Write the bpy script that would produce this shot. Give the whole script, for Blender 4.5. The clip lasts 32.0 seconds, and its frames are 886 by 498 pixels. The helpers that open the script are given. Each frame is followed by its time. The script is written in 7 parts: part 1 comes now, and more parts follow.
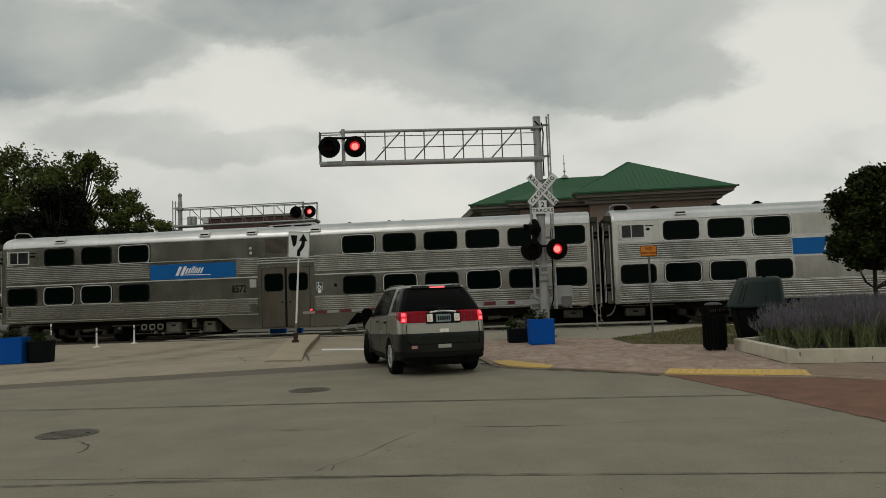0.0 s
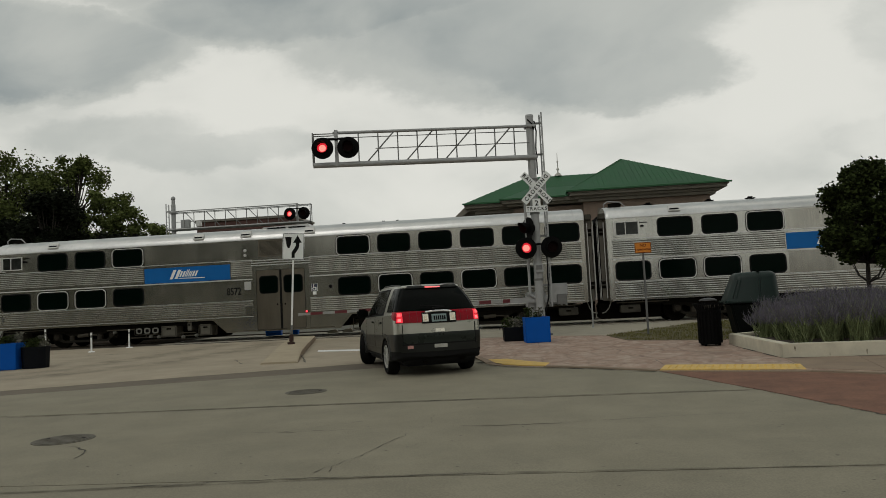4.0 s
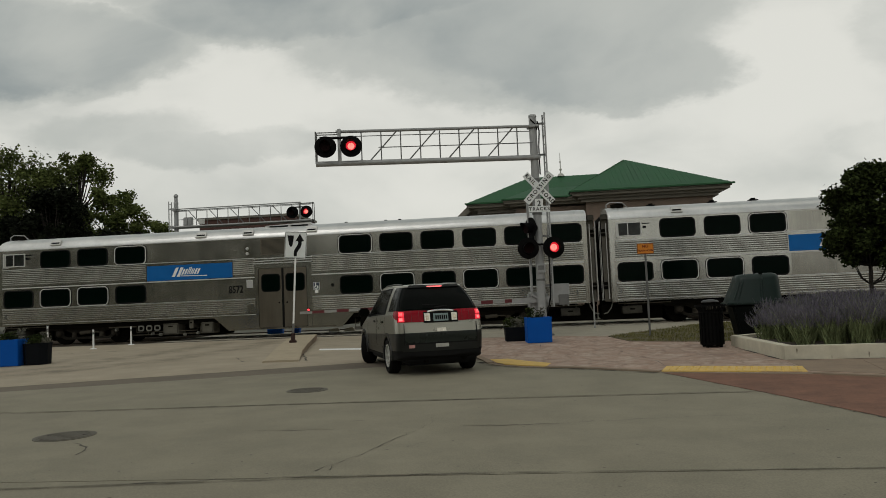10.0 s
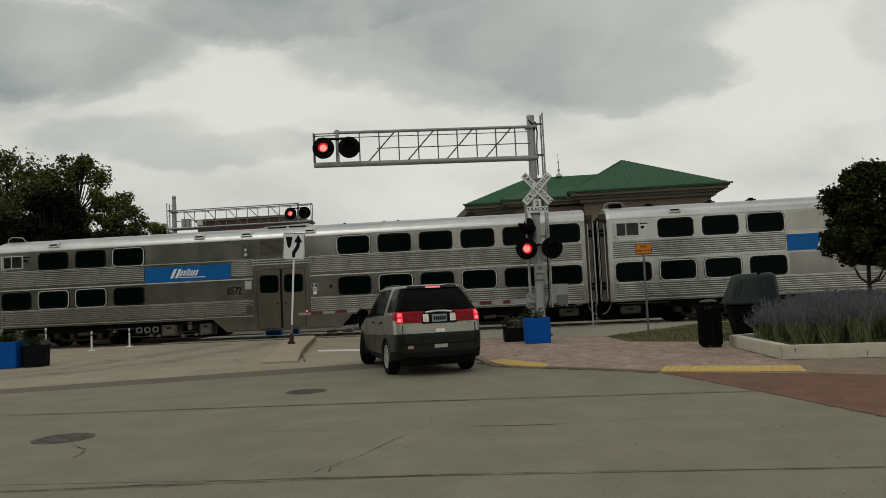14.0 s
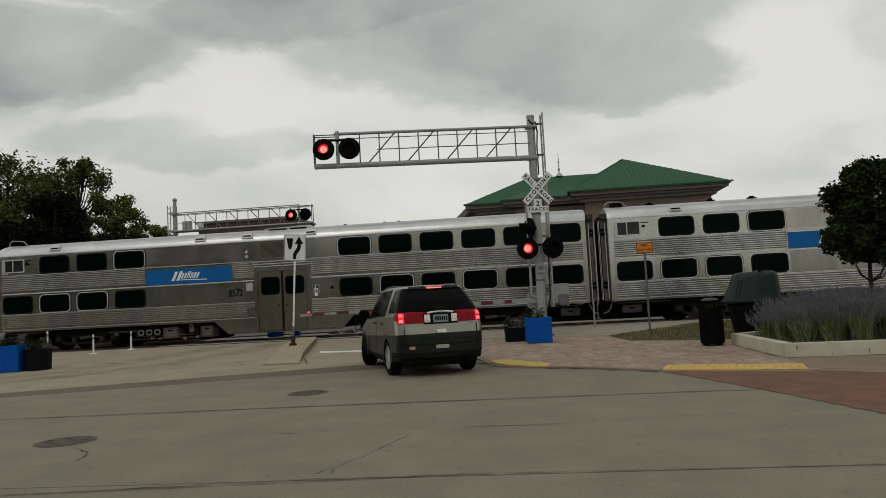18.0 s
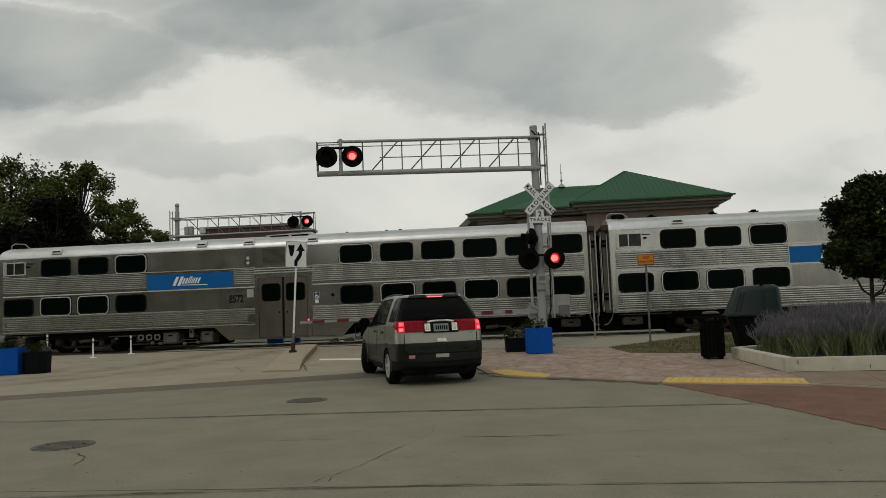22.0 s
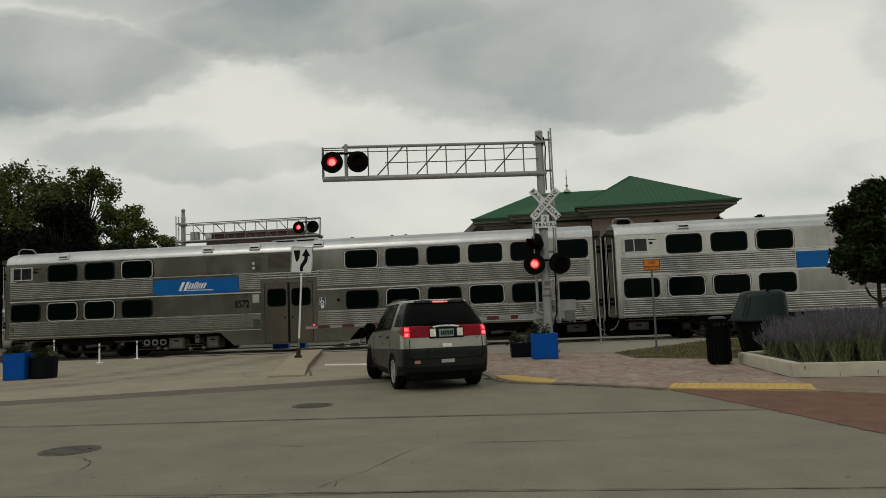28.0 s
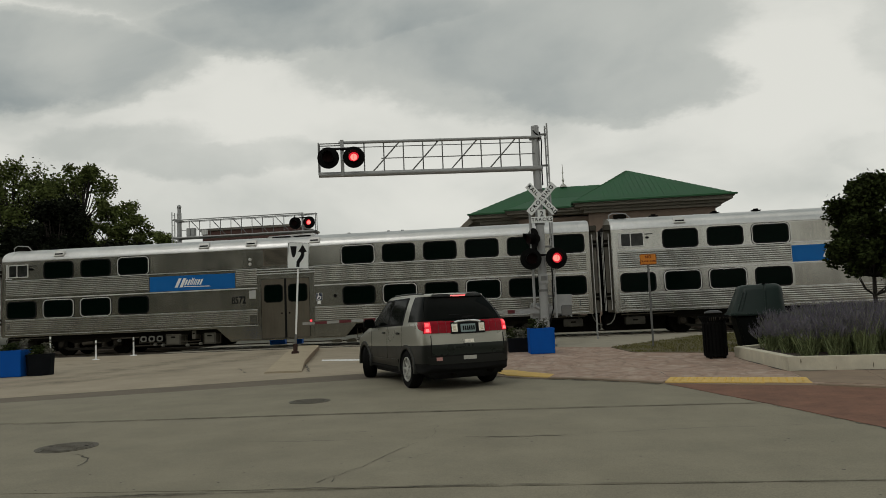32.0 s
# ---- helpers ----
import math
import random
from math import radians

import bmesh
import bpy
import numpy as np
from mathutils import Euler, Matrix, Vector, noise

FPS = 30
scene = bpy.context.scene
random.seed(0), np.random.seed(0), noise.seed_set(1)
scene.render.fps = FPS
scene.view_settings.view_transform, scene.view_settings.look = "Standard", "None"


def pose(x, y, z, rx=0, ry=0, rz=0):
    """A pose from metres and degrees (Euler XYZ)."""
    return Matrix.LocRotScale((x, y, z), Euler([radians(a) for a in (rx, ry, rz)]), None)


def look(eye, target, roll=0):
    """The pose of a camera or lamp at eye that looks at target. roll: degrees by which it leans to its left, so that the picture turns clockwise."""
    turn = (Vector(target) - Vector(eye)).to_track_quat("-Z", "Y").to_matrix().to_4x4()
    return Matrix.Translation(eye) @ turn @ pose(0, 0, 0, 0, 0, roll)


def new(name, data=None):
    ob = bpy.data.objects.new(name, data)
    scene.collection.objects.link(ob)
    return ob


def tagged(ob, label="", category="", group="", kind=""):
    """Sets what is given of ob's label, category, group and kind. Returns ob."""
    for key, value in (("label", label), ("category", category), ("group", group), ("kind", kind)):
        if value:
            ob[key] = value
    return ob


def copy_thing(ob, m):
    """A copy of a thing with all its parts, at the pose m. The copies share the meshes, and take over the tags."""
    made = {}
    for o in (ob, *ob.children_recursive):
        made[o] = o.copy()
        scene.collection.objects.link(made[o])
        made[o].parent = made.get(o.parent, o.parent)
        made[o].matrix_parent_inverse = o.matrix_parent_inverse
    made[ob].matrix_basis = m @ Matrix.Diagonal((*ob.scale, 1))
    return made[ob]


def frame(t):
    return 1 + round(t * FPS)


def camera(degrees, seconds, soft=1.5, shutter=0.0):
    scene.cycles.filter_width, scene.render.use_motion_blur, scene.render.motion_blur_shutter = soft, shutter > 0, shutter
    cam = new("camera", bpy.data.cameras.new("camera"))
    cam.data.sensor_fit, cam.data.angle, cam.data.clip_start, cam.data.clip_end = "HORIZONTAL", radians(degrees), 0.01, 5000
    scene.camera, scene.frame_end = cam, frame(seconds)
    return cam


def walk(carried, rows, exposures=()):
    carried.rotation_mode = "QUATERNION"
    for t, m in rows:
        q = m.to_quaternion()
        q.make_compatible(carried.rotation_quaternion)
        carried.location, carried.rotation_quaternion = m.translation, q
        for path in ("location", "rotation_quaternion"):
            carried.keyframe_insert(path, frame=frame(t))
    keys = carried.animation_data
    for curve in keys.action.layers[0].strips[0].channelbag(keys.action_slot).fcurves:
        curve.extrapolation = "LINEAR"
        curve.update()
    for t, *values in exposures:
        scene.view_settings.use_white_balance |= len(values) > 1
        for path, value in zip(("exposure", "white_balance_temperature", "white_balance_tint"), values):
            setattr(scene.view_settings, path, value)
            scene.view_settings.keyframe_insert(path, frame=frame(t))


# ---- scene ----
cam = camera(62.0, 32.0, soft=0.85)
EYE = (0.0, 0.0, 1.30)
PATH = (
    (0.0, 93.914, 2.021, 6.547),
    (0.5, 93.996, 2.083, 6.580),
    (1.0, 93.961, 2.499, 6.458),
    (1.5, 93.874, 2.365, 6.377),
    (2.0, 93.939, 2.594, 6.364),
    (2.5, 93.976, 2.671, 6.277),
    (3.0, 93.914, 2.762, 6.176),
    (3.5, 93.898, 2.892, 6.189),
    (5.5, 93.739, 2.578, 6.158),
    (6.0, 93.746, 2.515, 6.136),
    (6.5, 93.747, 2.527, 6.143),
    (7.0, 93.737, 2.801, 5.954),
    (7.5, 93.849, 2.748, 6.122),
    (8.0, 93.815, 3.011, 6.216),
    (8.5, 93.804, 3.019, 6.216),
    (9.0, 93.779, 2.615, 6.157),
    (9.5, 93.813, 2.646, 6.363),
    (10.0, 93.836, 2.441, 6.328),
    (10.5, 93.810, 2.349, 6.214),
    (11.0, 93.824, 2.473, 6.295),
    (11.5, 93.789, 2.390, 6.198),
    (12.0, 93.809, 2.340, 6.197),
    (12.5, 93.809, 2.420, 6.252),
    (13.0, 93.881, 2.525, 6.143),
    (13.5, 93.969, 2.528, 6.269),
    (14.0, 93.888, 2.623, 6.214),
    (14.5, 93.951, 2.501, 6.259),
    (16.5, 93.853, 2.600, 6.206),
    (17.0, 93.855, 2.681, 6.277),
    (17.5, 93.859, 2.743, 6.310),
    (18.0, 93.929, 3.047, 6.313),
    (18.5, 93.859, 2.951, 6.257),
    (19.0, 93.769, 2.853, 6.383),
    (19.5, 93.855, 2.610, 6.344),
    (20.0, 93.929, 2.667, 6.313),
    (20.5, 93.920, 2.743, 6.206),
    (21.0, 93.933, 2.632, 6.215),
    (21.5, 94.452, 1.961, 5.912),
    (22.0, 94.635, 2.196, 6.358),
    (22.5, 94.909, 2.034, 6.697),
    (23.0, 94.934, 2.110, 6.808),
    (23.5, 94.851, 2.040, 6.674),
    (24.0, 94.961, 2.036, 6.625),
    (24.5, 95.003, 2.236, 6.744),
    (25.0, 94.925, 2.132, 6.681),
    (25.5, 94.998, 2.125, 6.629),
    (27.5, 95.032, 2.284, 6.692),
    (28.0, 95.052, 2.191, 6.777),
    (28.5, 95.153, 2.383, 6.798),
    (29.0, 94.922, 2.298, 6.583),
    (29.5, 94.911, 2.658, 6.879),
    (30.0, 94.943, 2.561, 6.839),
    (30.5, 94.804, 2.565, 6.713),
    (31.0, 94.762, 2.526, 6.694),
    (31.5, 94.776, 2.523, 6.642),
    (32.0, 94.676, 2.431, 6.531),
)
walk(cam, [(t, pose(*EYE, a, b, c)) for t, a, b, c in PATH])

# ---- sky and light ----
def make_world():
    w = bpy.data.worlds.new("overcast_sky")
    scene.world = w
    w.use_nodes = True
    nt = w.node_tree
    N, L = nt.nodes, nt.links
    N.clear()

    def math_node(op, a, b=None, clamp=False):
        n = N.new("ShaderNodeMath")
        n.operation, n.use_clamp = op, clamp
        for i, v in enumerate((a, b)):
            if v is None:
                continue
            if isinstance(v, (int, float)):
                n.inputs[i].default_value = v
            else:
                L.new(v, n.inputs[i])
        return n.outputs[0]

    tc = N.new("ShaderNodeTexCoord")
    sep = N.new("ShaderNodeSeparateXYZ")
    L.new(tc.outputs["Generated"], sep.inputs[0])
    dx, dy, dz = sep.outputs
    den = math_node("ADD", math_node("ABSOLUTE", dy), 0.12)
    u0 = math_node("DIVIDE", dx, den)
    v0 = math_node("DIVIDE", dz, den)
    comb = N.new("ShaderNodeCombineXYZ")
    L.new(u0, comb.inputs[0])
    L.new(math_node("MULTIPLY", v0, 1.7), comb.inputs[1])
    warp = N.new("ShaderNodeTexNoise")
    warp.inputs["Scale"].default_value = 4.5
    warp.inputs["Detail"].default_value = 6
    warp.inputs["Roughness"].default_value = 0.62
    L.new(comb.outputs[0], warp.inputs["Vector"])
    ws = N.new("ShaderNodeSeparateXYZ")
    L.new(warp.outputs["Color"], ws.inputs[0])
    u = math_node("ADD", u0, math_node("MULTIPLY", math_node("SUBTRACT", ws.outputs[0], 0.5), 0.20))
    v = math_node("ADD", v0, math_node("MULTIPLY", math_node("SUBTRACT", ws.outputs[1], 0.5), 0.10))
    total = None
    # heavy cloud banks: centre and half-size in direction tangents, weight
    for cu, cv, ru, rv, wt in CLOUDS:
        a = math_node("DIVIDE", math_node("SUBTRACT", u, cu), ru)
        b = math_node("DIVIDE", math_node("SUBTRACT", v, cv), rv)
        d = math_node("ADD", math_node("MULTIPLY", a, a), math_node("MULTIPLY", b, b))
        k = N.new("ShaderNodeMapRange")
        k.interpolation_type = "SMOOTHSTEP"
        k.inputs["From Min"].default_value, k.inputs["From Max"].default_value = 0.55, 1.55
        k.inputs["To Min"].default_value, k.inputs["To Max"].default_value = wt, 0.0
        L.new(d, k.inputs["Value"])
        total = k.outputs[0] if total is None else math_node("MAXIMUM", total, k.outputs[0])
    fine = N.new("ShaderNodeTexNoise")
    fine.inputs["Scale"].default_value = 3.4
    fine.inputs["Detail"].default_value = 9
    fine.inputs["Roughness"].default_value = 0.5
    fine.inputs["Distortion"].default_value = 0.3
    L.new(comb.outputs[0], fine.inputs["Vector"])
    soft = math_node("MULTIPLY", math_node("SUBTRACT", fine.outputs["Fac"], 0.375), 1.2)
    dens = math_node("ADD", math_node("MULTIPLY", total, 0.82), math_node("MULTIPLY", soft, 0.95), True)
    ramp = N.new("ShaderNodeValToRGB")
    ramp.color_ramp.interpolation = "EASE"
    e = ramp.color_ramp.elements
    e[0].position, e[0].color = 0.0, (0.755, 0.75, 0.688, 1)
    e[1].position, e[1].color = 1.0, (0.265, 0.30, 0.298, 1)
    m = e.new(0.45)
    m.color = (0.51, 0.525, 0.485, 1)
    L.new(dens, ramp.inputs[0])
    sky = N.new("ShaderNodeTexSky")
    sky.sky_type = "NISHITA"
    sky.sun_disc = False
    sky.sun_elevation, sky.sun_rotation = radians(48), radians(200)
    scale = N.new("ShaderNodeVectorMath")
    scale.operation = "SCALE"
    scale.inputs["Scale"].default_value = 0.08
    L.new(sky.outputs[0], scale.inputs[0])
    mix = N.new("ShaderNodeMix")
    mix.data_type = "RGBA"
    mix.inputs["Factor"].default_value = 0.95
    L.new(scale.outputs[0], mix.inputs["A"])
    L.new(ramp.outputs[0], mix.inputs["B"])
    bg = N.new("ShaderNodeBackground")
    bg.inputs["Strength"].default_value = SKY
    L.new(mix.outputs["Result"], bg.inputs[0])
    out = N.new("ShaderNodeOutputWorld")
    L.new(bg.outputs[0], out.inputs[0])


SKY = 1.0
CLOUDS = (
    (0.010, 0.335, 0.25, 0.090, 0.62),
    (0.110, 0.270, 0.150, 0.050, 0.60),
    (-0.25, 0.385, 0.24, 0.055, 0.72),
    (-0.60, 0.345, 0.20, 0.060, 0.66),
    (0.45, 0.300, 0.060, 0.050, 0.14),
    (-0.376, 0.197, 0.123, 0.025, 0.22),
    (-0.491, 0.225, 0.110, 0.032, 0.20),
    (0.43, 0.158, 0.070, 0.032, 0.12),
    (-0.183, 0.479, 0.540, 0.085, 0.62),
    (-1.7, 0.5, 0.7, 0.3, 0.5),
    (1.5, 0.4, 0.6, 0.2, 0.5),
    (0.05, 1.15, 1.6, 0.62, 0.95),
)
make_world()

sun_data = bpy.data.lights.new("sun", "SUN")
sun_data.energy, sun_data.angle, sun_data.color = 0.45, radians(25), (1.0, 0.96, 0.9)
sun = new("sun", sun_data)
sun.matrix_world = look((-18, -30, 45), (0, 15, 0))


# ---- materials ----
def material(name, color, rough=0.6, metal=0.0, vary=0.15, size=0.5, bump=0.0, bump_size=0.02, stain=0.0, stain_color=(0.05, 0.045, 0.04), spec=0.5, rnd=0.0, coat=0.0, grain=0.35):
    """Noise at two scales over one base colour; stain is a broad, blotchy second colour."""
    m = bpy.data.materials.new(name)
    m.use_nodes = True
    nt = m.node_tree
    N, L = nt.nodes, nt.links
    b = N["Principled BSDF"]
    b.inputs["Metallic"].default_value = metal
    b.inputs["Specular IOR Level"].default_value = spec
    b.inputs["Coat Weight"].default_value = coat
    b.inputs["Coat Roughness"].default_value = 0.08
    tc = N.new("ShaderNodeTexCoord")
    big = N.new("ShaderNodeTexNoise")
    big.inputs["Scale"].default_value = 1.0 / size
    big.inputs["Detail"].default_value = 6
    big.inputs["Roughness"].default_value = 0.6
    L.new(tc.outputs["Object"], big.inputs["Vector"])
    small = N.new("ShaderNodeTexNoise")
    small.inputs["Scale"].default_value = 1.0 / bump_size
    small.inputs["Detail"].default_value = 3
    L.new(tc.outputs["Object"], small.inputs["Vector"])
    mixv = N.new("ShaderNodeMath")
    mixv.operation = "MULTIPLY_ADD"
    L.new(small.outputs["Fac"], mixv.inputs[0])
    mixv.inputs[1].default_value = grain
    L.new(big.outputs["Fac"], mixv.inputs[2])
    rng = N.new("ShaderNodeMapRange")
    rng.inputs["From Min"].default_value, rng.inputs["From Max"].default_value = 0.245 + 0.5 * grain, 0.755 + 0.5 * grain
    rng.inputs["To Min"].default_value, rng.inputs["To Max"].default_value = 1 - vary, 1 + vary
    L.new(mixv.outputs[0], rng.inputs["Value"])
    val = rng.outputs[0]
    if rnd:
        oi = N.new("ShaderNodeObjectInfo")
        r2 = N.new("ShaderNodeMapRange")
        r2.inputs["To Min"].default_value, r2.inputs["To Max"].default_value = 1 - rnd, 1 + rnd
        L.new(oi.outputs["Random"], r2.inputs["Value"])
        mu = N.new("ShaderNodeMath")
        mu.operation = "MULTIPLY"
        L.new(val, mu.inputs[0])
        L.new(r2.outputs[0], mu.inputs[1])
        val = mu.outputs[0]
    sc = N.new("ShaderNodeVectorMath")
    sc.operation = "SCALE"
    sc.inputs[0].default_value = color
    L.new(val, sc.inputs["Scale"])
    col = sc.outputs[0]
    if stain:
        st = N.new("ShaderNodeTexNoise")
        st.inputs["Scale"].default_value = 0.35 / size
        st.inputs["Detail"].default_value = 8
        st.inputs["Roughness"].default_value = 0.7
        L.new(tc.outputs["Object"], st.inputs["Vector"])
        sr = N.new("ShaderNodeMapRange")
        sr.inputs["From Min"].default_value, sr.inputs["From Max"].default_value = 0.48, 0.72
        sr.inputs["To Min"].default_value, sr.inputs["To Max"].default_value = 0, stain
        L.new(st.outputs["Fac"], sr.inputs["Value"])
        mx = N.new("ShaderNodeMix")
        mx.data_type = "RGBA"
        L.new(sr.outputs[0], mx.inputs["Factor"])
        L.new(col, mx.inputs["A"])
        mx.inputs["B"].default_value = (*stain_color, 1)
        col = mx.outputs["Result"]
    L.new(col, b.inputs["Base Color"])
    rr = N.new("ShaderNodeMapRange")
    rr.inputs["To Min"].default_value, rr.inputs["To Max"].default_value = max(0.02, rough - min(0.1, rough * 0.4)), min(1, rough + 0.1)
    L.new(big.outputs["Fac"], rr.inputs["Value"])
    L.new(rr.outputs[0], b.inputs["Roughness"])
    if bump:
        bp = N.new("ShaderNodeBump")
        bp.inputs["Strength"].default_value = min(1.0, bump)
        bp.inputs["Distance"].default_value = bump_size * 0.5
        L.new(small.outputs["Fac"], bp.inputs["Height"])
        L.new(bp.outputs[0], b.inputs["Normal"])
    return m


def glow(name, color, strength, rough=0.3):
    m = bpy.data.materials.new(name)
    m.use_nodes = True
    b = m.node_tree.nodes["Principled BSDF"]
    b.inputs["Base Color"].default_value = (*color, 1)
    b.inputs["Emission Color"].default_value = (*color, 1)
    b.inputs["Emission Strength"].default_value = strength
    b.inputs["Roughness"].default_value = rough
    return m


def dark_glass(name, color=(0.006, 0.009, 0.009), rough=0.08, spec=0.5):
    m = material(name, color, rough, 0.0, 0.3, 0.4, spec=spec)
    return m


STEEL = material("fluted_stainless_steel", (0.40, 0.40, 0.37), 0.17, 0.92, 0.14, 1.3, 0.0, 0.05, 0.5, (0.20, 0.185, 0.15))
# shade between the ribs, put into the colour of the groove faces
GROOVE = material("shaded_flute_groove", (0.115, 0.108, 0.088), 0.5, 0.5, 0.3, 0.6)
STEEL_ROOF = material("train_roof_metal", (0.60, 0.60, 0.585), 0.36, 0.75, 0.08, 1.2, 0.0, 0.05, 0.3, (0.38, 0.37, 0.35))
STEEL_DOOR = material("door_steel", (0.130, 0.114, 0.087), 0.42, 0.7, 0.1, 0.8, 0.04, 0.04, 0.3, (0.15, 0.13, 0.1))


def streaked(m, low, high, sx=2.2, sz=0.25):
    """Run-down grime: tone that varies along the car and runs down its side."""
    nt = m.node_tree
    N, L = nt.nodes, nt.links
    b = N["Principled BSDF"]
    src = b.inputs["Base Color"].links[0].from_socket
    tc = N.new("ShaderNodeTexCoord")
    mp = N.new("ShaderNodeMapping")
    mp.inputs["Scale"].default_value = (sx, sx, sz)
    L.new(tc.outputs["Object"], mp.inputs[0])
    no = N.new("ShaderNodeTexNoise")
    no.inputs["Scale"].default_value, no.inputs["Detail"].default_value, no.inputs["Roughness"].default_value = 1.0, 7, 0.65
    L.new(mp.outputs[0], no.inputs["Vector"])
    r = N.new("ShaderNodeMapRange")
    r.inputs["From Min"].default_value, r.inputs["From Max"].default_value = 0.3, 0.7
    r.inputs["To Min"].default_value, r.inputs["To Max"].default_value = low, high
    L.new(no.outputs["Fac"], r.inputs["Value"])
    s = N.new("ShaderNodeVectorMath")
    s.operation = "SCALE"
    L.new(src, s.inputs[0])
    L.new(r.outputs[0], s.inputs["Scale"])
    L.new(s.outputs[0], b.inputs["Base Color"])
    return m


streaked(STEEL, 0.86, 1.10, 3.5, 0.5)
streaked(STEEL_ROOF, 0.88, 1.08, 1.5, 1.5)
streaked(STEEL_DOOR, 0.8, 1.2)
STEEL_PLATE = streaked(material("plain_steel_side_plate", (0.325, 0.318, 0.285), 0.20, 0.92, 0.12, 0.8, 0.0, 0.05, 0.45, (0.22, 0.20, 0.165), rnd=0.14), 0.78, 1.16, 3.0, 0.3)
# darker, browner copies of the steel and its plates, for the first car
STEEL_DARKER = streaked(material("darker_stainless_steel", (0.335, 0.328, 0.292), 0.19, 0.9, 0.14, 1.3, 0.0, 0.05, 0.55, (0.17, 0.155, 0.12)), 0.86, 1.10, 3.5, 0.5)
PLATE_DARKER = streaked(material("darker_side_plate", (0.30, 0.292, 0.258), 0.21, 0.9, 0.12, 0.8, 0.0, 0.05, 0.5, (0.18, 0.165, 0.13), rnd=0.14), 0.78, 1.16, 3.0, 0.3)
ALU = material("aluminium", (0.56, 0.555, 0.53), 0.4, 0.3, 0.06, 0.4)
GALV = material("galvanised_steel", (0.31, 0.315, 0.31), 0.5, 0.25, 0.14, 0.25, 0.1, 0.01, 0.2, (0.28, 0.27, 0.26))
GALV_DARK = material("weathered_steel", (0.14, 0.14, 0.135), 0.55, 0.3, 0.2, 0.2, 0.1, 0.01)
RUBBER = material("black_rubber", (0.008, 0.008, 0.008), 0.8, 0, 0.3, 0.1, 0.2, 0.004, spec=0.12)
BLACK = material("matt_black_paint", (0.003, 0.003, 0.003), 0.7, 0, 0.3, 0.2, 0.1, 0.006, spec=0.08)
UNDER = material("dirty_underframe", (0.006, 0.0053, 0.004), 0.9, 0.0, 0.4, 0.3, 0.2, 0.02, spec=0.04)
UNDER_BOX = material("underfloor_box_grey", (0.055, 0.051, 0.041), 0.75, 0.0, 0.3, 0.3, 0.1, 0.02, 0.6, (0.022, 0.019, 0.015), spec=0.15)
UNDER_PALE = material("pale_equipment_paint", (0.115, 0.107, 0.086), 0.7, 0.0, 0.25, 0.25, 0.1, 0.02, 0.6, (0.09, 0.08, 0.06), spec=0.2)
PIPE = material("dusty_pipe", (0.075, 0.065, 0.05), 0.8, 0.0, 0.3, 0.2, spec=0.15)
GLASS = dark_glass("tinted_train_glass", (0.0010, 0.0042, 0.0027), 0.07, 0.025)
BLUE = material("blue_livery_panel", (0.002, 0.11, 0.36), 0.45, 0, 0.08, 0.8, stain=0.1, spec=0.2)
WHITE = material("white_paint", (0.78, 0.78, 0.76), 0.5, 0, 0.06, 0.3)
SIGN_WHITE = material("white_sign_sheeting", (0.72, 0.74, 0.72), 0.45, 0, 0.06, 0.2, stain=0.12, stain_color=(0.35, 0.34, 0.3))
SIGN_BLACK = material("black_lettering", (0.006, 0.006, 0.006), 0.6, 0, 0.1, 0.1, spec=0.1)
SIGN_ORANGE = material("orange_sign_sheeting", (0.62, 0.205, 0.008), 0.5, 0, 0.08, 0.2)
RED_PAINT = material("red_reflective_paint", (0.10, 0.006, 0.010), 0.5, 0, 0.1, 0.2)
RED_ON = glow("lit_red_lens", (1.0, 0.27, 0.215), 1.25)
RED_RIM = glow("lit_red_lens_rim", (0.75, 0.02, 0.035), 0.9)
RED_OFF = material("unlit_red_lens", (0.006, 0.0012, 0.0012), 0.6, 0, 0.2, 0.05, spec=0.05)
CONCRETE = material("old_concrete_road", (0.232, 0.212, 0.157), 0.85, 0, 0.16, 0.8, 0.5, 0.016, 0.45, (0.182, 0.163, 0.118), 0.25, grain=1.0)
APRON = material("tan_concrete", (0.335, 0.287, 0.215), 0.85, 0, 0.16, 0.8, 0.4, 0.03, 0.5, (0.20, 0.175, 0.128), 0.25)
ASPHALT = material("asphalt_band", (0.150, 0.126, 0.096), 0.9, 0, 0.16, 0.5, 0.5, 0.012, 0.3, (0.07, 0.063, 0.055), 0.3)
CRACK = material("tar_filled_crack", (0.065, 0.058, 0.045), 0.9, 0, 0.3, 0.15)
KERB = material("kerb_concrete", (0.30, 0.275, 0.215), 0.85, 0, 0.15, 0.4, 0.3, 0.01, 0.5, (0.2, 0.185, 0.15))
KERB_TAN = material("island_concrete", (0.36, 0.300, 0.208), 0.85, 0, 0.15, 0.4, 0.3, 0.01, 0.4, (0.22, 0.19, 0.14))
STRIP = material("tan_pavement_concrete", (0.245, 0.186, 0.135), 0.85, 0, 0.16, 0.5, 0.3, 0.012, 0.5, (0.15, 0.123, 0.094), 0.25)
YELLOW = material("worn_yellow_tactile", (0.60, 0.40, 0.105), 0.7, 0, 0.14, 0.15, 0.2, 0.01, 0.45, (0.30, 0.24, 0.13))
SOIL = material("mulch", (0.05, 0.038, 0.028), 0.95, 0, 0.4, 0.08, 0.8, 0.02)
GRASS = material("grass_blades", (0.125, 0.118, 0.036), 0.8, 0, 0.4, 0.3, spec=0.2)
TURF = material("turf_soil", (0.085, 0.072, 0.032), 0.95, 0, 0.3, 0.3, 0.6, 0.02)
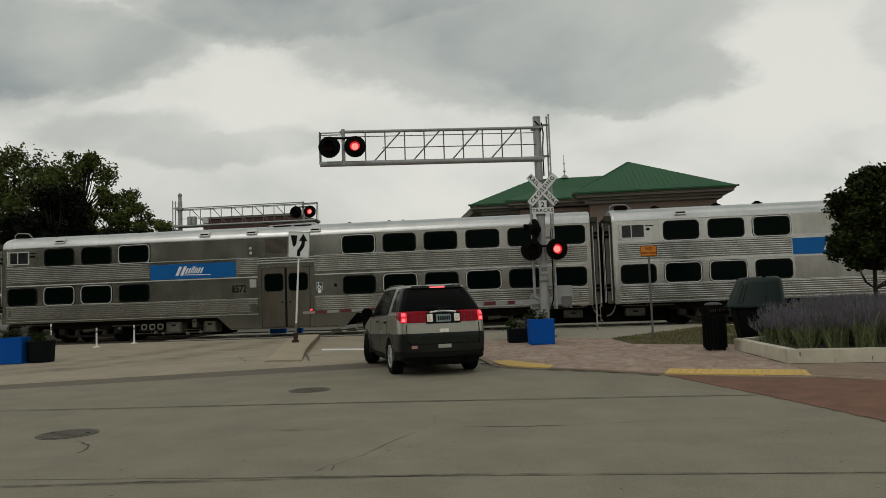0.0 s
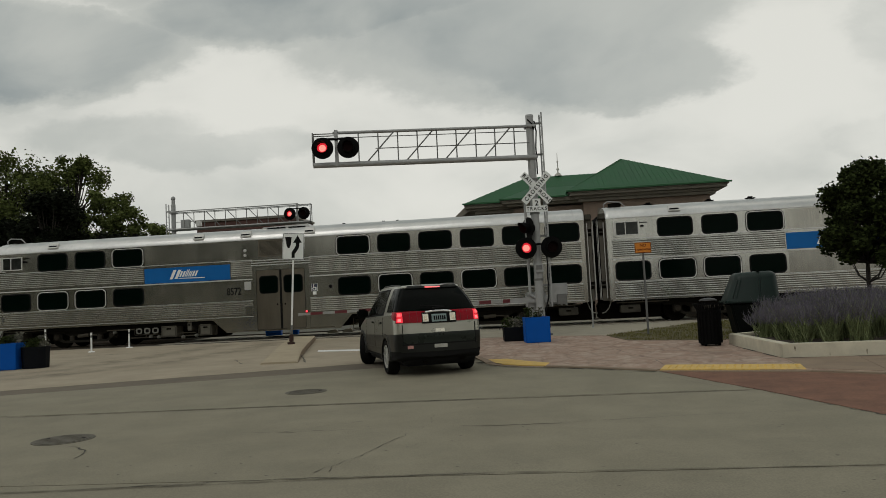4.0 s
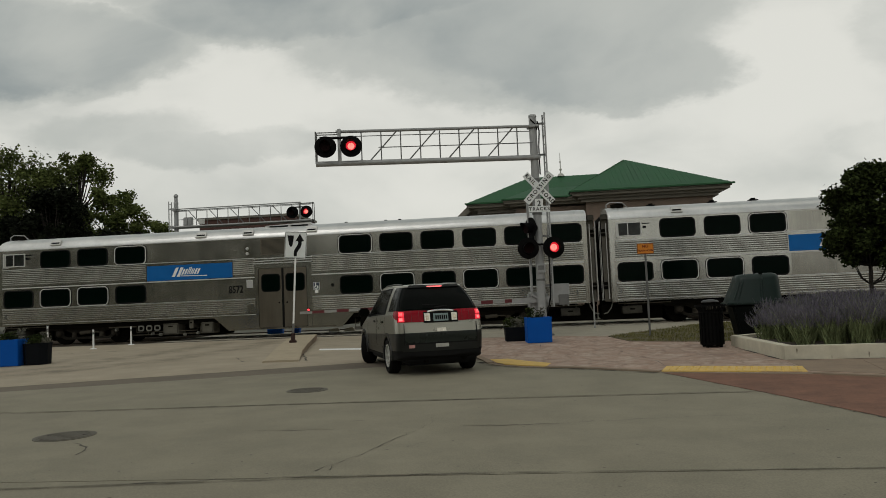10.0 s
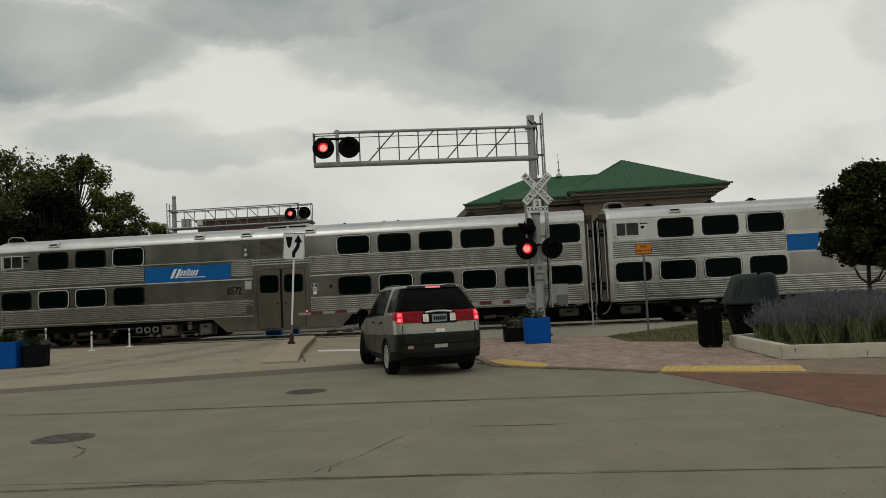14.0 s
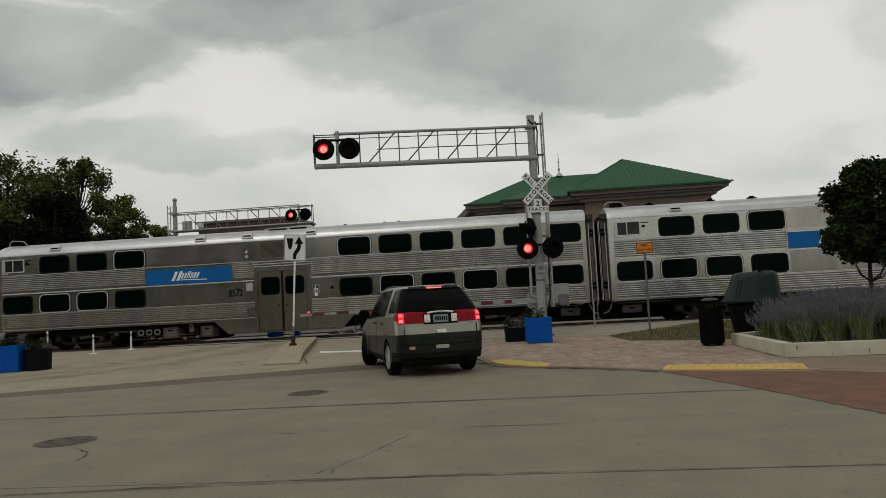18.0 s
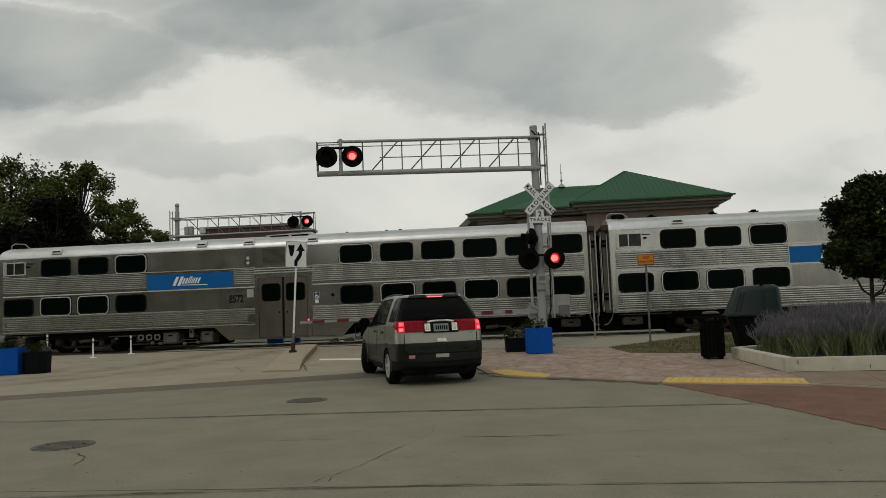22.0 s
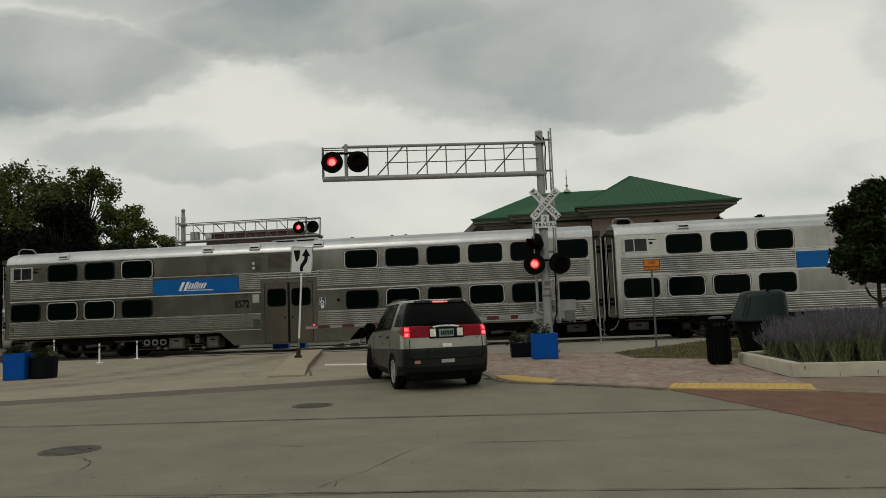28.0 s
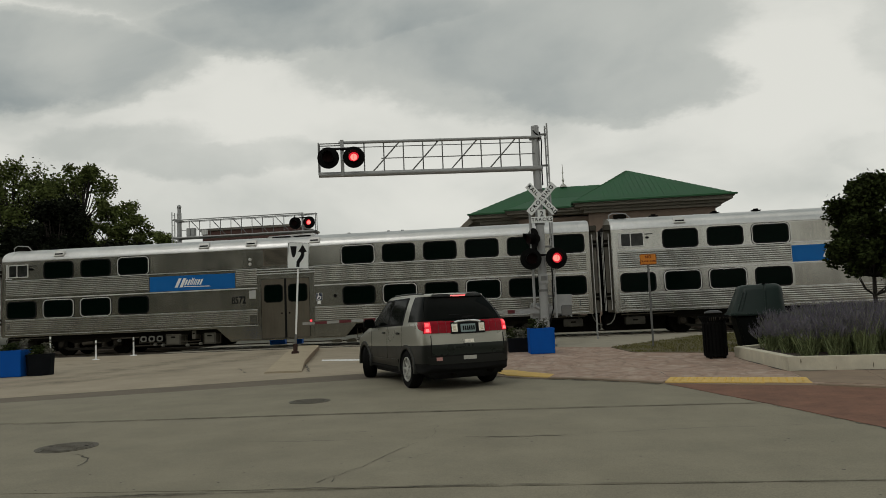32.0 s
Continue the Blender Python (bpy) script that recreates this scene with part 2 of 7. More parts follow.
FARLAND = material("far_ground", (0.09, 0.088, 0.065), 0.95, 0, 0.3, 6.0, 0.3, 0.05)
# stone set near black: the shade under the cars is in this colour
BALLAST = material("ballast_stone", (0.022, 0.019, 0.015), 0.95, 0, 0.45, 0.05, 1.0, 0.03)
RAIL = material("rail_steel", (0.13, 0.105, 0.085), 0.5, 0.6, 0.2, 0.3)
TIMBER = material("creosoted_timber", (0.055, 0.045, 0.036), 0.9, 0, 0.3, 0.3, 0.4, 0.02)
BLUE_BOX = material("blue_painted_planter", (0.002, 0.080, 0.37), 0.6, 0, 0.06, 0.3, 0.05, 0.01, spec=0.12)
NAVY_BOX = material("dark_planter_plastic", (0.003, 0.004, 0.006), 0.7, 0, 0.15, 0.3, 0.05, 0.01, spec=0.12)
BARK = material("tree_bark", (0.026, 0.021, 0.016), 0.95, 0, 0.35, 0.1, 0.7, 0.02)


def leaf_material(name, color, vary=0.5):
    """Leaf colour that varies from leaf to leaf."""
    m = material(name, color, 0.75, 0, 0.2, 0.6, spec=0.06)
    nt = m.node_tree
    N, L = nt.nodes, nt.links
    b = N["Principled BSDF"]
    src = b.inputs["Base Color"].links[0].from_socket
    ge = N.new("ShaderNodeNewGeometry")
    r = N.new("ShaderNodeMapRange")
    r.inputs["To Min"].default_value, r.inputs["To Max"].default_value = 1 - vary, 1 + vary
    L.new(ge.outputs["Random Per Island"], r.inputs["Value"])
    s = N.new("ShaderNodeVectorMath")
    s.operation = "SCALE"
    L.new(src, s.inputs[0])
    L.new(r.outputs[0], s.inputs["Scale"])
    L.new(s.outputs[0], b.inputs["Base Color"])
    b.inputs["Subsurface Weight"].default_value = 0.0
    return m


LEAF_MID = leaf_material("green_leaves", (0.088, 0.108, 0.033), 0.5)
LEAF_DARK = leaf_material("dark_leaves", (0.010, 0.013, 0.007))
LEAF_STREET = leaf_material("street_tree_leaves", (0.026, 0.036, 0.0105), 0.7)
SAGE = leaf_material("grey_green_stalks", (0.175, 0.205, 0.098), 0.6)
LAVENDER = leaf_material("lavender_spikes", (0.140, 0.129, 0.156), 0.35)


# ---- mesh helpers ----
def box(bm, c, s, rot=None, bev=0.0):
    m = Matrix.Translation(c) @ (rot.to_4x4() if rot else Matrix()) @ Matrix.Diagonal((*s, 1))
    r = bmesh.ops.create_cube(bm, size=1.0, matrix=m)
    if bev:
        es = list({e for v in r["verts"] for e in v.link_edges})
        bmesh.ops.bevel(bm, geom=es, offset=bev, segments=2, affect="EDGES", clamp_overlap=True)


def rod(bm, p, q, r1, r2=None, seg=10, caps=True):
    p, q = Vector(p), Vector(q)
    d = q - p
    m = Matrix.Translation((p + q) / 2) @ d.to_track_quat("Z", "Y").to_matrix().to_4x4()
    bmesh.ops.create_cone(bm, cap_ends=caps, segments=seg, radius1=r1, radius2=r1 if r2 is None else r2, depth=d.length, matrix=m)


def prism(bm, pts, lo, hi, axis="z"):
    """Extrude a closed 2D outline. axis z: (x, y); axis y: (x, z); axis x: (y, z)."""
    def place(a, b, h):
        return {"z": (a, b, h), "y": (a, h, b), "x": (h, a, b)}[axis]
    f0 = [bm.verts.new(place(a, b, lo)) for a, b in pts]
    f1 = [bm.verts.new(place(a, b, hi)) for a, b in pts]
    bm.faces.new(f0)
    bm.faces.new(f1)
    n = len(pts)
    for i in range(n):
        bm.faces.new((f0[i], f0[(i + 1) % n], f1[(i + 1) % n], f1[i]))


def rounded(cx, cz, w, h, r, n=4):
    out = []
    for sx, sz, a0 in ((1, 1, 0), (-1, 1, 90), (-1, -1, 180), (1, -1, 270)):
        for i in range(n + 1):
            a = radians(a0 + 90 * i / n)
            out.append((cx + sx * (w / 2 - r) + r * math.cos(a), cz + sz * (h / 2 - r) + r * math.sin(a)))
    return out


def ring(bm, outer, inner, lo, hi, axis="y"):
    """A frame between two outlines with the same count of points."""
    def place(a, b, h):
        return {"z": (a, b, h), "y": (a, h, b), "x": (h, a, b)}[axis]
    n = len(outer)
    v = [[bm.verts.new(place(a, b, h)) for a, b in o] for o, h in ((outer, lo), (outer, hi), (inner, hi), (inner, lo))]
    for k in range(4):
        p, q = v[k], v[(k + 1) % 4]
        for i in range(n):
            bm.faces.new((p[i], p[(i + 1) % n], q[(i + 1) % n], q[i]))


def mesh_of(name, bm, mat, smooth=False):
    bmesh.ops.recalc_face_normals(bm, faces=bm.faces)
    me = bpy.data.meshes.new(name)
    bm.to_mesh(me)
    bm.free()
    for x in (mat if isinstance(mat, (list, tuple)) else (mat,)):
        me.materials.append(x)
    if smooth:
        me.polygons.foreach_set("use_smooth", [True] * len(me.polygons))
        me.set_sharp_from_angle(angle=radians(38))
    return me


def part(name, bm, mat, parent=None, label="", smooth=False):
    me = bm if isinstance(bm, bpy.types.Mesh) else mesh_of(name, bm, mat, smooth)
    ob = new(name, me)
    if parent is not None:
        ob.parent = parent
    if label:
        ob["label"] = label
    return ob


def thing(name, m, label, category, group="", kind=""):
    ob = new(name)
    ob.matrix_world = m
    ob.empty_display_size = 0.3
    return tagged(ob, label, category, group, kind)


def structure(name, bm, mat, label, category, smooth=False):
    return tagged(part(name, bm, mat, None, "", smooth), label, category, "", "structure")


def lettering(name, text, size, mat, parent, m, depth=0.002, label="", spacing=1.0):
    cu = bpy.data.curves.new(name, "FONT")
    cu.body, cu.size, cu.extrude, cu.offset = text, size, depth, size * 0.022
    cu.align_x, cu.align_y = "CENTER", "CENTER"
    cu.space_character = spacing
    tmp = new(name, cu)
    bpy.context.view_layer.update()
    me = bpy.data.meshes.new_from_object(tmp.evaluated_get(bpy.context.evaluated_depsgraph_get()))
    bpy.data.objects.remove(tmp)
    me.materials.clear()
    me.materials.append(mat)
    ob = part(name, me, mat, parent, label)
    ob.matrix_basis = m
    return ob


def BM():
    return bmesh.new()


from mathutils.geometry import tessellate_polygon


# ---- ground, roads, tracks ----
def rise(y):
    """Height of the road surface: it climbs gently to the rails."""
    return -0.14 + 0.14 * min(1.0, max(0.0, (y - 17.0) / 10.5))


def sheet(bm, pts, height, step=1.0, lift=0.0, thick=0.0):
    """A horizontal polygon cut across y so that it follows the ground's profile."""
    vs = [bm.verts.new((x, y, 0)) for x, y in pts]
    for tri in tessellate_polygon([[Vector((x, y, 0)) for x, y in pts]]):
        bm.faces.new([vs[i] for i in tri])
    ys = [p[1] for p in pts]
    for yc in (17.0, 27.5):
        if min(ys) < yc < max(ys):
            bmesh.ops.bisect_plane(bm, geom=bm.verts[:] + bm.edges[:] + bm.faces[:], plane_co=(0, yc, 0), plane_no=(0, 1, 0))
    if thick:
        r = bmesh.ops.extrude_face_region(bm, geom=bm.faces[:])
        top = {v for v in r["geom"] if isinstance(v, bmesh.types.BMVert)}
        for v in bm.verts:
            v.co.z = height(v.co.y) + lift - (0 if v in top else thick)
    else:
        for v in bm.verts:
            v.co.z = height(v.co.y) + lift


def ground():
    bm = BM()
    xs = [-2500, -600, -150, -60, -25, 0, 25, 60, 150, 600, 2500]
    ys = [-2500, -600, -150, -40, 0, 17, 27.5, 45, 80, 160, 600, 3000]
    g = [[bm.verts.new((x, y, rise(y) - 0.12)) for x in xs] for y in ys]
    for j in range(len(ys) - 1):
        for i in range(len(xs) - 1):
            bm.faces.new((g[j][i], g[j][i + 1], g[j + 1][i + 1], g[j + 1][i]))
    structure("ground", bm, FARLAND, "dry grassy ground that reaches the horizon", "ground")


def wavy(points, width, seed, rough=0.03, step=0.12):
    """A thin ribbon along a broken line, for cracks."""
    rng = random.Random(seed)
    path = []
    for (x0, y0), (x1, y1) in zip(points, points[1:]):
        n = max(2, int(math.hypot(x1 - x0, y1 - y0) / step))
        for i in range(n):
            t = i / n
            path.append(Vector((x0 + (x1 - x0) * t + rng.uniform(-rough, rough), y0 + (y1 - y0) * t + rng.uniform(-rough, rough))))
    path.append(Vector(points[-1]))
    left, right = [], []
    for i, p in enumerate(path):
        d = (path[min(i + 1, len(path) - 1)] - path[max(i - 1, 0)]).normalized()
        nrm = Vector((-d.y, d.x)) * width * rng.uniform(0.08, 0.72) * max(0.06, 0.55 + 1.1 * noise.noise((p.x * 1.1, p.y * 1.1, seed * 3.7)))
        left.append(p + nrm)
        right.append(p - nrm)
    return left, right


def film_material(name, color, strength, edge):
    """A thin translucent dark film, for dirt and painted kerb shade, fading out towards its edges in ragged patches."""
    m = material(name, color, 0.8, 0, 0.15, 0.5, spec=0.2)
    nt = m.node_tree
    N, L = nt.nodes, nt.links
    tc = N.new("ShaderNodeTexCoord")
    sep = N.new("ShaderNodeSeparateXYZ")
    L.new(tc.outputs["UV"], sep.inputs[0])

    def op(kind, a, b=None, clamp=False):
        n = N.new("ShaderNodeMath")
        n.operation, n.use_clamp = kind, clamp
        for i, v in enumerate((a, b)):
            if v is None:
                continue
            if isinstance(v, (int, float)):
                n.inputs[i].default_value = v
            else:
                L.new(v, n.inputs[i])
        return n.outputs[0]

    u = sep.outputs[0]
    bell = op("MULTIPLY", op("MULTIPLY", u, op("SUBTRACT", 1.0, u)), 4.0, True)
    no = N.new("ShaderNodeTexNoise")
    no.inputs["Scale"].default_value, no.inputs["Detail"].default_value, no.inputs["Roughness"].default_value = 1.0 / edge, 8, 0.68
    L.new(tc.outputs["Object"], no.inputs["Vector"])
    k = op("MULTIPLY", op("SUBTRACT", no.outputs["Fac"], 0.36), 3.2, True)
    fac = op("MULTIPLY", op("MULTIPLY", bell, k), strength, True)
    L.new(fac, N["Principled BSDF"].inputs["Alpha"])
    return m


ROAD_FILM = film_material("tyre_wear_film", (0.085, 0.076, 0.056), 0.30, 0.9)
JOINT_FILM = film_material("joint_dirt_film", (0.06, 0.053, 0.039), 0.55, 0.35)
KERB_SHADE_FILM = film_material("kerb_shade_film", (0.032, 0.027, 0.020), 0.95, 0.5)


def road():
    base = BM()
    sheet(base, [(-70, -14), (70, -14), (70, 28.35), (-70, 28.35)], rise, lift=-0.03, thick=0.05)
    rd = structure("road", base, ASPHALT, "wide concrete street in long slabs with dark joints", "road")
    rows = ((-14, -2.92), (-2.9, 1.50), (1.52, 6.08), (6.10, 10.48))
    for a, b in rows:
        bm = BM()
        sheet(bm, [(-70, a), (70, a), (70, b), (-70, b)], rise, thick=0.02)
        part("slab", bm, CONCRETE, rd)
    # slab up to the asphalt band, which cuts it at a slant
    bm = BM()
    sheet(bm, [(-40, 10.5), (70.00, 10.50), (70.00, 16.94), (-0.95, 16.94), (-4.01, 15.73), (-10.12, 13.39), (-16.94, 10.69)], rise, thick=0.02)
    part("slab", bm, CONCRETE, rd)
    bm = BM()
    sheet(bm, [(-19.4, 10.59), (-10.81, 14.30), (-4.38, 17.15), (-0.73, 18.43), (60.00, 18.53), (60, 28.3), (-70, 28.3), (-70.00, 10.59)], rise, thick=0.02)
    part("slab", bm, APRON, rd, "tan concrete slab that rises to the tracks")
    bm = BM()
    sheet(bm, [(-19.5, 10.51), (-17.15, 10.51), (-10.13, 13.40), (-4.02, 15.74), (-0.95, 16.95), (60.00, 16.96), (60.00, 18.52), (-0.73, 18.42), (-4.38, 17.14), (-10.81, 14.29)], rise, lift=-0.003, thick=0.02)
    part("asphalt_band", bm, ASPHALT, rd, "dark asphalt band across the concrete")
    # cracks and patched joints
    bm = BM()
    cr = [([(-70, 5.82), (-4.39, 5.84), (-2.56, 6.08), (-0.66, 6.13), (2.19, 6.07), (70, 6.06)], 0.016), ([(-70, 10.38), (-7.73, 10.34), (-2.72, 10.53), (2.05, 10.53), (3.07, 10.48)], 0.03),
          ([(-3.60, 8.47), (-2.86, 8.34), (-2.01, 8.39)], 0.014), ([(-0.75, 8.40), (-0.35, 8.36), (0.15, 8.36), (0.58, 8.45)], 0.020), ([(-2.86, 8.34), (-2.51, 8.65), (-2.02, 8.93)], 0.012),
          ([(-5.15, 7.86), (-4.89, 7.71), (-4.69, 7.44), (-4.65, 7.20)], 0.022), ([(-16.94, 8.47), (-6.25, 8.47)], 0.014),
          ([(-1.74, 6.35), (-1.79, 6.55)], 0.035), ([(-0.45, 7.55), (-0.36, 7.56)], 0.03), ([(-1.2, 7.3), (-1.05, 7.5)], 0.008),
          ([(1.69, 13.34), (2.33, 12.07), (2.75, 10.80)], 0.010), ([(-17.54, 23.67), (-13.22, 24.30)], 0.06), ([(-8.05, 19.9), (-7.35, 18.6)], 0.07),
          ([(-5.51, 18.15), (-6.28, 20.33), (-6.87, 22.57)], 0.07),
          ([(0.30, 15.6), (0.62, 15.12), (0.90, 14.78), (1.2, 14.55), (1.50, 14.24)], 0.16), ([(1.50, 14.24), (1.75, 13.80), (2.25, 13.33)], 0.07), ([(2.28, 13.16), (3.11, 10.40), (3.69, 8.24), (4.32, 5.72), (6.18, -2.5)], 0.035), ([(-16.94, 8.50), (-9.5, 8.44), (-6.4, 8.5)], 0.01), ([(0.58, 8.45), (1.9, 8.62), (3.4, 8.70)], 0.008), ([(-1.62, 6.9), (-1.35, 7.9), (-1.15, 8.6), (-1.2, 9.3)], 0.012), ([(-1.9, 6.3), (-1.62, 6.9)], 0.02)]
    for k, (p, w) in enumerate(cr):
        le, ri = wavy(p, w, k, 0.012 if len(p) == 2 and abs(p[0][0]) > 20 else 0.03, 0.14 if abs(p[0][0]) > 20 else 0.09)
        a = [bm.verts.new((v.x, v.y, rise(v.y) + 0.004)) for v in le]
        b = [bm.verts.new((v.x, v.y, rise(v.y) + 0.004)) for v in ri]
        for i in range(len(a) - 1):
            bm.faces.new((a[i], a[i + 1], b[i + 1], b[i]))
    part("crack", bm, CRACK, rd, "dark cracks and tarred joints")
    # worn joint edges, tyre-darkened lanes, oil drips and painted kerb shade, thin films over the slabs
    film = [([(-40, 10.38), (-7.73, 10.34), (-2.72, 10.53), (2.05, 10.53), (3.2, 10.48)], 0.20, 0.5), ([(-40, 5.82), (-4.39, 5.84), (-0.66, 6.13), (2.19, 6.07), (4.2, 6.06)], 0.10, 0.5),
            # the kerb's shade, painted as a dark line along its foot
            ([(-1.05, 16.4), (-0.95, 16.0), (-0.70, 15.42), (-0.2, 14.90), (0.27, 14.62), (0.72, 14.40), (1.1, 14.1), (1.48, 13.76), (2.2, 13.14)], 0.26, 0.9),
            ([(-9.2, 26.8), (-9.4, 23.0), (-10.4, 19.5), (-13.5, 15.6)], 1.5, 0.42), ([(-11.2, 26.8), (-11.5, 23.0), (-12.6, 19.0), (-16.0, 14.2)], 1.5, 0.38),
            ([(-4.6, 25.5), (-4.1, 21.0), (-3.4, 17.4)], 0.9, 0.4), ([(-2.9, 25.5), (-2.4, 21.0), (-1.6, 17.2)], 0.9, 0.4)]
    for k, (p, w, dark) in enumerate(film):
        bm = BM()
        path = [Vector(q) for q in p]
        fine = []
        for q0, q1 in zip(path, path[1:]):
            n = max(2, int((q1 - q0).length / 0.4))
            fine += [q0.lerp(q1, i / n) for i in range(n)]
        fine.append(path[-1])
        uv = bm.loops.layers.uv.new("across")
        rows, way = [], 0.0
        for i, q in enumerate(fine):
            d = (fine[min(i + 1, len(fine) - 1)] - fine[max(i - 1, 0)]).normalized()
            if i:
                way += (q - fine[i - 1]).length
            nrm = Vector((-d.y, d.x))
            rows.append([(bm.verts.new((q.x + nrm.x * w * u, q.y + nrm.y * w * u, rise(q.y + nrm.y * w * u) + 0.0045 + 0.0006 * k)), u, way) for u in (-0.5, 0.0, 0.5)])
        for r0, r1 in zip(rows, rows[1:]):
            for j in range(2):
                vs = (r0[j], r0[j + 1], r1[j + 1], r1[j])
                f = bm.faces.new([v[0] for v in vs])
                for loop, v in zip(f.loops, vs):
                    loop[uv].uv = (v[1] + 0.5, v[2])
        part("dark_film", bm, ROAD_FILM if dark < 0.45 else (JOINT_FILM if dark < 0.8 else KERB_SHADE_FILM), rd, "tyre wear, joint dirt and painted kerb shade on the concrete")
    rng = random.Random(31)
    bm = BM()
    for k in range(260):
        y = rng.uniform(4.8, 17.0)
        x = rng.uniform(-0.75, 0.62) * y
        if x > 2.2 + (13 - y) * 0.25:
            continue
        r = rng.uniform(0.004, 0.013)
        n = 7
        vs = [bm.verts.new((x + r * rng.uniform(0.5, 1.3) * math.cos(2 * math.pi * i / n) * 1.4, y + r * rng.uniform(0.5, 1.3) * math.sin(2 * math.pi * i / n), rise(y) + 0.0035)) for i in range(n)]
        bm.faces.new(vs)
    tagged(part("pock_marks", bm, CRACK, rd, "small dark pocks in the concrete"), kind="stuff")
    # white stop line
    bm = BM()
    sheet(bm, [(-6.14, 21.46), (-1.87, 20.43), (-1.96, 20.99), (-6.29, 22.06)], rise, lift=0.004)
    part("stop_line", bm, WHITE, rd, "white painted stop line")


def manhole(x, y, r):
    t = thing("manhole_cover", pose(x, y, -0.14), "round dark iron manhole cover set flush in the road", "manhole cover", "manhole covers")
    bm = BM()
    bmesh.ops.create_cone(bm, cap_ends=True, segments=40, radius1=r, radius2=r, depth=0.03, matrix=Matrix.Translation((0, 0, -0.009)))
    part("rim", bm, IRON, t)
    bm = BM()
    bmesh.ops.create_cone(bm, cap_ends=True, segments=40, radius1=r * 0.88, radius2=r * 0.88, depth=0.012, matrix=Matrix.Translation((0, 0, 0.005)))
    lid = part("lid", bm, IRON, t)
    for i in range(-3, 4):
        bm = BM()
        w = math.sqrt((r * 0.80) ** 2 - (i * r * 0.22) ** 2)
        box(bm, (0, i * r * 0.22, 0.012), (2 * w, r * 0.06, 0.005))
        part("rib", bm, IRON, lid)
    for sx in (-1, 1):
        bm = BM()
        box(bm, (sx * r * 0.66, r * 0.11, 0.0115), (r * 0.12, r * 0.09, 0.005))
        part("pick_hole", bm, RUBBER, lid)


IRON = material("cast_iron", (0.10, 0.09, 0.07), 0.8, 0.1, 0.25, 0.1, 0.3, 0.01)


def tracks():
    bm = BM()
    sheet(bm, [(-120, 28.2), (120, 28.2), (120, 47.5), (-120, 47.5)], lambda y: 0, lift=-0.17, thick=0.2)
    structure("track_bed", bm, BALLAST, "stone ballast under two railway tracks, darkened for the cars' shade", "track bed")
    for yc in (30.98, 35.4):
        t = thing("railway_track", pose(-5, yc, 0), "steel rails on dark timber sleepers", "railway track", "railway tracks")
        tagged(t, kind="structure")
        bm = BM()
        box(bm, (0, 0, 0), (0.23, 2.6, 0.16))
        me = mesh_of("sleeper", bm, TIMBER)
        for i in range(-60, 60):
            ob = part("sleeper", me, TIMBER, t)
            ob.matrix_basis = pose(i * 0.55, 0, -0.225)
        for sg in (-1, 1):
            bm = BM()
            prism(bm, [(-0.07, -0.15), (0.07, -0.15), (0.07, -0.13), (0.012, -0.11), (0.012, -0.035), (0.036, -0.03), (0.036, 0.0), (-0.036, 0.0), (-0.036, -0.03), (-0.012, -0.035), (-0.012, -0.11), (-0.07, -0.13)], -100, 100, "x")
            for v in bm.verts:
                v.co.y += sg * 0.754
            part("rail", bm, RAIL, t)
    # crossing panels where the road meets the rails
    t = thing("crossing_panel", pose(-8, 28.9, 0), "concrete and timber road panels laid between the rails", "crossing panel", "", "structure")
    bm = BM()
    box(bm, (0, -0.42, -0.04), (26, 0.26, 0.1), None, 0.01)
    part("timber_edge", bm, TIMBER, t, "dark timber edge")
    for i in range(-3, 8):
        bm = BM()
        box(bm, (i * 2.0, 0.25, -0.045), (1.96, 1.0, 0.1), None, 0.01)
        part("panel", bm, KERB, t)
        bm = BM()
        box(bm, (i * 2.0, 2.08, -0.045), (1.96, 1.28, 0.1), None, 0.01)
        part("panel", bm, KERB, t)
        bm = BM()
        box(bm, (i * 2.0, 4.4, -0.045), (1.96, 2.2, 0.1), None, 0.01)
        part("panel", bm, KERB, t)


KERB_LINE = [(-3.7, 28.2), (-1.31, 17.86), (-1.02, 16.74), (-0.88, 16.00), (-0.64, 15.48), (-0.13, 14.98), (0.32, 14.72), (0.75, 14.51), (1.15, 14.21), (1.52, 13.87), (2.24, 13.26), (3.43, 12.71), (4.44, 12.30), (5.27, 11.63), (7.94, 10.16), (12.71, 8.79), (40.00, 7.62)]


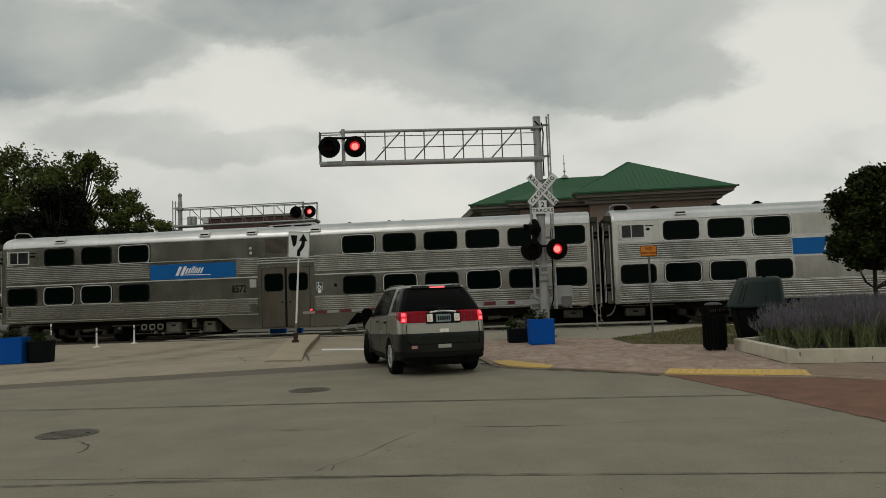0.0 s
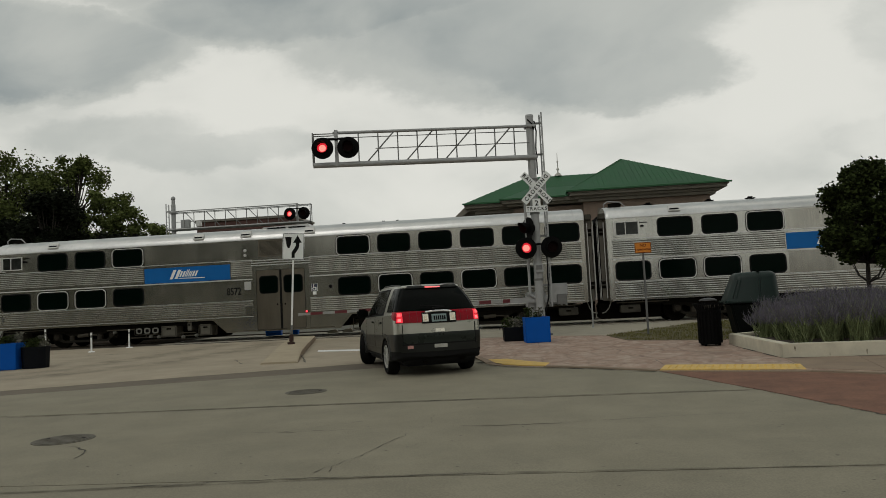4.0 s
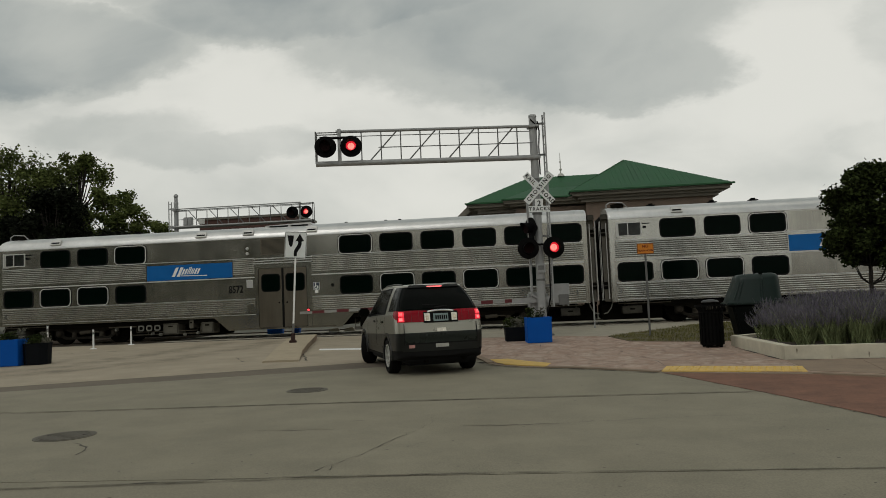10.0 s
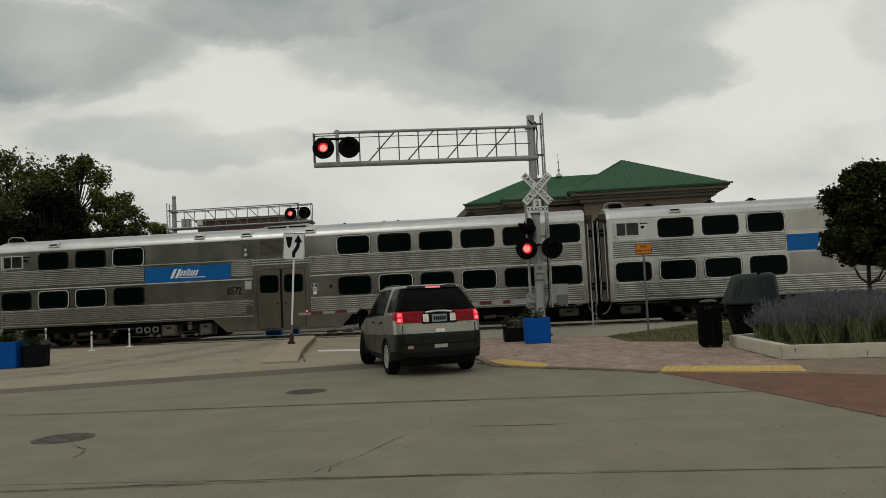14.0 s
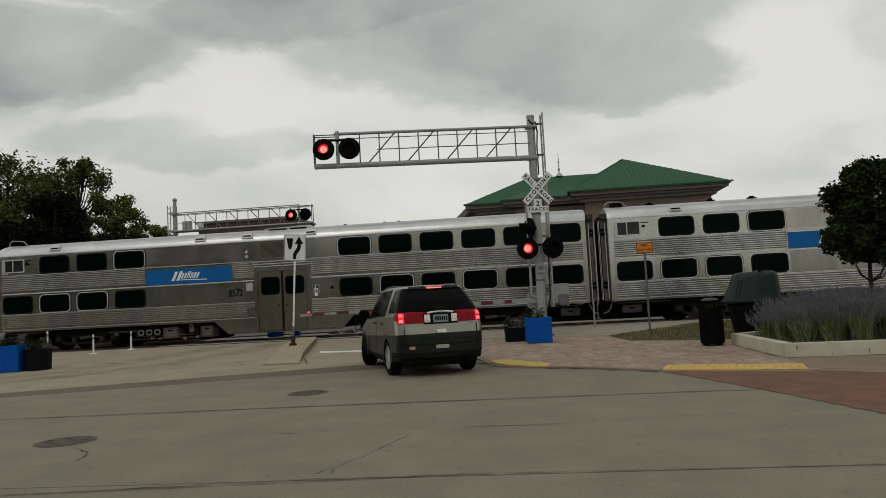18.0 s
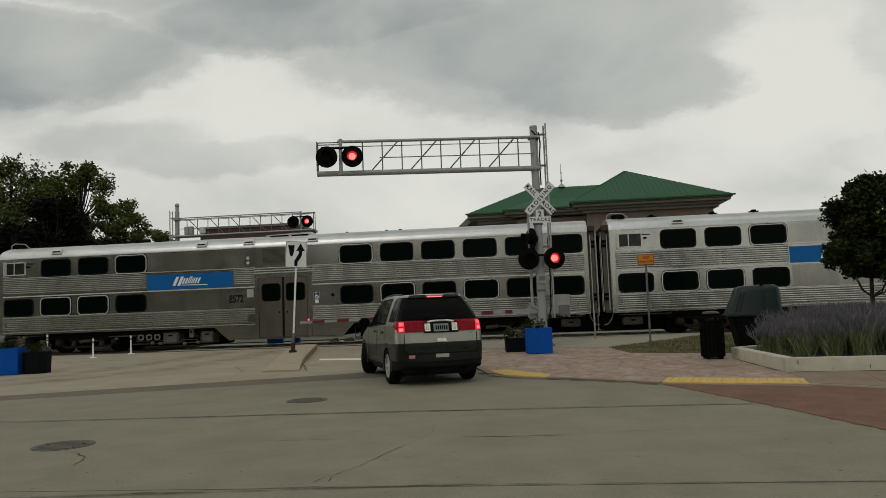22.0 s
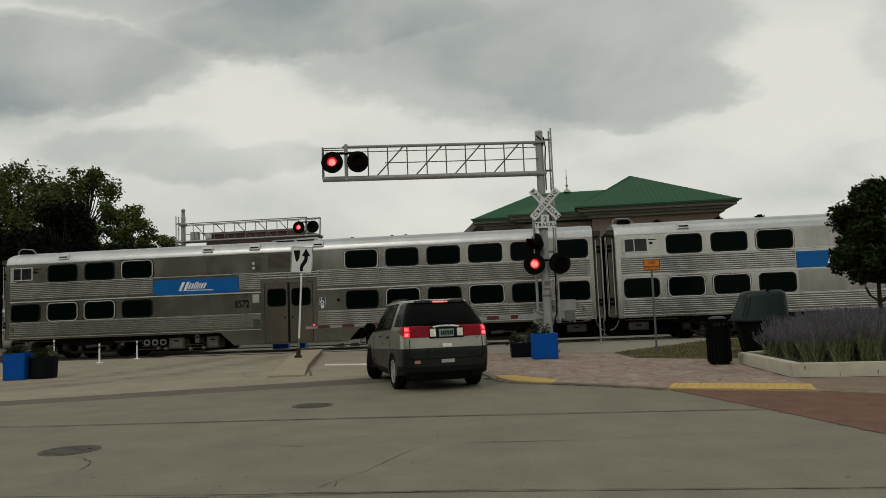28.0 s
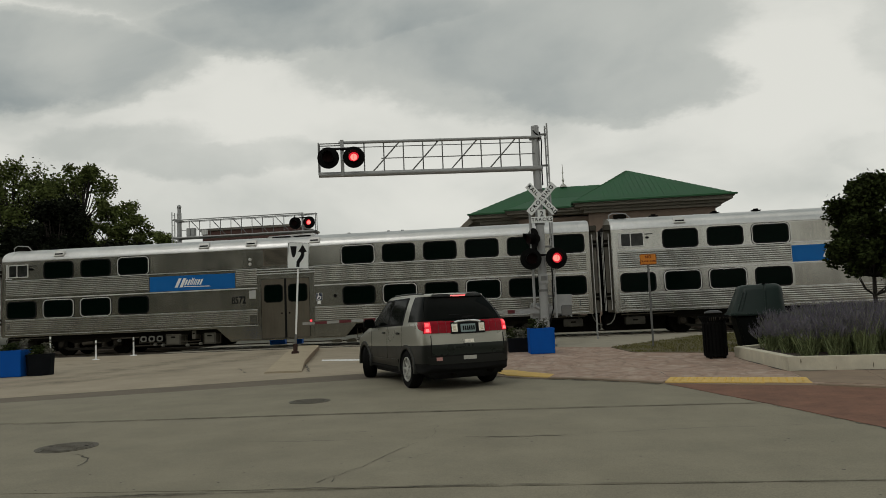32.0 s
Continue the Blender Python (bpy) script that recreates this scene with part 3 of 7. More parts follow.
def pavement():
    def h(y):
        return rise(y) + 0.02
    inner = []
    for i, p in enumerate(KERB_LINE):
        a, b = Vector(KERB_LINE[max(i - 1, 0)]), Vector(KERB_LINE[min(i + 1, len(KERB_LINE) - 1)])
        d = (b - a).normalized()
        inner.append((p[0] - d.y * 0.16, p[1] + d.x * 0.16))
    bm = BM()
    sheet(bm, inner + [(40, 28.2)], h, thick=0.12)
    pv = structure("pavement", bm, STAMPED, "pinkish stamped concrete pavement with faint stone pattern", "pavement")
    # kerb stones
    for i in range(len(KERB_LINE) - 1):
        bm = BM()
        q = [KERB_LINE[i], KERB_LINE[i + 1], inner[i + 1], inner[i]]
        ramp_kerb = 10 <= i <= 11 or 3 <= i <= 5
        n = [Vector((x, y)) for x, y in q]
        c = sum(n, Vector((0, 0))) / 4
        n = [c + (v - c) * 0.996 for v in n]
        prism(bm, [(v.x, v.y) for v in n], 0.0, 1.0)
        bm.verts.ensure_lookup_table()
        for v in bm.verts:
            top = v.co.z > 0.5
            v.co.z = (h(v.co.y) - (0.012 if ramp_kerb else -0.004)) if top else -0.4
        part("kerb_stone", bm, STRIP, pv)
    bm = BM()
    for k, p in enumerate(([(0.36, 21.0), (0.33, 19.2)], [(2.10, 18.2), (2.55, 15.2), (2.52, 14.2)], [(4.75, 14.9), (4.55, 13.2)], [(1.5, 23.6), (1.7, 22.6)], [(4.76, 17.8), (4.745, 14.50), (6.55, 14.285), (11.11, 13.625), (16.9, 12.68)])):
        le, ri = wavy(p, 0.12 if k == 4 else 0.016, 60 + k, 0.01, 0.3)
        a = [bm.verts.new((v.x, v.y, h(v.y) + 0.004)) for v in le]
        b = [bm.verts.new((v.x, v.y, h(v.y) + 0.004)) for v in ri]
        for i in range(len(a) - 1):
            bm.faces.new((a[i], a[i + 1], b[i + 1], b[i]))
    part("paving_joint", bm, CRACK, pv, "dark paving joints")
    # brick crossing laid into the street
    bm = BM()
    sheet(bm, [(2.30, 13.15), (3.13, 10.40), (3.71, 8.24), (4.34, 5.72), (6.2, -2.5), (9.5, -2.0), (8.36, 5.29), (7.41, 10.38), (5.25, 11.57), (4.44, 12.25), (3.43, 12.65)], rise, lift=0.006, thick=0.02)
    structure("brick_crosswalk", bm, PAVER, "worn red-brown brick crosswalk across the street", "crosswalk")
    # plain concrete apron between the pavement and the track
    bm = BM()
    sheet(bm, [(-2.3, 24.2), (0.6, 23.6), (2.35, 22.75), (6.3, 27.35), (9.5, 27.75), (9.5, 28.15), (-3.4, 28.15)], h, lift=0.006, thick=0.02)
    part("concrete_apron", bm, KERB, pv, "pale concrete apron beside the track")
    # plain concrete strip between the planting bed and the kerb, in slabs
    near_edge = [(4.52, 12.62), (5.42, 11.84), (8.0, 10.36), (12.74, 8.99), (18.0, 8.62)]
    far_edge = [(4.76, 14.42), (6.0, 14.28), (8.6, 13.90), (12.9, 13.25), (18.0, 12.42)]
    for (a, b), (c, d) in zip(zip(near_edge, near_edge[1:]), zip(far_edge, far_edge[1:])):
        quad = [Vector(q) for q in (a, b, d, c)]
        mid = sum(quad, Vector((0, 0))) / 4
        bm = BM()
        sheet(bm, [tuple(mid + (q - mid) * 0.992) for q in quad], h, lift=0.005, thick=0.02)
        part("concrete_slab", bm, STRIP, pv, "worn tan concrete slab")
    # tactile pads
    tactile_pad([(2.30, 13.29), (4.45, 12.49), (4.66, 13.34), (2.54, 14.08)], h)
    tactile_pad([(-0.85, 16.78), (-0.67, 15.94), (-0.48, 15.51), (-0.05, 15.09), (0.36, 14.84), (0.47, 15.41), (0.00, 16.04), (-0.44, 16.78)], h)
    tactile_pad([(-18.26, 20.33), (-15.71, 19.77), (-15.43, 20.71), (-17.97, 21.27)], rise)


def tactile_pad(pts, h):
    bm = BM()
    sheet(bm, pts, h, lift=0.006, thick=0.02)
    t = tagged(part("tactile_pad", bm, YELLOW), "worn yellow tactile paving pad with raised domes", "tactile paving", "tactile pads", "structure")
    a, b, d = Vector(pts[0]), Vector(pts[1]), Vector(pts[-1])
    bm = BM()
    n, m = int((b - a).length / 0.12), int((d - a).length / 0.12)
    if len(pts) == 4:
        for i in range(1, n):
            for j in range(1, m):
                p = a + (b - a) * (i / n) + (d - a) * (j / m)
                bmesh.ops.create_cone(bm, cap_ends=True, segments=6, radius1=0.026, radius2=0.016, depth=0.012, matrix=Matrix.Translation((p.x, p.y, h(p.y) + 0.011)))
        tagged(part("domes", bm, YELLOW, t), kind="stuff")


def brick_pattern(name, c1, c2, mortar, w, hgt, rough_bump, msize=0.012):
    m = material(name, (1, 1, 1), 0.85, 0, 0.30, 0.35, 0.0, 0.03, 0.4, (0.62, 0.62, 0.62), 0.25)
    nt = m.node_tree
    N, L = nt.nodes, nt.links
    b = N["Principled BSDF"]
    src = b.inputs["Base Color"].links[0].from_socket
    tc = N.new("ShaderNodeTexCoord")
    mp = N.new("ShaderNodeMapping")
    mp.inputs["Rotation"].default_value = (0, 0, radians(14))
    L.new(tc.outputs["Object"], mp.inputs[0])
    br = N.new("ShaderNodeTexBrick")
    br.inputs["Scale"].default_value = 1.0
    br.inputs["Brick Width"].default_value, br.inputs["Row Height"].default_value = w, hgt
    br.inputs["Mortar Size"].default_value = msize
    br.inputs["Mortar Smooth"].default_value = 0.4
    br.inputs["Color1"].default_value, br.inputs["Color2"].default_value = (*c1, 1), (*c2, 1)
    br.inputs["Mortar"].default_value = (*mortar, 1)
    L.new(mp.outputs[0], br.inputs["Vector"])
    mu = N.new("ShaderNodeMix")
    mu.data_type, mu.blend_type = "RGBA", "MULTIPLY"
    mu.inputs["Factor"].default_value = 1.0
    L.new(src, mu.inputs["A"])
    L.new(br.outputs["Color"], mu.inputs["B"])
    L.new(mu.outputs["Result"], b.inputs["Base Color"])
    bp = N.new("ShaderNodeBump")
    bp.inputs["Strength"].default_value, bp.inputs["Distance"].default_value = rough_bump, 0.006
    bp.invert = True
    L.new(br.outputs["Fac"], bp.inputs["Height"])
    L.new(bp.outputs[0], b.inputs["Normal"])
    return m


def stamped_concrete(name, low, high, cell):
    """Coloured concrete stamped with irregular stones: mottled tone, pale streaks and faint joints."""
    m = material(name, low, 0.8, 0, 0.16, 0.7, 0.25, 0.02, 0.0, spec=0.3, grain=0.8)
    nt = m.node_tree
    N, L = nt.nodes, nt.links
    b = N["Principled BSDF"]
    src = b.inputs["Base Color"].links[0].from_socket
    tc = N.new("ShaderNodeTexCoord")
    mp = N.new("ShaderNodeMapping")
    mp.inputs["Rotation"].default_value = (0, 0, radians(20))
    mp.inputs["Scale"].default_value = (1.25, 0.85, 1.0)
    L.new(tc.outputs["Object"], mp.inputs[0])
    streak = N.new("ShaderNodeTexNoise")
    streak.inputs["Scale"].default_value, streak.inputs["Detail"].default_value = 2.1, 9
    streak.inputs["Roughness"].default_value, streak.inputs["Distortion"].default_value = 0.68, 1.2
    L.new(mp.outputs[0], streak.inputs["Vector"])
    sr = N.new("ShaderNodeMapRange")
    sr.inputs["From Min"].default_value, sr.inputs["From Max"].default_value = 0.42, 0.66
    L.new(streak.outputs["Fac"], sr.inputs["Value"])
    mx = N.new("ShaderNodeMix")
    mx.data_type = "RGBA"
    L.new(sr.outputs[0], mx.inputs["Factor"])
    L.new(src, mx.inputs["A"])
    mx.inputs["B"].default_value = (*high, 1)
    vo = N.new("ShaderNodeTexVoronoi")
    vo.feature = "DISTANCE_TO_EDGE"
    vo.inputs["Scale"].default_value = 1.0 / cell
    L.new(mp.outputs[0], vo.inputs["Vector"])
    vr = N.new("ShaderNodeMapRange")
    vr.inputs["From Min"].default_value, vr.inputs["From Max"].default_value = 0.0, 0.09
    vr.inputs["To Min"].default_value, vr.inputs["To Max"].default_value = 0.80, 1.0
    L.new(vo.outputs["Distance"], vr.inputs["Value"])
    sc = N.new("ShaderNodeVectorMath")
    sc.operation = "SCALE"
    L.new(mx.outputs["Result"], sc.inputs[0])
    L.new(vr.outputs[0], sc.inputs["Scale"])
    L.new(sc.outputs[0], b.inputs["Base Color"])
    return m


STAMPED = stamped_concrete("pink_stamped_concrete", (0.290, 0.196, 0.150), (0.42, 0.338, 0.272), 0.75)
PAVER = brick_pattern("red_brick_pavers", (0.182, 0.093, 0.063), (0.192, 0.100, 0.068), (0.165, 0.088, 0.061), 0.21, 0.105, 0.25)


def island():
    """Raised concrete median with a sloped nose."""
    t = thing("median_island", pose(0, 0, 0), "tan concrete median island with worn kerbs", "median island", "", "structure")
    left = [(-6.68, 18.15), (-7.16, 20.33), (-7.69, 22.57), (-8.76, 27.24)]
    right = [(-5.71, 18.15), (-6.29, 20.33), (-6.79, 22.57), (-7.86, 27.24)]
    top = [-0.08, 0.04, 0.11, 0.16]
    bm = BM()
    rowsv = []
    for (lx, ly), (rx, ry), z in zip(left, right, top):
        rowsv.append([bm.verts.new(p) for p in ((lx - 0.03, ly, -0.4), (lx, ly, z - 0.02), (lx + 0.05, ly, z), (rx - 0.05, ry, z), (rx, ry, z - 0.02), (rx + 0.03, ry, -0.4))])
    for a, b in zip(rowsv, rowsv[1:]):
        for i in range(5):
            # right face gets darker concrete for its crumbling edge and painted shade
            bm.faces.new((a[i], a[i + 1], b[i + 1], b[i])).material_index = 1 if i == 4 else 0
    bm.faces.new(rowsv[0])
    bm.faces.new(rowsv[-1])
    part("island_body", bm, (KERB_TAN, STRIP), t)


ground()
road()
manhole(-5.50, 8.32, 0.345)
manhole(-3.70, 12.16, 0.345)
tracks()
pavement()
island()


# ---- train ----
CAR_LEN, HALF_W, GUTTER, CROWN = 25.13, 1.5, 4.13, 4.70
WIN_S = [2.698 + 1.692 * i for i in range(3)] + [15.777 + 1.692 * i for i in range(6)]
LOW_S = [1.006] + WIN_S
FRAMED_UP = (2, 3)
FRAMED_LOW = (1, 2, 5, 7)


def fluted(bm, s0, s1, z0, z1, y=0.0, period=0.084, depth=0.012):
    """Rounded ribs that run along the car side, facing -y."""
    n = max(1, round((z1 - z0) / period))
    prof = []
    for k in range(n):
        for t in (0.0, 0.20, 0.30, 0.60, 0.92):
            z = z0 + (z1 - z0) * (k + t) / n
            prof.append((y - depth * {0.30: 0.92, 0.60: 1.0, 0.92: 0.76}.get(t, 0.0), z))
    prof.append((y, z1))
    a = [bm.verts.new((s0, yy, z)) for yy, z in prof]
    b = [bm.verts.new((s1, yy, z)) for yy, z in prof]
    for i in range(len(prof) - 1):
        # groove faces take the second, darker colour for their shade
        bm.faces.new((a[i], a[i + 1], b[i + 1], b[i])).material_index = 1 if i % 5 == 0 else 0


UNDER_BROWN = material("brown_wheel_steel", (0.028, 0.023, 0.017), 0.8, 0.2, 0.3, 0.3, 0.2, 0.02, spec=0.2)


def bogie(parent, s):
    """Four-wheel truck: side frames with a dropped middle, axle boxes, springs, equaliser beams and brake gear."""
    bm = BM()
    for sg in (-1, 1):
        y = sg * 1.06
        prism(bm, [(s - 1.85, 0.74), (s - 1.72, 0.62), (s - 0.95, 0.60), (s - 0.72, 0.50), (s + 0.72, 0.50), (s + 0.95, 0.60), (s + 1.72, 0.62), (s + 1.85, 0.74), (s + 1.6, 0.84), (s + 0.7, 0.72), (s - 0.7, 0.72), (s - 1.6, 0.84)], y - 0.07, y + 0.07, "y")
    box(bm, (s, 0, 0.60), (0.5, 2.1, 0.22), None, 0.02)
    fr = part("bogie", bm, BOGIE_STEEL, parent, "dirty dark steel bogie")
    # added dark block behind the side frames, standing in for deep shade
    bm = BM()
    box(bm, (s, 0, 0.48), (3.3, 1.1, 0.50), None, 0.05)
    part("bogie_dark_fill", bm, UNDER, fr)
    for sg in (-1, 1):
        y = sg * 1.13
        # equaliser beam hung between the axle boxes
        bm = BM()
        prism(bm, [(s - 1.36, 0.40), (s - 0.98, 0.22), (s + 0.98, 0.22), (s + 1.36, 0.40), (s + 1.30, 0.50), (s + 0.94, 0.32), (s - 0.94, 0.32), (s - 1.30, 0.50)], y - 0.03, y + 0.03, "y")
        part("equaliser_beam", bm, BOGIE_STEEL, fr)
        for j in (-0.62, 0.62):
            bm = BM()
            for k in range(6):
                rod(bm, (s + j, y - sg * 0.04, 0.315 + k * 0.034), (s + j, y - sg * 0.04, 0.335 + k * 0.034), 0.105, seg=14)
            rod(bm, (s + j, y - sg * 0.04, 0.31), (s + j, y - sg * 0.04, 0.52), 0.07, seg=10)
            part("coil_spring", bm, PIPE, fr)
        bm = BM()
        rod(bm, (s - 0.28, y + sg * 0.06, 0.48), (s + 0.20, y + sg * 0.06, 0.52), 0.075, seg=12)
        rod(bm, (s + 0.20, y + sg * 0.06, 0.52), (s + 0.55, y + sg * 0.06, 0.50), 0.028, seg=8)
        part("brake_cylinder", bm, PIPE, fr, "dusty brake cylinder")
        for k in (-1, 1):
            bm = BM()
            box(bm, (s + k * 0.70, y - sg * 0.1, 0.42), (0.09, 0.1, 0.34), None, 0.02)
            part("brake_shoe", bm, UNDER_BROWN, fr)
            bm = BM()
            box(bm, (s + k * 1.25, y - sg * 0.02, 0.50), (0.36, 0.22, 0.36), None, 0.05)
            part("axle_box", bm, BOGIE_STEEL, fr)
            bm = BM()
            x = s + k * 1.25
            rod(bm, (x, sg * 1.22, 0.48), (x, sg * 1.26, 0.48), 0.125, 0.10, seg=16)
            rod(bm, (x, sg * 1.26, 0.48), (x, sg * 1.275, 0.48), 0.05, 0.04, seg=10)
            part("axle_box_cover", bm, UNDER_BROWN, fr)
            bm = BM()
            rod(bm, (x, sg * 0.69, 0.46), (x, sg * 0.82, 0.46), 0.457, seg=28)
            rod(bm, (x, sg * 0.66, 0.46), (x, sg * 0.69, 0.46), 0.485, seg=28)
            rod(bm, (x, sg * 0.82, 0.46), (x, sg * 0.86, 0.46), 0.15, 0.12, seg=16)
            part("wheel", bm, UNDER, fr)
    for k in (-1, 1):
        bm = BM()
        rod(bm, (s + k * 1.25, -0.8, 0.46), (s + k * 1.25, 0.8, 0.46), 0.08)
        part("axle", bm, UNDER, fr)


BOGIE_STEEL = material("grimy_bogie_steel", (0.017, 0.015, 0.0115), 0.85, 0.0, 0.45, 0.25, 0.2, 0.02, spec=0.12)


def window_meshes():
    bm = BM()
    prism(bm, rounded(0, 0, 1.30, 0.69, 0.15), -0.006, 0.03, "y")
    glass = mesh_of("pane", bm, GLASS)
    bm = BM()
    ring(bm, rounded(0, 0, 1.37, 0.76, 0.18), rounded(0, 0, 1.27, 0.66, 0.14), -0.022, 0.02, "y")
    dark = mesh_of("window_gasket", bm, RUBBER)
    bm = BM()
    ring(bm, rounded(0, 0, 1.41, 0.80, 0.19), rounded(0, 0, 1.345, 0.735, 0.165), -0.030, 0.02, "y")
    bright = mesh_of("window_frame", bm, ALU)
    bm = BM()
    ring(bm, rounded(0, 0, 1.34, 0.73, 0.165), rounded(0, 0, 1.26, 0.65, 0.135), -0.018, 0.02, "y")
    ring(bm, rounded(0, 0, 1.45, 0.84, 0.205), rounded(0, 0, 1.40, 0.79, 0.185), -0.018, 0.02, "y")
    gasket_in = mesh_of("window_gasket", bm, RUBBER)
    return glass, dark, bright, gasket_in


def passenger_car(m, STEEL=STEEL, STEEL_PLATE=STEEL_PLATE):
    t = thing("passenger_car", m, "fluted stainless steel double-deck passenger railway car with blue band", "railway car", "train cars")
    W = HALF_W
    # local: x along from the car's end, y from -W (street side) to W, z from the rail
    bm = BM()
    prof = [(-W, 0.88), (-W, 0.91), (-W, GUTTER - 0.03), (-W, GUTTER)]
    for i in range(1, 16):
        a = math.pi * i / 16
        prof.append((-W * math.cos(a) * 1.0, GUTTER + (CROWN - GUTTER) * math.sin(a) ** 0.75))
    prof += [(W, GUTTER), (W, GUTTER - 0.03), (W, 0.91), (W, 0.88)]
    # main shell with softly rounded ends
    rings = []
    for s, k in ((0.05, 0.965), (0.07, 0.985), (0.11, 0.997), (0.17, 1.0), (CAR_LEN - 0.12, 1.0), (CAR_LEN - 0.06, 0.997), (CAR_LEN - 0.02, 0.985), (CAR_LEN, 0.965)):
        rings.append([bm.verts.new((s, y * k, z if z < GUTTER - 0.1 else GUTTER - 0.25 * (1 - k) + (z - GUTTER) * (0.4 + 0.6 * k))) for y, z in prof])
    n = len(prof)
    for a, b in zip(rings, rings[1:]):
        for i in range(n):
            f = bm.faces.new((a[i], a[(i + 1) % n], b[(i + 1) % n], b[i]))
            f.material_index = 1 if 3 <= i <= n - 5 else 0
    bm.faces.new(rings[0]).material_index = 2
    bm.faces.new(rings[-1]).material_index = 2
    part("body", bm, (STEEL, STEEL_ROOF, STEEL_DOOR), t, smooth=True)
    # bright corner posts
    for s in (0.15, CAR_LEN - 0.10):
        for sg in (-1, 1):
            bm = BM()
            box(bm, (s, sg * (W + 0.004), 2.52), (0.13, 0.024, 3.2), None, 0.008)
            part("corner_post", bm, STEEL, t)
    # raised roof seam at each end
    for s in (0.50, CAR_LEN - 0.42):
        bm = BM()
        for i in range(1, 15):
            a0, a1 = math.pi * i / 16, math.pi * (i + 1) / 16
            rod(bm, (s, -W * math.cos(a0), GUTTER + (CROWN - GUTTER) * math.sin(a0) ** 0.75 + 0.004), (s, -W * math.cos(a1), GUTTER + (CROWN - GUTTER) * math.sin(a1) ** 0.75 + 0.004), 0.016, seg=6)
        part("roof_seam", bm, STEEL_ROOF, t)
    # gutter rails
    for sg in (-1, 1):
        bm = BM()
        box(bm, (CAR_LEN / 2, sg * (W + 0.012), GUTTER - 0.0), (CAR_LEN - 0.7, 0.04, 0.03), None, 0.008)
        part("gutter", bm, STEEL_ROOF, t)
    # centre skirt with slanted ends
    for sg in (-1, 1):
        bm = BM()
        prism(bm, [(9.72, 0.885), (10.34, 0.34), (15.14, 0.34), (15.65, 0.885)], sg * W - 0.003, sg * W + 0.003, "y")
        part("skirt", bm, STEEL, t)
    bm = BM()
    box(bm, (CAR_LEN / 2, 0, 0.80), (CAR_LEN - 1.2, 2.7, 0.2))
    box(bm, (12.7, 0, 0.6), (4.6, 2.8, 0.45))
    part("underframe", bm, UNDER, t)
    # added dark blocks close the view and stand for shade under the floor
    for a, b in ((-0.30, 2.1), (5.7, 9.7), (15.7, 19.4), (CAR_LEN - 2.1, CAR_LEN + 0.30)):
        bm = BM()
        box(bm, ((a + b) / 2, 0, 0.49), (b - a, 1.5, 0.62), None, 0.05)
        part("underfloor_dark_fill", bm, UNDER, t, "added dark block closing the view under the floor")
    # fluted bands and mouldings, street side and far side
    spans_up = ((0.27, 6.78), (10.58, 11.5), (13.92, CAR_LEN - 0.18))
    spans_low = ((0.27, 11.5), (13.92, CAR_LEN - 0.18))
    for side in (0, 1):
        turn = pose(0, 0, 0) if side == 0 else pose(CAR_LEN, 0, 0, 0, 0, 180)
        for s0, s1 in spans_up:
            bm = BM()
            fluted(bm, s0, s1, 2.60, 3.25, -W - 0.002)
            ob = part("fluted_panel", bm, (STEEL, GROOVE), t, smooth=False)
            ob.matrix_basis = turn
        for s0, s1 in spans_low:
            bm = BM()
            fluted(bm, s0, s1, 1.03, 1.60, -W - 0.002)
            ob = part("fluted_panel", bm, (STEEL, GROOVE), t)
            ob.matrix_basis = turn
        for z, hgt in ((2.50, 0.05), (3.29, 0.035), (1.615, 0.025), (0.97, 0.03)):
            bm = BM()
            for s0, s1 in ((0.27, 11.5), (13.92, CAR_LEN - 0.18)):
                box(bm, ((s0 + s1) / 2, -W - 0.01, z), (s1 - s0, 0.03, hgt), None, 0.008)
            ob = part("moulding", bm, ALU if z == 2.50 else STEEL_ROOF, t)
            ob.matrix_basis = turn
        bm = BM()
        for z in (3.06, 3.16, 3.26):
            box(bm, (12.71, -W - 0.006, z), (2.5, 0.018, 0.04), None, 0.006)
        part("moulding", bm, STEEL_ROOF, t).matrix_basis = turn
        # plain plates, butted with fine gaps
        for z0, z1, cuts in ((3.325, 4.075, (6.86, 7.54, 8.36, 9.12, 10.22, 11.06)), (1.625, 2.465, (6.86, 8.44, 9.92, 11.08))):
            for s0, s1 in zip(cuts, cuts[1:]):
                bm = BM()
                box(bm, ((s0 + s1) / 2, -W - 0.001, (z0 + z1) / 2), (s1 - s0 - 0.012, 0.008, z1 - z0))
                part("side_plate", bm, STEEL_PLATE, t).matrix_basis = turn
        # windows
        glass, dark, bright, gin = WINDOWS
        for lst, z, framed in ((WIN_S, 3.678, FRAMED_UP), (LOW_S, 2.027, FRAMED_LOW)):
            for k, s in enumerate(lst):
                p = part("window", glass, GLASS, t, "dark tinted window")
                p.matrix_basis = turn @ pose(s, -W, z)
                if k in framed:
                    part("window_frame", bright, ALU, p, "bright aluminium emergency window frame")
                    part("window_gasket", gin, RUBBER, p)
                else:
                    part("window_gasket", dark, RUBBER, p)
        # small sliding cab window with frame
        bm = BM()
        ring(bm, rounded(0.86, 3.70, 0.92, 0.56, 0.03, 2), rounded(0.86, 3.70, 0.84, 0.48, 0.02, 2), -W - 0.035, -W + 0.02)
        box(bm, (0.80, -W - 0.02, 3.70), (0.035, 0.03, 0.5))
        cw = part("cab_window", bm, ALU, t, "sliding cab window in aluminium frame")
        cw.matrix_basis = turn
        bm = BM()
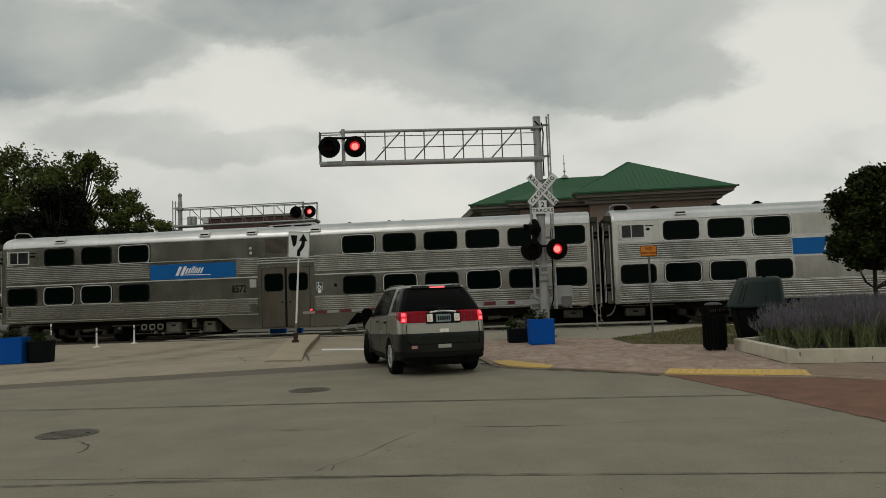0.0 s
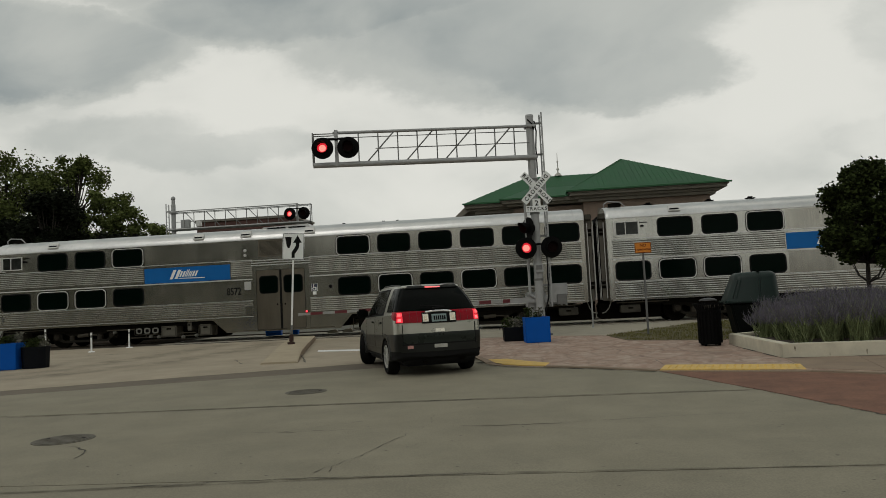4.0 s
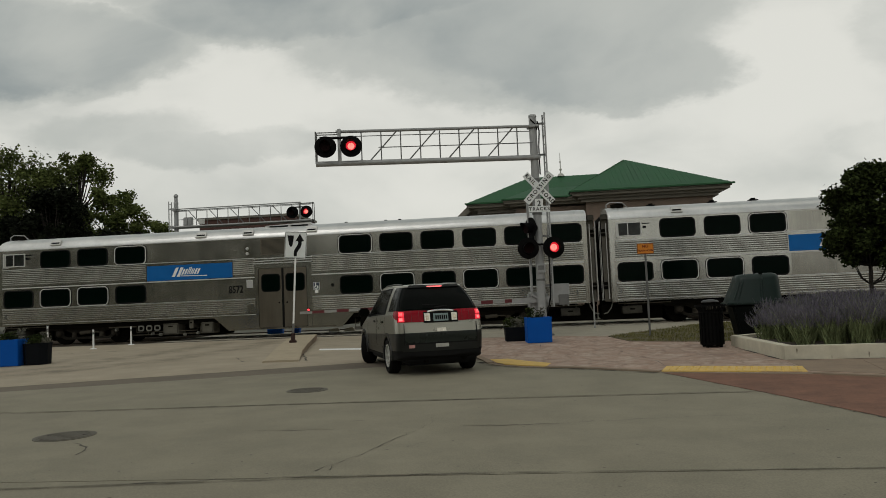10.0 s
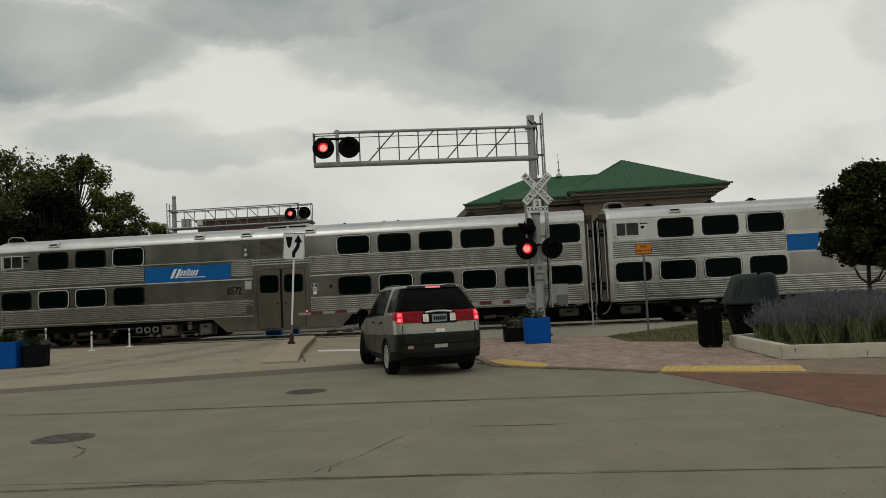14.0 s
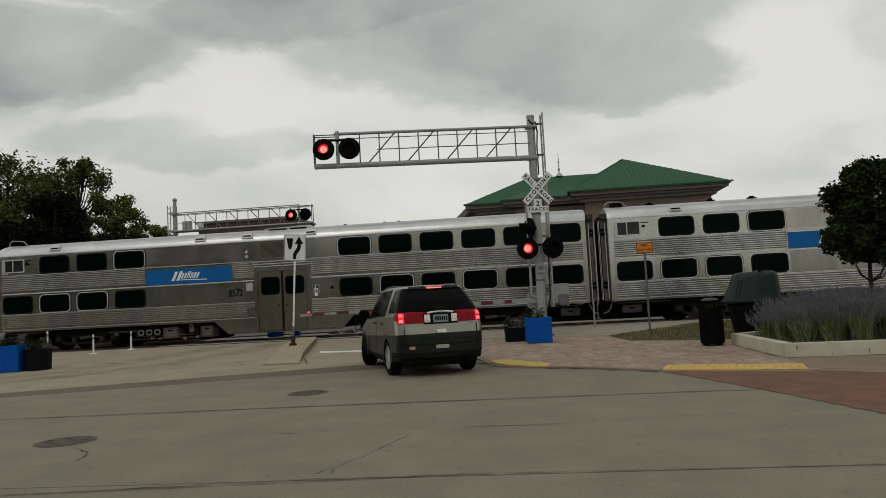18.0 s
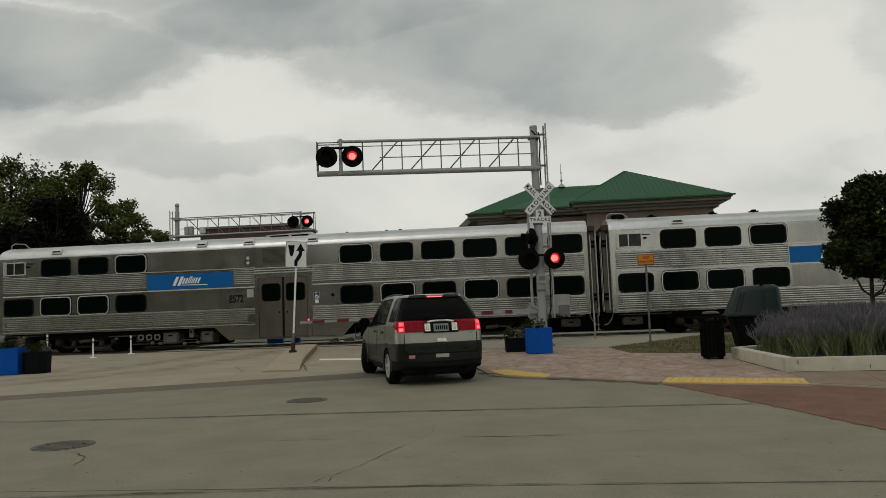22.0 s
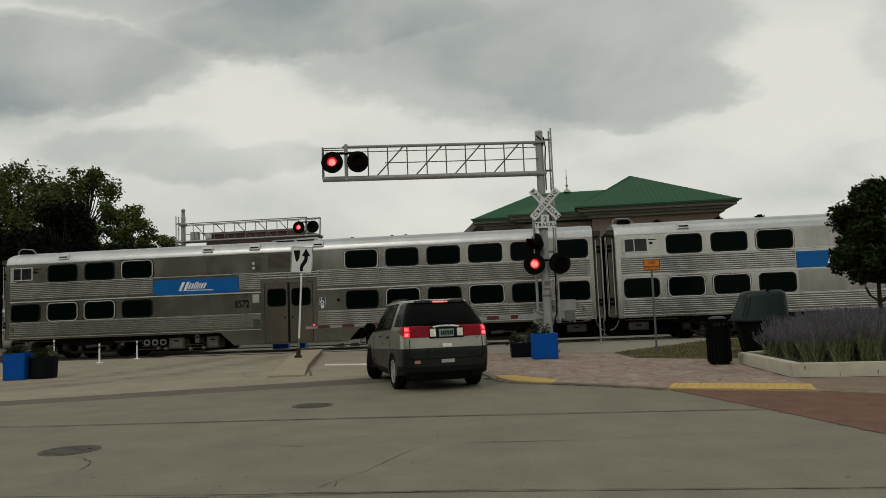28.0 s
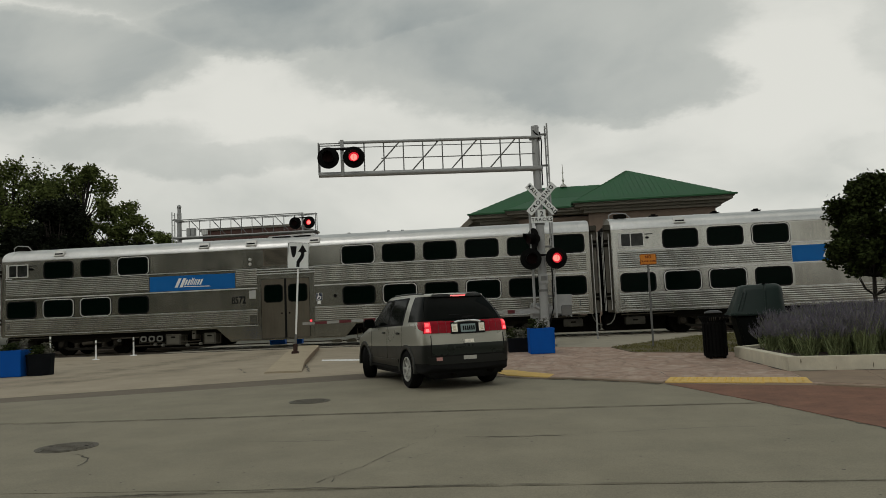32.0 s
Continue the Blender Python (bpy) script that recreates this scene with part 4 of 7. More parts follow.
        box(bm, (0.36, -W - 0.04, 3.70), (0.07, 0.06, 0.60), None, 0.012)
        box(bm, (0.42, -W - 0.03, 3.37), (0.30, 0.035, 0.03), None, 0.008)
        part("window_guard", bm, ALU, cw)
        bm = BM()
        box(bm, (0.60, -W - 0.004, 3.70), (0.36, 0.012, 0.48))
        box(bm, (1.05, -W - 0.004, 3.70), (0.46, 0.012, 0.48))
        part("pane", bm, CAB_GLASS, cw)
        bm = BM()
        box(bm, (1.50, -W - 0.03, 3.90), (0.30, 0.06, 0.03), None, 0.008)
        box(bm, (1.44, -W - 0.05, 3.76), (0.13, 0.09, 0.08), None, 0.02)
        part("marker_lamp", bm, BLACK, t, "small dark marker lamp under a hood").matrix_basis = turn
        # blue band with its emblem drawn in plain slanted bars
        bm = BM()
        box(bm, (8.682, -W - 0.006, 2.856), (3.735, 0.016, 0.626))
        bl = part("blue_band", bm, BLUE, t, "blue band with white emblem")
        bl.matrix_basis = turn
        bm = BM()
        # five plain slanted blocks
        for x, w, hi in ((7.92, 0.34, 3.06), (8.30, 0.19, 2.99), (8.53, 0.11, 3.05), (8.68, 0.12, 2.99), (8.84, 0.19, 2.99)):
            lo = 2.68 if hi > 3.055 else 2.76
            for a, b in ((x, x + w * 0.38), (x + w * 0.62, x + w)):
                prism(bm, [(a + 0.47 * (lo - 2.68), lo), (b + 0.47 * (lo - 2.68), lo), (b + 0.47 * (hi - 2.68), hi), (a + 0.47 * (hi - 2.68), hi)], -W - 0.020, -W - 0.012, "y")
        prism(bm, [(8.30, 2.69), (8.34, 2.72), (9.44, 2.70), (9.47, 2.665)], -W - 0.020, -W - 0.012, "y")
        part("emblem", bm, WHITE, bl, "plain white slanted emblem bars")
        # grille above the doors
        bm = BM()
        ring(bm, rounded(12.30, 3.75, 1.04, 0.70, 0.02, 1), rounded(12.30, 3.75, 0.96, 0.62, 0.02, 1), -W - 0.012, -W + 0.01)
        gb = BM()
        box(gb, (12.30, -W, 3.75), (0.95, 0.006, 0.61))
        part("grille_backing", gb, UNDER_BOX, t).matrix_basis = turn
        for k in range(14):
            box(bm, (12.30, -W - 0.004, 3.46 + k * 0.045), (0.96, 0.012, 0.022))
        part("air_grille", bm, STEEL_DOOR, t).matrix_basis = turn
        # double doors
        bm = BM()
        ring(bm, rounded(12.71, 1.68, 2.36, 2.58, 0.03, 1), rounded(12.69, 1.63, 2.06, 2.44, 0.03, 1), -W - 0.03, -W + 0.02)
        part("door_frame", bm, STEEL, t).matrix_basis = turn
        bm = BM()
        ring(bm, rounded(12.685, 1.63, 2.11, 2.50, 0.03, 1), rounded(12.685, 1.63, 2.03, 2.42, 0.03, 1), -W - 0.018, -W + 0.01)
        part("door_gap", bm, RUBBER, t).matrix_basis = turn
        for s0, s1, wa, wb in ((11.67, 12.64, 11.81, 12.56), (12.74, 13.70, 12.84, 13.60)):
            bm = BM()
            box(bm, ((s0 + s1) / 2, -W - 0.005, 1.63), (s1 - s0, 0.02, 2.43), None, 0.005)
            d = part("door", bm, STEEL_DOOR, t, "brownish steel sliding door leaf")
            d.matrix_basis = turn
            bm = BM()
            prism(bm, rounded((wa + wb) / 2, 2.245, wb - wa, 0.68, 0.13), -W - 0.020, -W, "y")
            part("pane", bm, GLASS, d)
            bm = BM()
            ring(bm, rounded((wa + wb) / 2, 2.245, wb - wa + 0.06, 0.74, 0.15), rounded((wa + wb) / 2, 2.245, wb - wa - 0.01, 0.67, 0.13), -W - 0.026, -W)
            part("window_gasket", bm, RUBBER, d)
            bm = BM()
            k = 12.53 if s0 < 12 else 12.86
            rod(bm, (k, -W - 0.03, 1.42), (k, -W, 1.42), 0.035)
            part("lock", bm, BLACK, d)
        bm = BM()
        box(bm, (12.69, -W - 0.008, 1.63), (0.085, 0.022, 2.42))
        part("door_seal", bm, RUBBER, t).matrix_basis = turn
        # small side fittings
        bm = BM()
        box(bm, (14.11, -W - 0.008, 2.03), (0.26, 0.012, 0.30))
        sg_ = part("access_sign", bm, WHITE, t, "dark and white wheelchair access sign")
        sg_.matrix_basis = turn
        bm = BM()
        box(bm, (14.11, -W - 0.012, 2.03), (0.24, 0.012, 0.28))
        part("sign_face", bm, SIGN_BLUE, sg_)
        bm = BM()
        ring(bm, rounded(14.10, 1.98, 0.15, 0.14, 0.06), rounded(14.10, 1.98, 0.10, 0.09, 0.045), -W - 0.024, -W - 0.012)
        box(bm, (14.08, -W - 0.02, 2.06), (0.03, 0.012, 0.14))
        box(bm, (14.13, -W - 0.02, 2.03), (0.09, 0.012, 0.025))
        box(bm, (14.18, -W - 0.02, 1.98), (0.025, 0.012, 0.1))
        rod(bm, (14.08, -W - 0.026, 2.15), (14.08, -W - 0.014, 2.15), 0.022)
        part("wheelchair_symbol", bm, WHITE, sg_)
        bm = BM()
        box(bm, (14.11, -W - 0.008, 1.80), (0.14, 0.012, 0.13))
        part("notice", bm, WHITE, t).matrix_basis = turn
        bm = BM()
        rod(bm, (14.79, -W - 0.03, 2.04), (14.79, -W, 2.04), 0.105, seg=20)
        part("lamp_bezel", bm, STEEL, t).matrix_basis = turn
        bm = BM()
        rod(bm, (14.79, -W - 0.036, 2.04), (14.79, -W - 0.02, 2.04), 0.07, seg=20)
        part("side_lamp", bm, BLACK, t).matrix_basis = turn
        for z in (3.70, 3.50):
            bm = BM()
            rod(bm, (11.21, -W - 0.05, z), (11.21, -W, z), 0.055, 0.07, seg=14)
            part("indicator_lamp", bm, ALU, t).matrix_basis = turn
        for a, b, c, d in ((11.15, 2.07, 11.43, 2.41), (11.16, 1.06, 11.46, 1.38)):
            bm = BM()
            box(bm, ((a + c) / 2, -W - 0.012, (b + d) / 2), (c - a, 0.03, d - b), None, 0.008)
            part("hatch", bm, STEEL_ROOF if b > 2 else STEEL, t).matrix_basis = turn
        for s in (0.42, CAR_LEN - 0.5):
            bm = BM()
            box(bm, (s, -W - 0.05, 1.32), (0.03, 0.03, 0.2), None, 0.01)
            box(bm, (s, -W - 0.02, 1.25), (0.05, 0.07, 0.04))
            box(bm, (s, -W - 0.02, 1.39), (0.05, 0.07, 0.04))
            part("grab_iron", bm, GALV_DARK, t).matrix_basis = turn
        # underfloor equipment
        for k in range(3):
            bm = BM()
            x = 6.45 + 0.36 * k
            rod(bm, (x, -W + 0.14, 0.58), (x, -W + 1.2, 0.58), 0.14, seg=18)
            bm2 = BM()
            ring(bm2, rounded(x, 0.58, 0.27, 0.24, 0.09), rounded(x, 0.58, 0.17, 0.14, 0.05), -W + 0.10, -W + 0.15)
            tk = part("air_tank", bm, UNDER, t, "dark round air tank with pale end")
            tk.matrix_basis = turn
            part("tank_end", bm2, TANK_RING, tk)
        for a, b, z0, z1, mt in ((7.43, 8.10, 0.28, 0.74, UNDER_PALE), (8.58, 8.76, 0.50, 0.86, UNDER_PALE), (9.10, 9.62, 0.28, 0.74, UNDER_PALE), (15.9, 17.2, 0.30, 0.80, UNDER), (17.5, 18.6, 0.36, 0.82, UNDER_BOX), (23.95, 24.70, 0.40, 0.70, UNDER_BOX), (0.45, 1.20, 0.40, 0.70, UNDER_BOX)):
            bm = BM()
            box(bm, ((a + b) / 2, -W + 0.45, (z0 + z1) / 2), (b - a, 0.7, z1 - z0), None, 0.02)
            bx = part("equipment_box", bm, mt, t)
            bx.matrix_basis = turn
            bm = BM()
            box(bm, ((a + b) / 2, -W + 0.09, z1 - 0.12), (min(0.2, (b - a) / 2), 0.03, 0.06), None, 0.01)
            part("latch", bm, UNDER, bx)
            if b - a > 0.5 and mt is not UNDER:
                bm = BM()
                ring(bm, rounded((a + b) / 2, (z0 + z1) / 2, b - a - 0.06, z1 - z0 - 0.06, 0.03, 2), rounded((a + b) / 2, (z0 + z1) / 2, b - a - 0.10, z1 - z0 - 0.10, 0.02, 2), -W + 0.085, -W + 0.105)
                part("cover_frame", bm, UNDER_BOX, bx)
                for h in (a + 0.12, b - 0.12):
                    bm = BM()
                    box(bm, (h, -W + 0.40, 0.80), (0.06, 0.08, 0.24))
                    part("hanger", bm, UNDER_BOX, bx)
        # pipes, valves and cable runs hung below the floor
        for x0, x1, z, yy, r in ((5.9, 9.75, 0.30, 0.30, 0.025), (6.2, 8.9, 0.42, 0.22, 0.018), (15.6, 19.3, 0.28, 0.30, 0.025), (18.9, 20.0, 0.62, 0.20, 0.03), (5.0, 6.2, 0.66, 0.18, 0.03), (0.3, 2.3, 0.80, 0.12, 0.022), (22.8, 24.8, 0.80, 0.12, 0.022)):
            bm = BM()
            rod(bm, (x0, -W + yy, z), (x1, -W + yy, z), r, seg=8)
            n = int((x1 - x0) / 0.7)
            for i in range(n + 1):
                x = x0 + (x1 - x0) * i / max(1, n)
                rod(bm, (x, -W + yy, z), (x, -W + yy + 0.02, 0.86), r * 0.6, seg=6)
            part("pipe", bm, PIPE, t).matrix_basis = turn
        for x, z in ((6.9, 0.33), (7.25, 0.30), (8.32, 0.26), (8.9, 0.30), (18.95, 0.55), (19.5, 0.50), (5.3, 0.56)):
            bm = BM()
            box(bm, (x, -W + 0.26, z), (0.14, 0.12, 0.12), None, 0.02)
            rod(bm, (x, -W + 0.26, z), (x, -W + 0.14, z), 0.04, seg=10)
            part("valve", bm, TANK_RING, t).matrix_basis = turn
        bm = BM()
        box(bm, (12.6, -W - 0.006, 0.40), (4.6, 0.012, 0.03), None, 0.004)
        part("skirt_edge", bm, STEEL_DOOR, t).matrix_basis = turn
    # roof details
    for s0, s1 in ((2.49, 2.94), (8.99, 9.43), (11.03, 11.48), (13.75, 14.19)):
        for sg in (-1, 1):
            rt = Euler((radians(58 * sg), 0, 0)).to_matrix()
            bm = BM()
            box(bm, ((s0 + s1) / 2, -1.445 * sg, 4.38), (s1 - s0, 0.27, 0.07), rt, 0.01)
            st = part("roof_step", bm, ALU, t, "pale non-slip roof step")
            # black strip stands in for the roof step's shadow
            bm = BM()
            box(bm, ((s0 + s1) / 2, -1.497 * sg, 4.362), (s1 - s0 - 0.1, 0.06, 0.03), rt)
            part("dark_strip", bm, BLACK, st, "black strip painted for shade on the roof step")
    bm = BM()
    pr = [(11.6, 0), (11.85, 0.16), (13.75, 0.22), (13.95, 0.0)]
    prism(bm, [(a, 4.52 + b) for a, b in pr], -0.95, 0.95, "y")
    part("roof_hood", bm, STEEL_ROOF, t, "low pale roof equipment hood")
    for a, b in ((12.0, 12.8), (12.92, 13.66)):
        for sg in (-1, 1):
            bm = BM()
            box(bm, ((a + b) / 2, sg * 0.955, 4.625), (b - a, 0.02, 0.055))
            part("hood_vent", bm, BLACK, t, "dark vent slot")
    for s in (1.9, 4.3, 5.9, 15.2, 16.9, 17.5, 20.4, 23.0):
        bm = BM()
        if s < 7:
            rod(bm, (s, -0.5, 4.55), (s, -0.5, 4.69), 0.12, 0.08)
            box(bm, (s, -0.5, 4.70), (0.36, 0.26, 0.035), None, 0.012)
            box(bm, (s, -0.5, 4.75), (0.18, 0.16, 0.05), None, 0.015)
        else:
            rod(bm, (s, -0.5, 4.55), (s, -0.5, 4.68), 0.07, 0.05)
            box(bm, (s, -0.5, 4.69), (0.12, 0.11, 0.025), None, 0.008)
        part("roof_vent", bm, BLACK, t)
    # horn and hoop at the car's end
    bm = BM()
    pts = [(0.12, -0.75, 4.45), (0.1, -0.75, 4.78), (0.25, -0.75, 4.88), (0.75, -0.75, 4.84), (0.98, -0.75, 4.62)]
    for a, b in zip(pts, pts[1:]):
        rod(bm, a, b, 0.022, seg=8)
    part("roof_hoop", bm, GALV, t, "bent roof conduit hoop")
    bm = BM()
    box(bm, (0.55, -0.6, 4.72), (0.5, 0.3, 0.16), None, 0.03)
    rod(bm, (0.3, -0.5, 4.78), (0.75, -0.5, 4.80), 0.04, 0.09, 10)
    part("horn", bm, UNDER, t, "roof horn cluster")
    # end diaphragm, coupler and rails at both ends
    for e, s in ((-1, 0.08), (1, CAR_LEN)):
        bm = BM()
        ring(bm, rounded(0, 2.65, 2.1, 3.3, 0.2, 3), rounded(0, 2.65, 1.5, 2.9, 0.1, 3), s - 0.02, s + e * 0.30, "x")
        part("diaphragm", bm, RUBBER, t, "worn dark gangway diaphragm")
        bm = BM()
        box(bm, (s + e * 0.04, 0, 2.35), (0.05, 0.86, 2.0), None, 0.01)
        part("end_door", bm, STEEL_DOOR, t)
        for y in (-1.12, 1.12):
            bm = BM()
            box(bm, (s + e * 0.05, y, 2.6), (0.10, 0.06, 3.2), None, 0.015)
            part("end_post", bm, STEEL_DOOR, t)
            bm = BM()
            rod(bm, (s + e * 0.10, y * 1.18, 1.0), (s + e * 0.10, y * 1.18, 4.0), 0.02, seg=8)
            part("hand_rail", bm, ALU, t)
            bm = BM()
            box(bm, (s + e * 0.15, y * 1.05, 2.55), (0.24, 0.06, 3.3), None, 0.015)
            part("buffer_plate", bm, VESTIBULE, t, "dull tan gangway plate")
            for dx, dy, rr in ((0.325, 1.10, 0.014), (0.355, 0.98, 0.010)):
                bm = BM()
                rod(bm, (s + e * dx, y * dy, 0.95), (s + e * dx, y * dy, 4.1), rr, seg=8)
                part("tension_rod", bm, ALU, t, "thin bright gangway rod")
            for z in (1.45, 1.62, 3.55, 3.72):
                bm = BM()
                box(bm, (s + e * 0.20, y * 1.12, z), (0.16, 0.10, 0.11), None, 0.015)
                part("latch_block", bm, UNDER, t)
            bm = BM()
            box(bm, (s + e * 0.16, y * 1.12, 4.25), (0.26, 0.3, 0.22), None, 0.02)
            part("end_light", bm, UNDER_BOX, t)
        bm = BM()
        box(bm, (s + e * 0.12, 0, 0.86), (0.50, 0.25, 0.22), None, 0.03)
        box(bm, (s + e * 0.20, 0, 0.86), (0.28, 0.36, 0.30), None, 0.05)
        part("coupler", bm, UNDER, t)
        for y in (-1.1, -0.85, 0.85, 1.1):
            bm = BM()
            pts = [(s - e * 0.06, 0.92), (s + e * 0.05, 0.62), (s + e * 0.18, 0.46), (s + e * 0.33, 0.42)]
            for p, q in zip(pts, pts[1:]):
                rod(bm, (p[0], y, p[1]), (q[0], y, q[1]), 0.022, seg=8)
            part("brake_hose", bm, RUBBER if abs(y) < 1.0 else TANK_RING, t)
    bogie(t, 3.9)
    bogie(t, CAR_LEN - 3.9)
    return t


SIGN_BLUE = material("navy_sign_sheeting", (0.012, 0.02, 0.045), 0.45, 0, 0.05, 0.2)
CAB_GLASS = material("cab_glass", (0.022, 0.024, 0.022), 0.1, 0, 0.6, 0.2, spec=0.2)
TANK_RING = material("dull_tank_ring", (0.19, 0.185, 0.16), 0.6, 0, 0.25, 0.1, stain=0.5)
WHITE_DIRTY = material("dirty_white_paint", (0.42, 0.41, 0.37), 0.6, 0, 0.2, 0.2, stain=0.4)
VESTIBULE = material("vestibule_paint", (0.095, 0.085, 0.066), 0.65, 0.1, 0.3, 0.3, stain=0.6)
WINDOWS = window_meshes()
TRAIN_X, TRAIN_Y = -22.564, 30.98
first_car = passenger_car(pose(TRAIN_X, TRAIN_Y, 0), STEEL_DARKER, PLATE_DARKER)
second_car = passenger_car(pose(TRAIN_X + 25.9, TRAIN_Y, 0))
copy_thing(second_car, pose(TRAIN_X + 51.8, TRAIN_Y, 0))
for side in (0, 1):
    tm = pose(0, 0, 0) if side == 0 else pose(CAR_LEN, 0, 0, 0, 0, 180)
    lettering("car_number", "8572", 0.42, SIGN_BLACK, first_car, tm @ pose(10.69, -HALF_W - 0.008, 2.02, 90) @ Matrix.Diagonal((0.74, 1.0, 1.0, 1.0)), 0.004, "black car number")


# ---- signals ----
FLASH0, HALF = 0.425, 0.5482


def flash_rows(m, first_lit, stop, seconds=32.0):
    """Rows for an added pivoting shutter blade: edge-on while its lamp shows, across the tube to make it look dark."""
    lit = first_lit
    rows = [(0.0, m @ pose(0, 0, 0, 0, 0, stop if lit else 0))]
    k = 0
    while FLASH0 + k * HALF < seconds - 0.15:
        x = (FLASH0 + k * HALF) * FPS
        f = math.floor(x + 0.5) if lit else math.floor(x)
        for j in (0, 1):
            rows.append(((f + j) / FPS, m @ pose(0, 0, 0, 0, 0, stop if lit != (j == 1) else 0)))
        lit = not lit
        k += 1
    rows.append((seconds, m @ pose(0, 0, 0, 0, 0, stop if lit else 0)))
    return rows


FLASHERS = []


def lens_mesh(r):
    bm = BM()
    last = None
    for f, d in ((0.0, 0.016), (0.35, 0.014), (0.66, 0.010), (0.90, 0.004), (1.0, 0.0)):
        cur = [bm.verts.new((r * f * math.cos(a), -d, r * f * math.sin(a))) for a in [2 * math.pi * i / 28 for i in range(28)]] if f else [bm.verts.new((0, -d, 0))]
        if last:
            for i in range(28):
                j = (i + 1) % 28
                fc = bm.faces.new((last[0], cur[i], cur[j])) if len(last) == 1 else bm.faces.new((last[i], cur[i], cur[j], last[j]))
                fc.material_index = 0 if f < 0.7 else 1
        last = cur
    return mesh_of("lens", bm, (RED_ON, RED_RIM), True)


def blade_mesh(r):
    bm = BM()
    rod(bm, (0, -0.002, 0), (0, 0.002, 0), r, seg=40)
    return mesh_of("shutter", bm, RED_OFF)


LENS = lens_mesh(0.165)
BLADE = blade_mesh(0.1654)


def lamp_unit(parent, m, lit_first, stop=86.0, R=0.345):
    """Flashing light: black round background, hood, housing, a lens that always glows and an added shutter to hide it.
    Faces -y in its own space.
    """
    bm = BM()
    rod(bm, (0, 0.0, 0), (0, 0.012, 0), R, seg=36)
    plate = part("background_disc", bm, BLACK, parent, "round matt black background disc", True)
    plate.matrix_basis = m
    bm = BM()
    rod(bm, (0, 0.012, 0), (0, 0.20, 0), 0.20, 0.12, seg=20)
    part("housing", bm, BLACK, plate)
    bm = BM()
    n, r = 32, 0.1712
    va, vb, vc, vd = [], [], [], []
    for i in range(n + 1):
        a = 2 * math.pi * i / n
        reach = 0.175 + 0.14 * max(0.0, math.sin(a) + 0.25)
        c, s = math.cos(a), math.sin(a)
        va.append(bm.verts.new((r * c, 0.0, r * s)))
        vb.append(bm.verts.new((r * c, -reach, r * s)))
        vc.append(bm.verts.new(((r - 0.005) * c, -reach, (r - 0.005) * s)))
        vd.append(bm.verts.new(((r - 0.005) * c, 0.0, (r - 0.005) * s)))
    for i in range(n):
        for p, q in ((va, vb), (vb, vc), (vc, vd)):
            bm.faces.new((p[i], p[i + 1], q[i + 1], q[i]))
    part("hood", bm, BLACK, plate, "black visor hood", True)
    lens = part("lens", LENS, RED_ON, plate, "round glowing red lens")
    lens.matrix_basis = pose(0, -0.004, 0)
    # added blade: covers the ever-glowing lens while the lamp is off
    blade = part("shutter", BLADE, RED_OFF, parent, "added dark round blade that hides the lit lens")
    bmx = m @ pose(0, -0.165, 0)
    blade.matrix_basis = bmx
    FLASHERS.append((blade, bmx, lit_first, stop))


def truss_arm(t, L, z0, z1, fwd, planes=(-0.1,)):
    """Cantilever arm along -x from the mast: two trusses side by side, with rails."""
    for nm, z, r, end in (("lower_chord", z0, 0.088, L), ("upper_chord", z1, 0.05, L - 0.65)):
        for y in planes:
            bm = BM()
            rod(bm, (0.15, y, z), (-end, y, z), r if len(planes) == 1 else r * 0.6, seg=12)
            part(nm, bm, GALV, t, smooth=True)
    for y in planes[:1]:
        x = 0.55
        k = 0
        while x < L - 1.2:
            bm = BM()
            rod(bm, (-x, y, z0), (-x, y, z1), 0.022, seg=6)
            part("strut", bm, GALV_DARK, t)
            if k % 2 == 0 and x + 0.98 < L - 1.0:
                bm = BM()
                rod(bm, (-x - 0.1, y, z1), (-x - 1.05, y, z0), 0.022, seg=6)
                part("diagonal", bm, GALV_DARK, t)
            x += 0.63
            k += 1
        bm = BM()
        rod(bm, (0.0, y, (z0 + z1) / 2 - 0.03), (-L + 2.0, y, (z0 + z1) / 2 - 0.03), 0.016, seg=6)
        part("guard_rail", bm, GALV_DARK, t)
        bm = BM()
        rod(bm, (0.1, 0.18, z1 - 0.10), (-L + 0.1, 0.18, z1 - 0.10), 0.014, seg=6)
        part("guard_rail", bm, GALV_DARK, t)
    bm = BM()
    box(bm, (-L / 2, 0.12, z0 + 0.05), (L, 0.36, 0.03))
    part("walkway", bm, GALV_DARK, t, "steel grating walkway")
    bm = BM()
    for y in (-0.1, 0.2):
        rod(bm, (-L, y, z0), (-L, y, z1 + 0.02), 0.022, seg=8)
        rod(bm, (-L, y, z1 - 0.02), (-L + 0.7, y, z1 - 0.02), 0.018, seg=8)
    rod(bm, (-L, -0.1, z1), (-L, 0.2, z1), 0.018, seg=8)
    part("end_rail", bm, GALV_DARK, t)
    bm = BM()
    box(bm, (-L + 0.76, -0.16 * fwd, (z0 + z1) / 2), (0.11, 0.10, z1 - z0 + 0.15), None, 0.01)
    part("lamp_post", bm, GALV, t)


